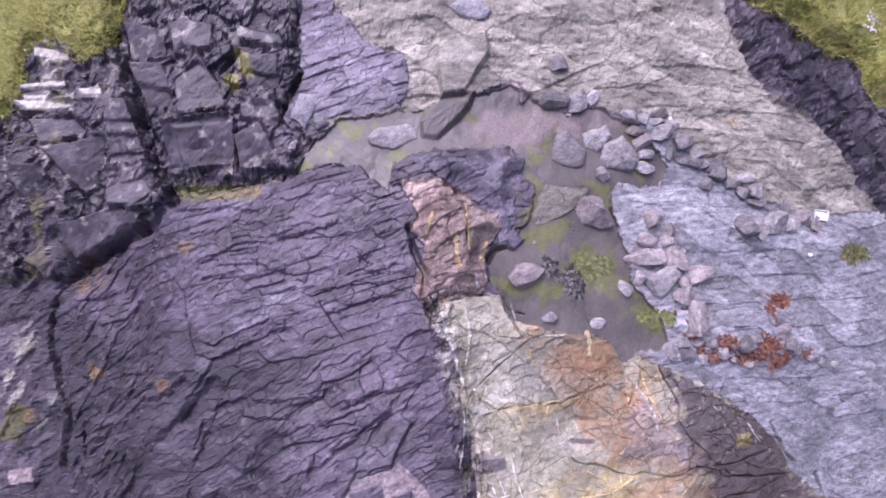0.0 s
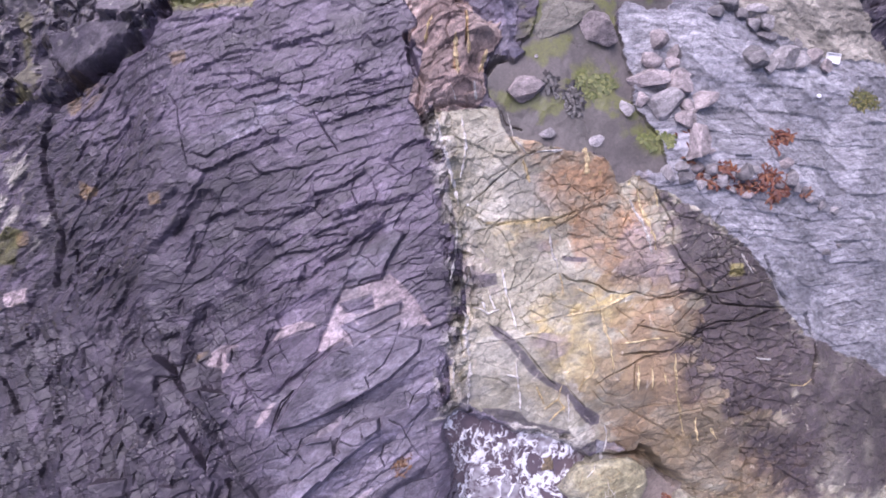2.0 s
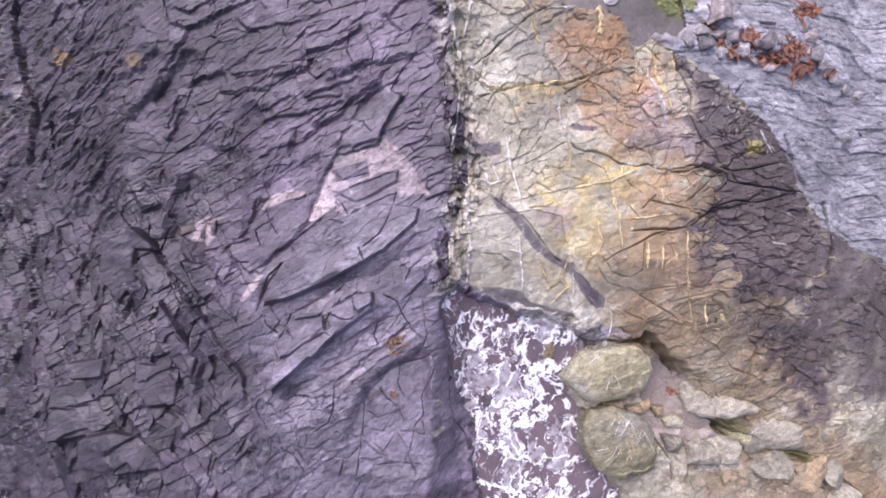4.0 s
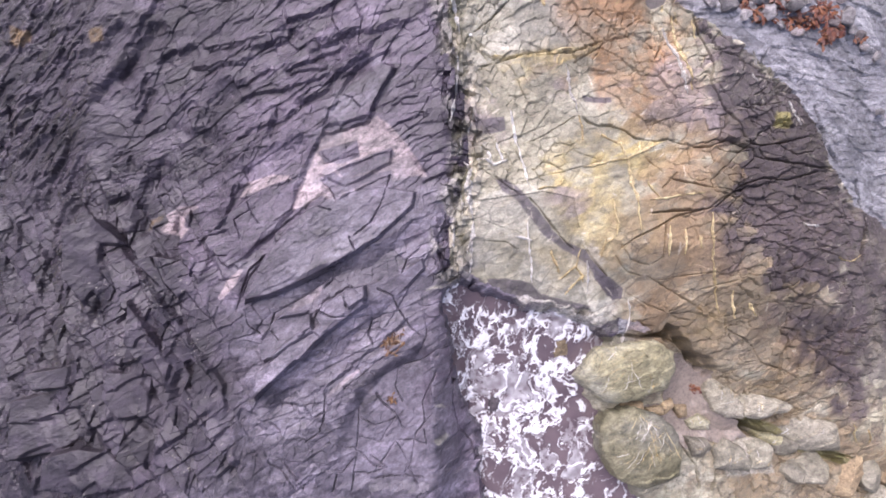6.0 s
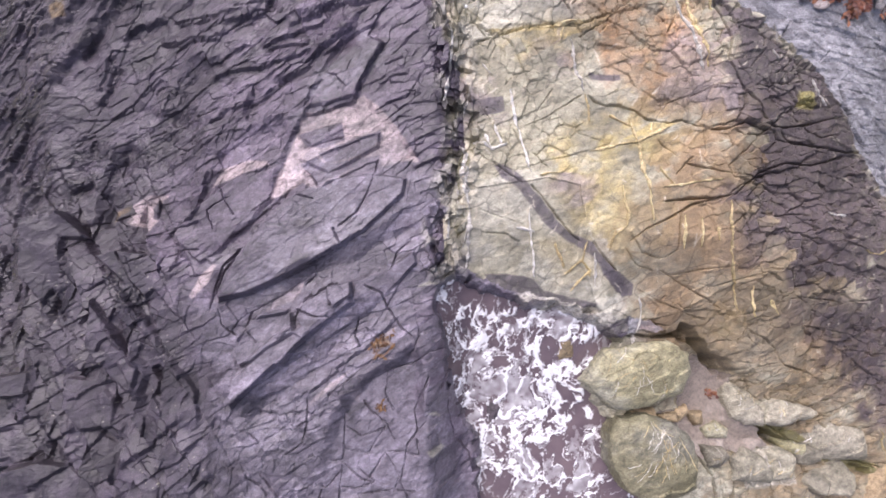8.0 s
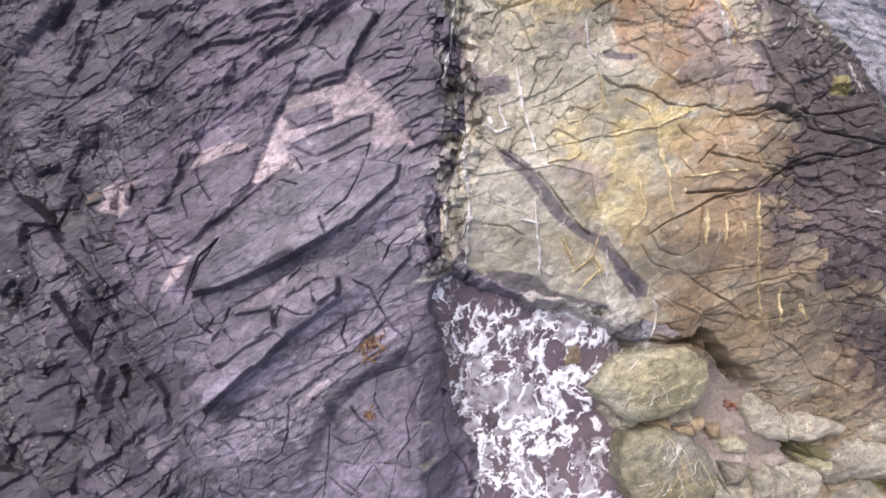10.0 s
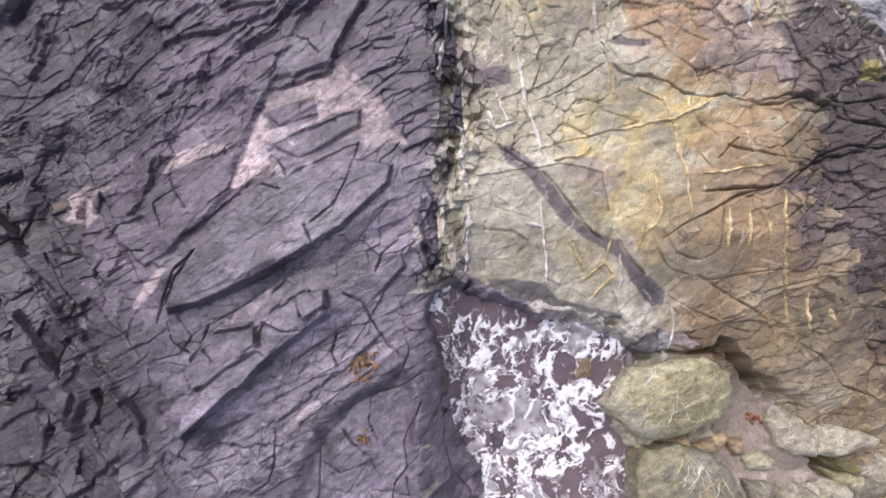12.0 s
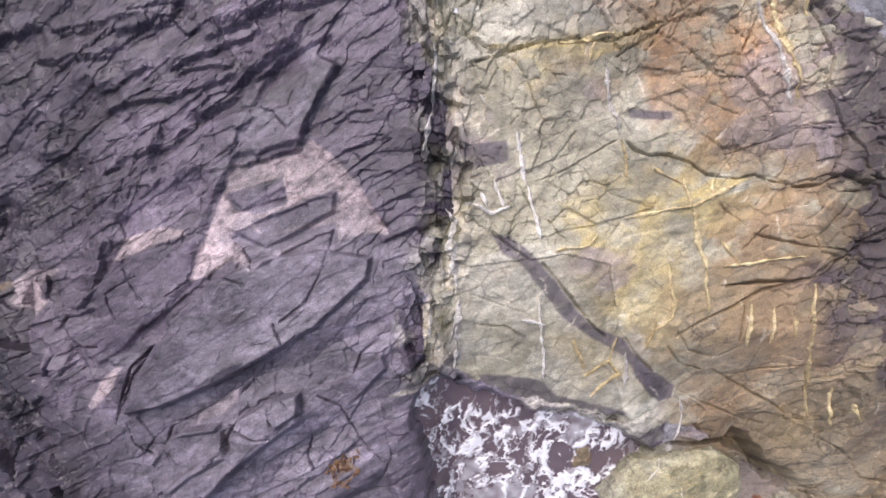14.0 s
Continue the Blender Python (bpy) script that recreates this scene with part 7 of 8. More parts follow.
vein([(1.91, -1.98), (1.97, -2.38), (2.05, -2.63), (2.17, -2.95), (2.32, -3.39), (2.45, -3.79)], 0.062, 'white')
vein([(4.57, -2.58), (4.70, -3.02), (4.82, -3.27), (4.95, -3.64), (5.07, -3.95), (5.14, -4.40), (5.21, -4.72)], 0.075, 'gold')
vein([(4.11, -2.48), (4.55, -2.72)], 0.044, 'gold')
vein([(5.47, -2.65), (5.12, -2.84), (4.74, -3.08), (4.29, -3.16), (3.71, -3.28)], 0.075, 'gold')
vein([(5.08, -2.62), (5.06, -2.90)], 0.050, 'gold')
vein([(4.47, -3.99), (4.56, -4.37), (4.65, -4.62), (4.60, -4.88), (4.28, -5.17)], 0.062, 'gold')
vein([(0.88, -3.24), (1.02, -3.45), (0.93, -3.71), (1.00, -4.15), (1.09, -4.59), (1.12, -5.10), (1.10, -5.48), (1.09, -5.89)], 0.125, 'white')
vein([(0.81, -3.98), (0.87, -4.51)], 0.050, 'white')
vein([(1.05, -1.96), (0.99, -2.31), (0.92, -2.60)], 0.050, 'white')
vein([(0.69, -4.63), (0.67, -5.29)], 0.050, 'white')
vein([(0.98, -5.43), (1.11, -4.95)], 0.050, 'white')
vein([(2.42, -4.63), (2.51, -5.04), (2.59, -5.54), (2.64, -6.07)], 0.050, 'white')
vein([(1.60, -2.77), (1.76, -3.13)], 0.062, 'white')
vein([(1.17, -3.11), (1.57, -3.28), (1.90, -3.15)], 0.050, 'white')
vein([(1.39, -2.96), (1.56, -3.23)], 0.050, 'white')
vein([(2.16, -4.98), (2.55, -5.05)], 0.050, 'white')
vein([(3.06, -5.26), (3.27, -5.79)], 0.050, 'gold')
vein([(3.63, -5.62), (3.93, -5.86), (3.63, -6.13), (3.48, -6.30)], 0.050, 'gold')
vein([(3.94, -5.45), (4.04, -6.19)], 0.050, 'white')
vein([(3.34, -5.97), (3.70, -5.62)], 0.050, 'gold')
vein([(3.78, -5.23), (3.70, -5.62), (3.90, -5.99)], 0.050, 'gold')
vein([(5.20, -6.37), (5.30, -6.71), (5.25, -7.12), (5.21, -7.43)], 0.062, 'white')
vein([(5.69, 0.36), (5.84, -0.15), (6.00, -0.58), (6.16, -1.01), (6.28, -1.36)], 0.100, 'gold')
vein([(6.94, -4.22), (7.01, -4.80), (7.08, -5.31), (7.35, -5.80), (7.61, -6.62)], 0.062, 'gold')
vein([(6.29, -4.64), (6.38, -5.25)], 0.050, 'gold')
vein([(5.86, -4.61), (5.95, -5.27)], 0.050, 'gold')
vein([(6.67, -4.80), (6.71, -5.10)], 0.050, 'gold')
vein([(7.84, -6.04), (8.00, -6.75)], 0.050, 'gold')
vein([(8.32, -6.35), (8.50, -6.65)], 0.062, 'gold')
vein([(6.21, 0.32), (6.36, -0.07)], 0.050, 'gold')
vein([(9.11, -1.25), (9.47, -1.79)], 0.050, 'white')
vein([(7.94, -0.16), (8.13, -0.43)], 0.044, 'white')
vein([(7.98, -0.68), (8.13, -0.89)], 0.044, 'white')
vein([(5.38, -4.01), (6.07, -3.89), (6.73, -3.78)], 0.044, 'gold')
vein([(5.28, -3.60), (5.62, -3.95)], 0.050, 'gold')
vein([(0.68, -6.42), (1.11, -6.51), (1.53, -6.69)], 0.062, 'white')
vein([(2.64, -3.88), (3.15, -3.71), (3.27, -3.54)], 0.037, 'gold')
vein([(4.27, -5.40), (4.34, -4.95)], 0.037, 'gold')
vein([(3.03, -0.68), (2.98, -0.93)], 0.050, 'gold')
vein([(2.46, -0.72), (3.09, -0.60), (3.47, -0.56)], 0.062, 'gold')
vein([(1.34, -1.45), (1.48, -1.70)], 0.037, 'white')
vein([(10.94, -5.01), (11.60, -5.08), (12.16, -4.79)], 0.050, 'gold')
vein([(9.63, -4.24), (10.21, -4.27)], 0.075, 'white')


# ---- boulders ----
def stone(name, tones):
    return rock(name, tones, 7, 0.75, 0.6, 20, 1.5, (), 0.0, own=0.2, hair=2.4, mottle=1.0)


STONE = {
    "grey": (stone("grey_stone", ((0.36, (0.18, 0.168, 0.165)), (0.62, (0.32, 0.30, 0.295)))), "grey rounded boulder lying on the gully floor"),
    "pinkgrey": (stone("pinkish_stone", ((0.36, (0.19, 0.162, 0.155)), (0.62, (0.31, 0.27, 0.26)))), "pinkish grey boulder lying on the gully floor"),
    "olive": (stone("olive_stone", ((0.36, (0.225, 0.207, 0.118)), (0.46, (0.32, 0.298, 0.185)), (0.56, (0.30, 0.29, 0.222)), (0.66, (0.40, 0.38, 0.30)))), "large olive-yellow boulder beside the water channel"),
    "tan": (stone("tan_stone", ((0.3, (0.19, 0.175, 0.125)), (0.6, (0.31, 0.285, 0.22)))), "tan weathered boulder wedged against the outcrop"),
    "pale": (stone("pale_stone", ((0.3, (0.23, 0.215, 0.155)), (0.6, (0.345, 0.32, 0.25)))), "pale cream boulder beside a sandy rock pool"),
    "gold": (stone("rusty_stone", ((0.3, (0.19, 0.135, 0.075)), (0.6, (0.32, 0.25, 0.15)))), "rust-yellow stone lying at the edge of wet sand"),
    "wet": (stone("wet_stone", ((0.3, (0.05, 0.042, 0.05)), (0.6, (0.10, 0.085, 0.095)))), "dark wet rock at the edge of the foam"),
    "mossy": (stone("mossy_stone", ((0.3, (0.085, 0.082, 0.062)), (0.6, (0.15, 0.142, 0.115)))), "low grey-green rock half buried in wet sand"),
    "slab": (stone("slab_stone", ((0.3, (0.20, 0.19, 0.20)), (0.6, (0.28, 0.27, 0.285)))), "smooth pale grey fallen slab against the cliff foot"),
}


def boulder(x, y, w, d, turn, kind):
    """A broken, weathered stone: a ball cut by random planes, roughened, partly sunk."""
    bm = bmesh.new()
    bmesh.ops.create_icosphere(bm, subdivisions=4 if w > 0.9 else 3, radius=1.0)
    cuts = []
    for i in range(9):
        v = Vector((dice.gauss(0, 1), dice.gauss(0, 1), dice.gauss(0, 0.7)))
        cuts.append((v.normalized(), dice.uniform(0.45, 0.80)))
    off = Vector((dice.uniform(0, 99), dice.uniform(0, 99), dice.uniform(0, 99)))
    for v in bm.verts:
        p = v.co.copy()
        for nrm, dist in cuts:
            over = p.dot(nrm) - dist
            if over > 0:
                p -= nrm * over * 0.97
        p *= 1.0 + 0.06 * noise.noise(p * 2.0 + off) + 0.045 * noise.noise(p * 6 + off)
        v.co = p
    ex = max(v.co.x for v in bm.verts) - min(v.co.x for v in bm.verts)
    ey = max(v.co.y for v in bm.verts) - min(v.co.y for v in bm.verts)
    high = min(w, d) * 0.46
    for v in bm.verts:
        v.co = Vector((v.co.x * w * 1.12 / ex, v.co.y * d * 1.12 / ey, v.co.z * high))
    me = bpy.data.meshes.new("boulder")
    bm.to_mesh(me)
    bm.free()
    me.materials.append(STONE[kind][0])
    a = np.linspace(0, 2 * math.pi, 8, endpoint=False)
    z = float(np.mean(ground_at(x + 0.3 * w * np.cos(a), y + 0.3 * d * np.sin(a))))
    ob = new("boulder", me)
    ob.matrix_world = pose(x, y, z + high * 0.3, dice.uniform(-8, 8), dice.uniform(-8, 8), -turn)
    tagged(ob, STONE[kind][1], "boulder", "loose boulders")


def lump(points, high, kind, shoulder=0.35, seat=None):
    """A large stone with an outline of its own: steep shoulders, an uneven top, sunk into the ground."""
    p = np.array(points, float)
    k = dice.randrange(200)
    step_by = 0.03 if np.ptp(p[:, 0]) < 1.5 else 0.04
    x, y = np.meshgrid(np.arange(p[:, 0].min() - 0.15, p[:, 0].max() + 0.15, step_by), np.arange(p[:, 1].min() - 0.15, p[:, 1].max() + 0.15, step_by))
    qx, qy = x + 0.16 * cloud2(x * 2.5 + k, y * 2.5, 3), y + 0.16 * cloud2(x * 2.5, y * 2.5 + k, 4)
    ring = list(points) + [points[0]]
    odd = np.zeros(x.shape, bool)
    for (ax, ay), (bx, by) in zip(ring[:-1], ring[1:]):
        if ay != by:
            odd ^= ((qy >= ay) != (qy >= by)) & (qx < (bx - ax) * (qy - ay) / (by - ay) + ax)
    d = along(ring, qx, qy)[0] * np.where(odd, 1, -1)
    u, v = turned(x, y, 25)
    num, du, dv, gap = cells(u / 0.7 + k, v / 0.4, 1)
    face = 0.09 * (picked(num, 3) - 0.5) + 0.04 * dv + 0.10 * cloud2(x * 1.5 + k, y * 1.5, 2) + 0.03 * cloud2(x * 7, y * 7 + k, 4, 2) - 0.03 * ease(0.04, 0.01, gap)
    cx, cy = p.mean(0)
    foot = float(np.median(ground_at(p[:, 0], p[:, 1]))) if seat is None else float(level(cx, cy)) + seat
    rise = np.clip((d + 0.03) / (shoulder + 0.45 * float(d.max())), 0, 1)
    top = foot + high * np.sqrt(1 - (1 - rise) ** 2) + 0.8 * face * ease(0, 0.3, d) + 0.10 * (y - cy)
    z = np.where(d > -0.02, top, np.minimum(ground_at(x, y), foot) - 0.25)
    keep = (d > -0.07)[:-1, :-1].ravel()
    ids = np.arange(x.size).reshape(x.shape)
    f = np.stack([ids[:-1, :-1], ids[:-1, 1:], ids[1:, 1:], ids[1:, :-1]], -1).reshape(-1, 4)[keep]
    used, back_to = np.unique(f, return_inverse=True)
    co = np.stack([x.ravel()[used], y.ravel()[used], z.ravel()[used]], 1)
    me = bpy.data.meshes.new("boulder")
    me.from_pydata(co.tolist(), [], back_to.reshape(-1, 4).tolist())
    me.materials.append(STONE[kind][0])
    return tagged(new("boulder", me), STONE[kind][1], "boulder", "large boulders")


def seam(ob, points, wide, vein=GOLD_QUARTZ):
    """A thin quartz seam that lies on a boulder's own surface."""
    me = ob.data
    tree = BVHTree.FromPolygons([v.co for v in me.vertices], [p.vertices for p in me.polygons])
    p = np.array(points, float)
    t = np.linspace(0, len(p) - 1, 26)
    x, y = np.interp(t, np.arange(len(p)), p[:, 0]), np.interp(t, np.arange(len(p)), p[:, 1])
    x, y = x + 0.05 * cloud2(t * 3 + p[0, 0], t * 0, 2, 3), y + 0.05 * cloud2(t * 3, t * 0 + p[0, 1], 4, 3)
    dx, dy = np.gradient(x), np.gradient(y)
    l = np.hypot(dx, dy) + 1e-9
    half = 0.5 * wide * (0.4 + noise2(t * 4 + p[0, 0], t * 0, 5)) * np.minimum(1, np.minimum(t, t[-1] - t) * 2 + 0.2)
    verts, faces = [], []
    for i in range(len(t)):
        for side, lift in ((-1, -0.02), (0, 0.012), (1, -0.02)):
            a, b = x[i] - dy[i] / l[i] * half[i] * side, y[i] + dx[i] / l[i] * half[i] * side
            spot = tree.ray_cast(Vector((a, b, 9)), Vector((0, 0, -1)))[0]
            verts.append((a, b, (spot.z if spot else float(ground_at(a, b))) + lift))
        if i:
            k = 3 * i
            faces += [(k - 3, k - 2, k + 1, k), (k - 2, k - 1, k + 2, k + 1)]
    line = bpy.data.meshes.new("quartz_seam")
    line.from_pydata(verts, [], faces)
    line.materials.append(vein)
    new("quartz_seam", line).parent = ob


olive_boulder = lump([(4.03, -8.37), (4.31, -7.86), (4.59, -7.59), (5.35, -7.41), (6.06, -7.34), (6.55, -7.64), (6.59, -8.12), (6.34, -8.61), (5.80, -8.88), (4.95, -9.03), (4.54, -8.86), (4.24, -8.59)], 0.45, 'olive', 0.35, 0.1)
second_olive_boulder = lump([(4.74, -9.62), (4.95, -9.24), (5.57, -9.12), (6.18, -9.30), (6.62, -9.61), (6.87, -10.13), (6.86, -10.80), (5.96, -11.25), (5.20, -10.98), (4.76, -10.21)], 0.45, 'olive', 0.35, 0.1)
veined = []
veined.append(lump([(7.80, -8.32), (8.44, -8.57), (8.75, -9.03), (8.73, -9.38), (8.35, -9.39), (7.91, -9.18), (7.76, -8.73)], 0.35, 'tan', 0.2))
veined.append(lump([(8.55, -8.65), (9.13, -8.72), (10.20, -9.02), (10.01, -9.22), (9.21, -9.43), (8.82, -9.37), (8.78, -9.03)], 0.42, 'tan', 0.2))
veined.append(lump([(8.87, -9.49), (10.09, -9.28), (10.94, -9.38), (11.89, -9.57), (12.03, -10.33), (11.10, -10.36), (10.55, -10.29), (10.19, -9.98), (9.34, -9.84)], 0.38, 'tan', 0.2))
veined.append(lump([(8.01, -10.26), (8.29, -9.97), (8.83, -10.19), (9.08, -10.55), (8.98, -10.84), (8.07, -10.79)], 0.4, 'pale', 0.2))
veined.append(lump([(7.24, -9.99), (7.79, -9.98), (7.94, -10.21), (7.72, -10.44), (7.41, -10.45)], 0.3, 'tan', 0.2))
veined.append(lump([(9.34, -9.84), (9.71, -9.79), (10.19, -9.98), (10.15, -10.22), (9.61, -10.14)], 0.3, 'olive', 0.2))
veined.append(lump([(8.94, -10.01), (9.36, -9.96), (9.86, -10.27), (9.78, -10.75), (9.20, -10.85)], 0.35, 'pale', 0.2))
veined.append(lump([(7.27, -9.54), (7.63, -9.36), (7.93, -9.52), (7.89, -9.75), (7.40, -9.76)], 0.22, 'olive', 0.2))

lump([(5.34, -9.02), (5.93, -9.02), (5.98, -9.30), (5.40, -9.35)], 0.3, 'gold', 0.12)
lump([(6.07, -9.15), (6.52, -9.11), (6.55, -9.36), (6.13, -9.34)], 0.22, 'gold', 0.12)
lump([(6.55, -9.03), (6.82, -8.93), (6.91, -9.12), (6.64, -9.35), (6.52, -9.25)], 0.22, 'gold', 0.12)
lump([(6.94, -9.12), (7.31, -9.11), (7.33, -9.44), (7.12, -9.47), (6.97, -9.31)], 0.25, 'gold', 0.12)
for rock_piece, count in [(olive_boulder, 14), (second_olive_boulder, 22)] + [(v, 5) for v in veined]:
    xs, ys = [v.co.x for v in rock_piece.data.vertices], [v.co.y for v in rock_piece.data.vertices]
    mx, my, wx, wy = (max(xs) + min(xs)) / 2, (max(ys) + min(ys)) / 2, max(xs) - min(xs), max(ys) - min(ys)
    for i in range(count):
        sx, sy = mx + wx * dice.uniform(-0.28, 0.28), my + wy * dice.uniform(-0.28, 0.28)
        lean, long = radians(dice.choice((75, 110, 60, 20)) + dice.uniform(-15, 15)), min(wx, wy) * dice.uniform(0.06, 0.17)
        seam(rock_piece, [(sx - long * math.cos(lean), sy - long * math.sin(lean)), (sx, sy), (sx + long * math.cos(lean + 0.2), sy + long * math.sin(lean + 0.2))], dice.uniform(0.02, 0.05), dice.choice((QUARTZ, GOLD_QUARTZ)))
lump([(12.27, -11.74), (12.4, -11.13), (12.71, -10.58), (13.21, -10.66), (13.21, -11.16), (12.77, -11.89)], 0.3, 'gold')
lump([(3.31, -7.38), (3.71, -7.25), (3.96, -7.4), (3.83, -7.82), (3.51, -7.89)], 0.3, 'gold')
lump([(0.17, 11.04), (0.53, 11.36), (1.05, 11.36), (1.46, 10.87), (1.22, 10.62), (0.46, 10.73)], 0.18, 'slab')
lump([(-4.61, 7.69), (-4.34, 8.45), (-3.8, 8.47), (-3.79, 8.18), (-4.18, 7.37)], 0.18, 'slab')
lump([(-3.95, 7.59), (-3.6, 7.67), (-3.42, 7.5), (-3.77, 7.32)], 0.2, 'slab')
lump([(3.23, 6.39), (3.43, 7.21), (3.72, 7.34), (4.23, 6.67), (4.16, 6.2), (3.63, 6.18)], 0.2, 'grey', 0.2)
lump([(4.25, 7.25), (4.98, 7.54), (5.09, 7.19), (4.59, 6.69), (4.29, 6.79)], 0.16, 'grey', 0.2)
lump([(4.84, 6.94), (5.45, 7.21), (5.91, 6.53), (5.71, 6.17), (4.93, 6.18), (4.76, 6.46)], 0.24, 'grey', 0.2)
lump([(-2.26, 7.01), (-1.92, 7.34), (-0.91, 7.49), (-0.74, 7.06), (-1.41, 6.69), (-2.17, 6.83)], 0.16, 'grey', 0.2)
lump([(2.08, 4.77), (2.40, 5.27), (3.05, 5.64), (3.80, 5.52), (4.30, 5.48), (4.13, 5.13), (3.30, 4.59), (2.81, 4.40), (2.24, 4.53)], 0.1, 'mossy', 0.6)
seam(second_olive_boulder, [(5.84, -9.50), (5.99, -9.97), (6.17, -10.48)], 0.05)
seam(second_olive_boulder, [(6.29, -9.60), (6.57, -10.07), (6.84, -10.46)], 0.06)
seam(second_olive_boulder, [(5.56, -9.37), (5.41, -9.66)], 0.04)
seam(second_olive_boulder, [(5.66, -9.27), (5.91, -9.50), (6.19, -9.60)], 0.04)
seam(olive_boulder, [(4.85, -7.74), (5.34, -7.90), (5.74, -7.70)], 0.03)
seam(olive_boulder, [(4.54, -8.34), (5.06, -8.07), (5.65, -7.88)], 0.03)
boulder(4.47, 4.78, 1.02, 0.93, 0, 'pinkgrey')
boulder(5.89, 7.46, 0.53, 0.49, 0, 'pinkgrey')
boulder(6.06, 7.11, 0.58, 0.49, 0, 'pinkgrey')
boulder(6.20, 4.58, 0.52, 0.52, 0, 'pinkgrey')
boulder(5.99, 4.09, 0.57, 0.40, 20.0, 'pinkgrey')
boulder(6.72, 4.31, 0.46, 0.40, 0, 'pinkgrey')
boulder(6.63, 4.02, 0.40, 0.29, 0, 'pinkgrey')
boulder(3.54, 9.37, 0.58, 0.52, 0, 'grey')
boulder(3.39, 8.21, 0.83, 0.52, 0, 'grey')
boulder(4.10, 8.25, 0.58, 0.72, 20.0, 'grey')
boulder(4.53, 8.32, 0.41, 0.52, 20.0, 'grey')
boulder(2.41, 8.32, 0.23, 0.34, 0, 'grey')
boulder(3.83, 7.94, 0.23, 0.17, 0, 'grey')
boulder(5.70, 7.83, 0.53, 0.53, 0, 'grey')
boulder(6.12, 7.77, 0.35, 0.41, 0, 'grey')
boulder(6.53, 7.72, 0.59, 0.24, -10.0, 'grey')
boulder(6.68, 8.04, 0.53, 0.33, -10.0, 'grey')
boulder(6.71, 7.37, 0.76, 0.49, -30.0, 'grey')
boulder(7.08, 7.65, 0.41, 0.30, 0, 'grey')
boulder(6.25, 6.76, 0.52, 0.33, 0, 'grey')
boulder(6.15, 6.34, 0.58, 0.41, 0, 'grey')
boulder(7.07, 6.92, 0.29, 0.61, 20.0, 'grey')
boulder(7.41, 7.11, 0.53, 0.53, -40.0, 'grey')
boulder(7.41, 6.63, 0.47, 0.30, 30.0, 'grey')
boulder(7.77, 6.62, 0.59, 0.41, 0, 'grey')
boulder(7.91, 6.84, 0.48, 0.30, 0, 'grey')
boulder(8.09, 6.53, 0.36, 0.36, 0, 'grey')
boulder(8.57, 6.61, 0.66, 0.40, -25.0, 'grey')
boulder(8.64, 6.25, 0.60, 0.54, -30.0, 'grey')
boulder(8.23, 5.97, 0.53, 0.48, 0, 'grey')
boulder(8.98, 5.99, 0.42, 0.30, 0, 'grey')
boulder(9.48, 5.81, 0.36, 0.42, 0, 'grey')
boulder(9.49, 6.18, 0.67, 0.30, 0, 'grey')
boulder(9.88, 5.85, 0.43, 0.49, 0, 'grey')
boulder(10.04, 5.50, 0.61, 0.30, 0, 'grey')
boulder(4.74, 5.94, 0.40, 0.40, 0, 'grey')
boulder(3.80, 7.82, 0.16, 0.14, 0, 'grey')
boulder(11.09, 5.48, 0.25, 0.43, 0, 'grey')
boulder(10.51, 4.87, 0.92, 0.67, -10.0, 'grey')
boulder(9.43, 4.57, 0.66, 0.66, 0, 'grey')
boulder(9.97, 4.52, 0.48, 0.54, 0, 'grey')
boulder(11.20, 4.93, 0.56, 0.56, 0, 'grey')
boulder(2.67, 3.89, 0.11, 0.11, 0, 'grey')
boulder(11.77, 5.15, 0.50, 0.48, 0, 'pinkgrey')
boulder(12.21, 4.93, 0.38, 0.44, 0, 'pinkgrey')
boulder(13.17, 8.43, 0.13, 0.13, 0, 'pinkgrey')
boulder(6.03, 3.58, 1.08, 0.63, 0.0, 'pinkgrey')
boulder(6.89, 3.41, 0.69, 0.69, 0, 'pinkgrey')
boulder(5.78, 2.96, 0.34, 0.45, 0, 'pinkgrey')
boulder(7.08, 2.77, 0.40, 0.51, 0, 'pinkgrey')
boulder(7.62, 3.15, 0.92, 0.52, -25.0, 'pinkgrey')
boulder(7.04, 2.36, 0.62, 0.51, 0, 'pinkgrey')
boulder(7.44, 2.84, 0.29, 0.23, 0, 'pinkgrey')
boulder(7.03, 3.70, 0.46, 0.29, 0, 'pinkgrey')
boulder(7.41, 1.69, 0.67, 0.98, 0, 'pinkgrey')
boulder(5.37, 2.64, 0.40, 0.49, 0, 'grey')
boulder(6.44, 2.75, 0.90, 0.68, -35.0, 'grey')
boulder(3.07, 1.78, 0.44, 0.28, 0, 'grey')
boulder(4.46, 1.61, 0.39, 0.28, 0, 'grey')
boulder(6.56, 0.81, 0.39, 0.50, 0, 'grey')
boulder(7.03, 1.03, 0.39, 0.28, 0, 'grey')
boulder(7.07, 0.76, 0.44, 0.33, 0, 'grey')
boulder(7.96, 1.09, 0.39, 0.33, 0, 'grey')
boulder(8.30, 0.82, 0.39, 0.39, 0, 'grey')
boulder(8.98, 1.05, 0.45, 0.50, 0, 'grey')
boulder(10.72, 1.20, 0.41, 0.52, 0, 'grey')
boulder(12.24, 0.60, 0.24, 0.30, 0, 'grey')
boulder(12.73, 0.49, 0.25, 0.25, 0, 'grey')
boulder(8.61, 0.99, 0.28, 0.25, 0, 'grey')
boulder(7.65, 0.60, 0.28, 0.33, 0, 'grey')
boulder(9.38, 1.22, 0.25, 0.23, 0, 'grey')
boulder(11.05, 0.96, 0.26, 0.35, 0, 'grey')
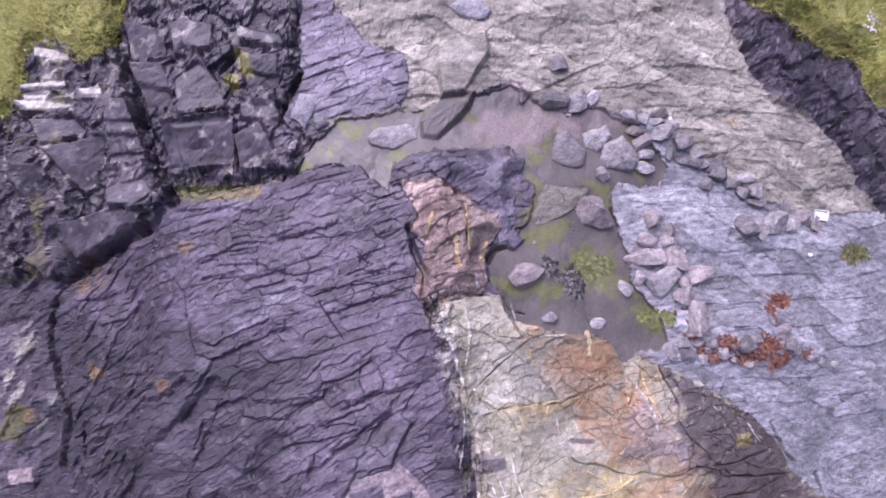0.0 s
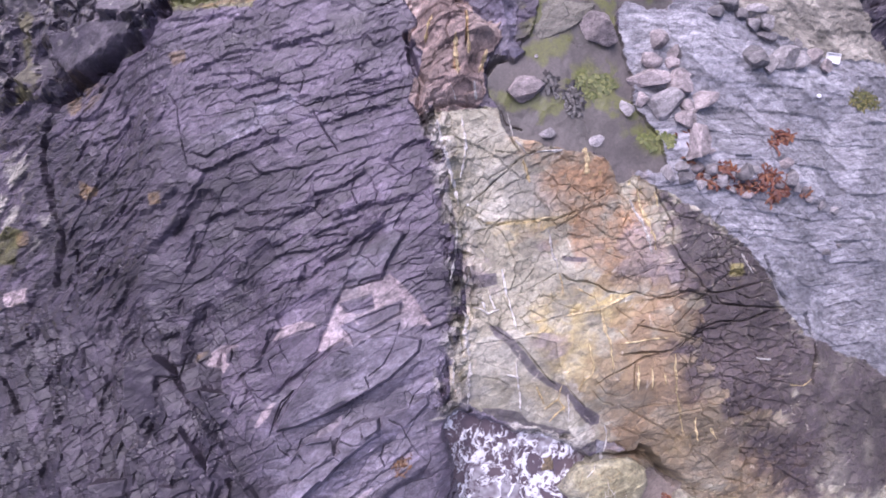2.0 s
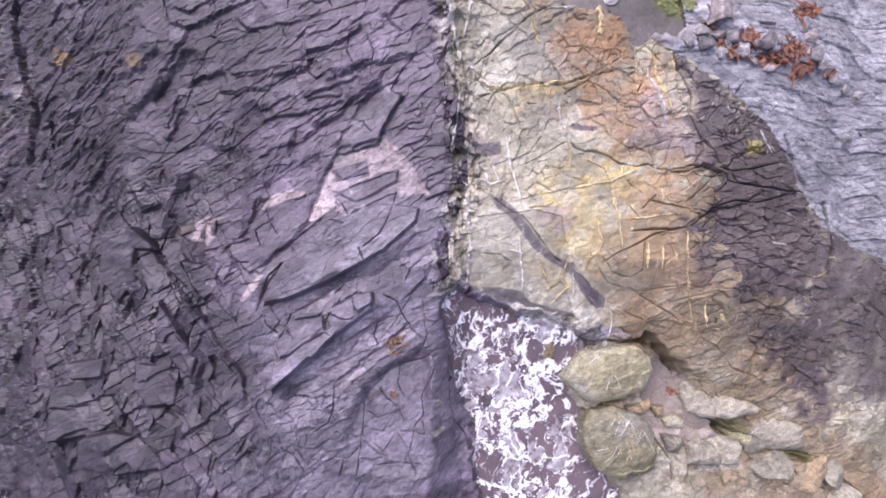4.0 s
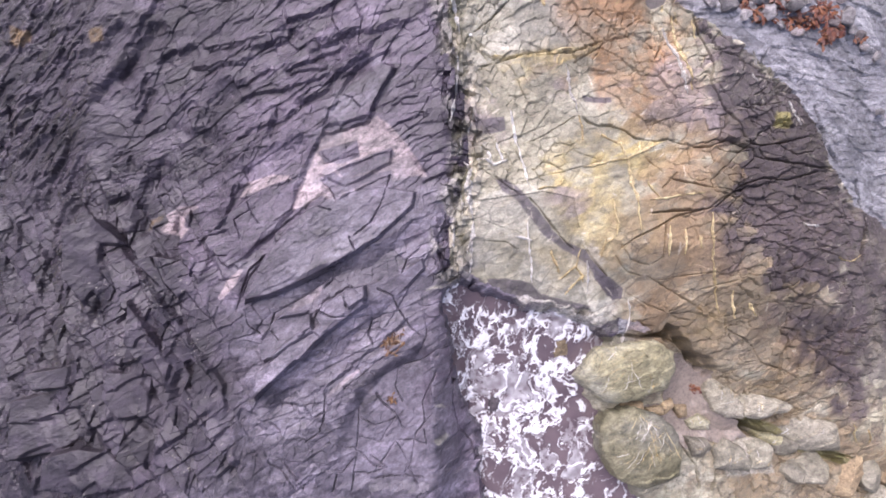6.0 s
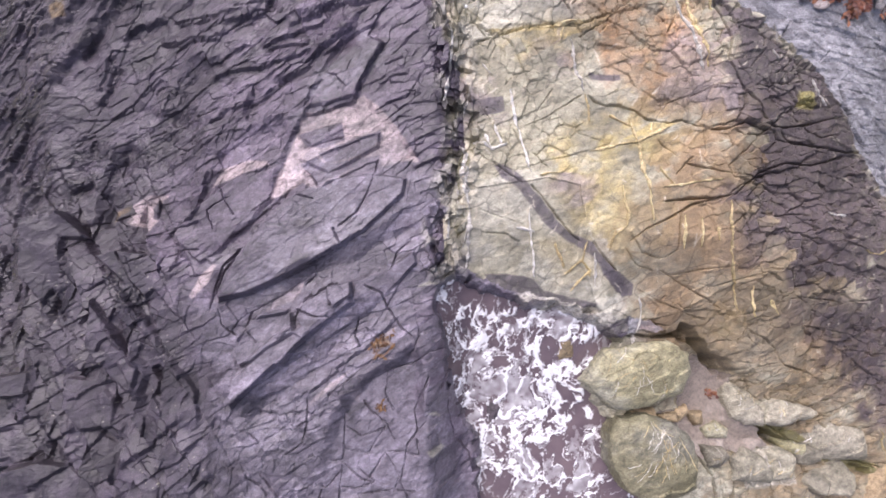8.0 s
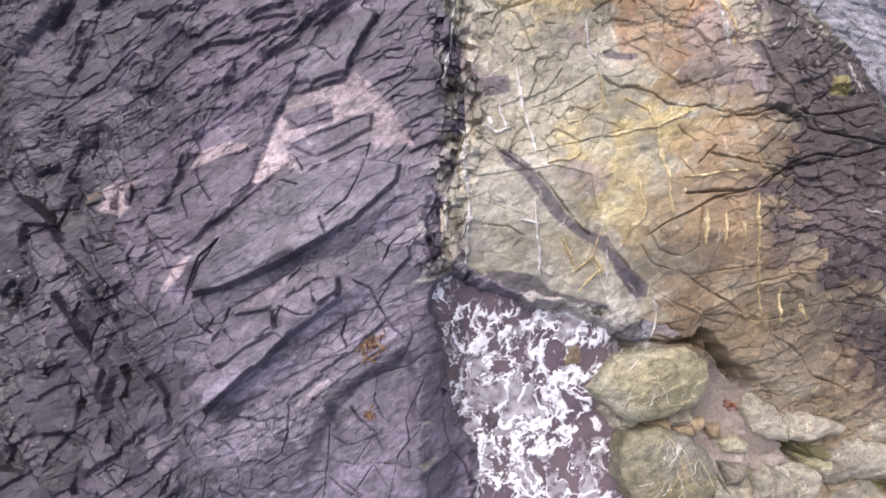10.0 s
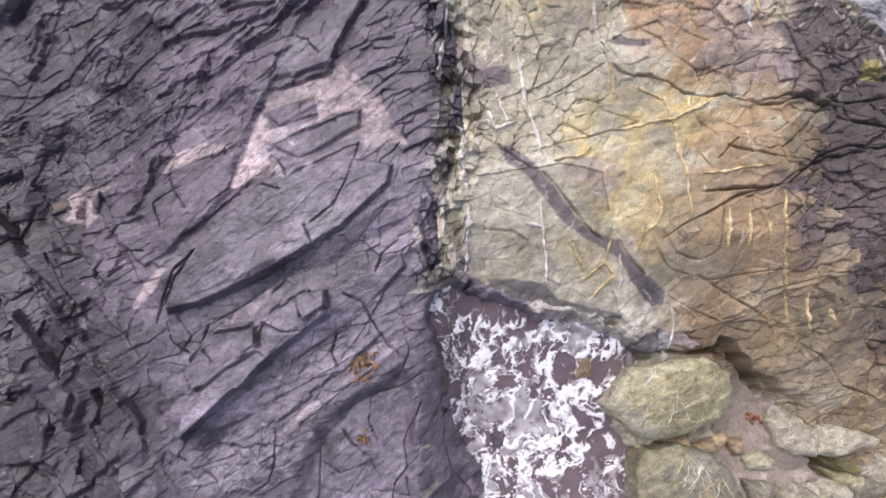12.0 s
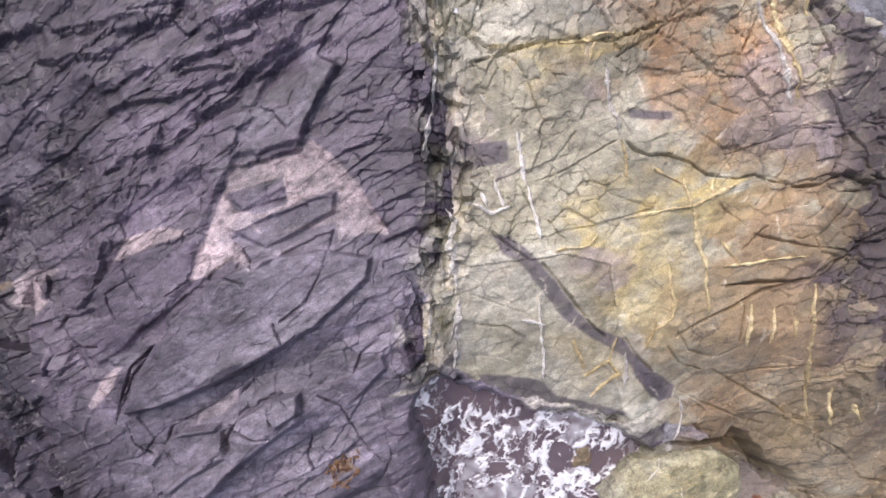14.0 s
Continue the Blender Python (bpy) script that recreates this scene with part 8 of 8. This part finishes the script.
boulder(9.77, 0.89, 0.23, 0.20, 0, 'grey')
boulder(11.67, 0.71, 0.24, 0.22, 0, 'grey')
boulder(12.54, -0.84, 0.22, 0.22, 0, 'grey')
boulder(13.04, -0.59, 0.15, 0.15, 0, 'grey')
boulder(7.27, 1.41, 0.33, 0.31, 0, 'grey')
boulder(7.78, 0.87, 0.28, 0.24, 0, 'grey')
boulder(8.00, 0.66, 0.31, 0.22, 0, 'grey')
boulder(8.71, 0.61, 0.27, 0.22, 0, 'grey')
boulder(2.32, 2.87, 1.05, 0.68, -10.0, 'pinkgrey')
boulder(7.52, 1.11, 0.39, 0.33, 0, 'pinkgrey')
boulder(7.83, 1.55, 0.27, 0.18, 0, 'pinkgrey')
boulder(10.42, 1.53, 0.46, 0.32, 0, 'pinkgrey')
boulder(11.40, 0.88, 0.30, 0.30, 0, 'pinkgrey')
boulder(9.21, 0.50, 0.34, 0.22, 0, 'pinkgrey')
boulder(10.29, 0.90, 0.32, 0.25, 0, 'pinkgrey')
boulder(10.12, -10.11, 0.66, 0.46, 0, 'tan')
boulder(10.69, -11.01, 0.72, 0.62, -30.0, 'tan')
boulder(1.77, -6.64, 0.73, 0.37, -20.0, 'wet')
boulder(1.08, -7.26, 0.83, 0.46, -30.0, 'wet')
boulder(3.27, -8.23, 0.56, 0.38, 30.0, 'wet')
boulder(2.08, -9.16, 0.77, 0.58, 0, 'wet')
boulder(3.70, -8.30, 0.66, 0.28, 20.0, 'wet')
boulder(1.63, -7.10, 0.55, 0.37, 0, 'wet')
boulder(14.93, -11.56, 1.09, 0.77, -15.0, 'gold')
boulder(15.74, -12.00, 0.79, 0.79, 0, 'gold')
boulder(13.59, -11.37, 0.77, 0.93, 0, 'tan')
boulder(10.23, -10.18, 0.72, 0.44, 0, 'tan')
boulder(11.03, -10.85, 1.06, 0.83, -20.0, 'tan')
boulder(14.25, -12.00, 1.14, 0.76, 0, 'tan')


# ---- seaweed, plants and litter ----
def fronds(name, outline, count, long, wide, colours, label, category, kind="stuff", rise=0.6):
    """A tangle of flat curling fronds scattered inside an outline."""
    p = np.array(outline, float)
    ring = list(outline) + [outline[0]]
    verts, faces, made, tries = [], [], 0, 0
    while made < count and tries < count * 30:
        tries += 1
        x, y = dice.uniform(p[:, 0].min(), p[:, 0].max()), dice.uniform(p[:, 1].min(), p[:, 1].max())
        odd = False
        for (ax, ay), (bx, by) in zip(ring[:-1], ring[1:]):
            if (y >= ay) != (y >= by) and x < (bx - ax) * (y - ay) / (by - ay) + ax:
                odd = not odd
        if not odd or noise.noise(Vector((x * 2.2, y * 2.2, 3))) < -0.15:
            continue
        made += 1
        a, l, w = dice.uniform(0, 6.28), long * dice.uniform(0.5, 1.3), wide * dice.uniform(0.6, 1.3)
        z = float(ground_at(x, y)) + 0.01
        bend, up = dice.uniform(-1.6, 1.6), rise * dice.uniform(0.3, 1.0)
        base = len(verts)
        for i in range(5):
            t = i / 4
            half = w * 0.5 * (0.5 + 1.2 * t) * (1 - 0.8 * max(0, t - 0.75) * 4 * 0.8)
            c, q = math.cos(a + bend * t), math.sin(a + bend * t)
            h = z + l * up * math.sin(t * 2.6) * 0.6
            verts.append((x - q * half, y + c * half, h + 0.01))
            verts.append((x + q * half, y - c * half, h))
            x, y = x + c * l / 4, y + q * l / 4
            if i:
                k = base + 2 * i
                faces.append((k - 2, k - 1, k + 1, k))
    me = bpy.data.meshes.new(name)
    me.from_pydata(verts, [], faces)
    me.materials.append(colours)
    return tagged(new(name, me), label, category, "", kind)


def leafy(name, dark, mid_tone, light, rough):
    m = bpy.data.materials.new(name)
    m.use_nodes = True
    nodes, lk = links(m)
    p, geo = nodes["Principled BSDF"], nodes.new("ShaderNodeNewGeometry")
    r = ramp(nodes, ((0.0, dark), (0.5, mid_tone), (1.0, light)))
    lk.new(geo.outputs["Random Per Island"], r.inputs["Fac"])
    lk.new(r.outputs["Color"], p.inputs["Base Color"])
    p.inputs["Roughness"].default_value = rough
    return m


RED_WEED = leafy("red_brown_seaweed", (0.07, 0.022, 0.015), (0.15, 0.05, 0.025), (0.24, 0.10, 0.04), 0.35)
BLACK_WEED = leafy("black_seaweed", (0.018, 0.016, 0.018), (0.03, 0.028, 0.026), (0.06, 0.05, 0.045), 0.3)
ORANGE_WEED = leafy("orange_seaweed", (0.04, 0.018, 0.01), (0.11, 0.05, 0.018), (0.20, 0.11, 0.04), 0.5)
GREEN_WEED = leafy("green_algae", (0.06, 0.075, 0.015), (0.11, 0.13, 0.03), (0.20, 0.21, 0.06), 0.5)
GRASS = leafy("grass", (0.16, 0.19, 0.025), (0.30, 0.31, 0.055), (0.50, 0.44, 0.16), 0.7)
PETALS = leafy("white_flowers", (0.55, 0.52, 0.56), (0.70, 0.68, 0.72), (0.82, 0.82, 0.82), 0.7)
PLANT = leafy("shore_plant", (0.05, 0.06, 0.015), (0.11, 0.115, 0.03), (0.22, 0.19, 0.06), 0.6)
fronds('seaweed', [(6.79, 1.9), (7.18, 2.13), (7.15, 1.25), (7.65, 0.66), (8.47, 0.6), (9.76, 0.67), (10.1, 0.23), (10.78, 0.92), (9.8, 1.34), (8.97, 0.88), (8.27, 1.31), (7.66, 0.98), (7.32, 1.19)], 420, 0.22, 0.05, RED_WEED, 'red-brown wet seaweed tangled between boulders', 'seaweed', "stuff", 0.5)
fronds('seaweed', [(10.07, 2.46), (10.85, 2.6), (10.54, 2.24), (10.25, 1.87), (9.98, 2.09)], 110, 0.2, 0.05, RED_WEED, 'red-brown seaweed clump on blue-grey rock', 'seaweed', "stuff", 0.5)
fronds('seaweed', [(11.31, 0.93), (11.69, 0.98), (11.57, 0.65), (11.29, 0.7)], 40, 0.16, 0.05, RED_WEED, 'small red-brown seaweed clump beside pebbles', 'seaweed', "stuff", 0.5)
fronds('seaweed', [(2.91, 3.34), (3.34, 3.41), (3.67, 3.14), (4.03, 3.0), (3.99, 2.41), (3.71, 2.32), (3.44, 2.75), (3.05, 2.97)], 260, 0.2, 0.06, BLACK_WEED, 'black seaweed lying on wet sand', 'seaweed', "stuff", 0.3)
fronds('seaweed', [(-1.08, -7.75), (-0.72, -7.42), (-0.38, -7.32), (-0.54, -7.73), (-0.7, -7.85), (-0.95, -7.86)], 46, 0.16, 0.03, ORANGE_WEED, 'orange dried seaweed caught on a slate ledge', 'seaweed', "stuff", 0.5)
fronds('seaweed', [(-0.86, -8.92), (-0.7, -8.87), (-0.6, -9.09), (-0.81, -9.09)], 18, 0.1, 0.03, ORANGE_WEED, 'brown dried seaweed scrap on slate', 'seaweed', "stuff", 0.4)
fronds('algae', [(3.91, 3.62), (4.84, 3.56), (5.0, 3.17), (4.34, 2.76), (3.78, 2.98)], 220, 0.14, 0.06, GREEN_WEED, 'bright green algae on wet sand', 'algae', "stuff", 0.15)
fronds('algae', [(5.53, 1.8), (6.22, 1.95), (6.73, 1.9), (6.65, 1.62), (5.96, 1.51)], 180, 0.14, 0.06, GREEN_WEED, 'bright green algae at the pool edge', 'algae', "stuff", 0.15)
fronds('shore_plant', [(13.2, 4.3), (14.04, 4.51), (14.57, 4.17), (14.53, 3.84), (13.86, 3.72), (13.34, 3.93)], 220, 0.2, 0.03, PLANT, 'dark green shore plant growing from a rock joint', 'plant', "stuff", 0.9)
fronds('seaweed', [(7.36, -8.59), (7.61, -8.53), (7.7, -8.73), (7.51, -8.81)], 30, 0.1, 0.04, RED_WEED, 'red seaweed scrap in the sandy pool', 'seaweed', "stuff", 0.3)
fronds('flower_clump', [(14.67, 12.38), (15.32, 12.98), (15.68, 13.21), (16.09, 12.77), (15.66, 12.18), (15.19, 12.22)], 70, 0.08, 0.05, PETALS, 'clump of small white flowers in cliff-top grass', 'flower clump', "stuff", 0.9)


def grass_field(where, count, label):
    jj, ii = np.nonzero(where)
    rng = np.random.default_rng(11)
    pick = rng.integers(0, len(jj), count)
    x, y = GX[ii[pick]] + rng.uniform(-0.05, 0.05, count), GY[jj[pick]] + rng.uniform(-0.05, 0.05, count)
    dense = noise2(x * 1.5, y * 1.5, 2) > 0.25
    x, y = x[dense], y[dense]
    z = ground_at(x, y)
    n = len(x)
    a, l = rng.uniform(0, 6.28, n), rng.uniform(0.10, 0.30, n) * (0.6 + 0.9 * noise2(x * 0.9, y * 0.9, 5))
    lean = rng.uniform(0.3, 1.2, n)
    w = rng.uniform(0.008, 0.02, n)
    dx, dy = np.cos(a), np.sin(a)
    co = np.empty((n, 5, 3))
    for i, (t, s) in enumerate(((0, 1), (0, -1), (0.55, 0.8), (0.55, -0.8), (1, 0))):
        co[:, i, 0] = x + dx * l * lean * t * t - dy * w * s
        co[:, i, 1] = y + dy * l * lean * t * t + dx * w * s
        co[:, i, 2] = z - 0.02 + l * t * (1 - 0.35 * t)
    ids = np.arange(n)[:, None] * 5
    quads4, tris = ids + np.array([0, 1, 3, 2]), ids + np.array([2, 3, 4])
    me = bpy.data.meshes.new("grass")
    me.from_pydata(co.reshape(-1, 3).tolist(), [], quads4.tolist() + tris.tolist())
    me.materials.append(GRASS)
    return tagged(new("grass", me), label, "grass", "", "stuff")


near = (np.abs(X) < 19) & (Y < 17)
grass_field((IN["turf_l"] > -0.15) & near & (X < 0), 26000, "olive and straw-coloured rough grass on the cliff top")
grass_field((IN["turf_r"] > -0.15) & near & (X > 0), 22000, "olive green rough grass overhanging the dark cliff")

WHITE_FOAM_BOX = speckled("white_polystyrene", (0.78, 0.78, 0.77), (0.86, 0.86, 0.85), 30, 0.6, 0.3)


def litter_box(x, y, w, d, h, turn):
    """A washed-up white fish box: base, four sides with a rim."""
    root = new("fish_box")
    root.matrix_world = pose(x, y, float(ground_at(x, y)) + 0.05, 12, -6, turn)
    t = 0.025
    for name, size, at in (("base", (w, d, t), (0, 0, 0)), ("side", (w, t, h), (0, d / 2 - t / 2, h / 2)), ("side", (w, t, h), (0, -d / 2 + t / 2, h / 2)), ("end", (t, d - 2 * t, h), (w / 2 - t / 2, 0, h / 2)), ("end", (t, d - 2 * t, h), (-w / 2 + t / 2, 0, h / 2))):
        bm = bmesh.new()
        bmesh.ops.create_cube(bm, size=1, matrix=Matrix.Translation(at) @ Matrix.Diagonal((*size, 1)))
        bmesh.ops.bevel(bm, geom=bm.edges[:], offset=0.006, segments=1, affect="EDGES")
        me = bpy.data.meshes.new(name)
        bm.to_mesh(me)
        bm.free()
        me.materials.append(WHITE_FOAM_BOX)
        new(name, me).parent = root
    tagged(root, "small white washed-up fish box lying on rock", "fish box")


def pebble(x, y, w):
    """A small bleached stone or shell."""
    bm = bmesh.new()
    bmesh.ops.create_icosphere(bm, subdivisions=2, radius=0.5)
    off = Vector((dice.uniform(0, 50), dice.uniform(0, 50), 0))
    for v in bm.verts:
        v.co *= 1 + 0.35 * noise.noise(v.co * 2 + off)
        v.co = Vector((v.co.x * w, v.co.y * w * 0.8, v.co.z * w * 0.5))
    me = bpy.data.meshes.new("pebble")
    bm.to_mesh(me)
    bm.free()
    me.materials.append(WHITE_FOAM_BOX)
    ob = new("pebble", me)
    ob.matrix_world = pose(x, y, float(ground_at(x, y)) + 0.12 * w, 0, 0, dice.uniform(0, 180))
    tagged(ob, "small bleached white pebble lying on the rock", "pebble", "white pebbles")


litter_box(12.65, 5.38, 0.42, 0.34, 0.12, -12)
pebble(7.06, 7.89, 0.18)
pebble(11.95, 3.97, 0.17)
pebble(12.39, 4.79, 0.15)
pebble(0.88, -0.25, 0.10)
pebble(12.56, -0.85, 0.20)
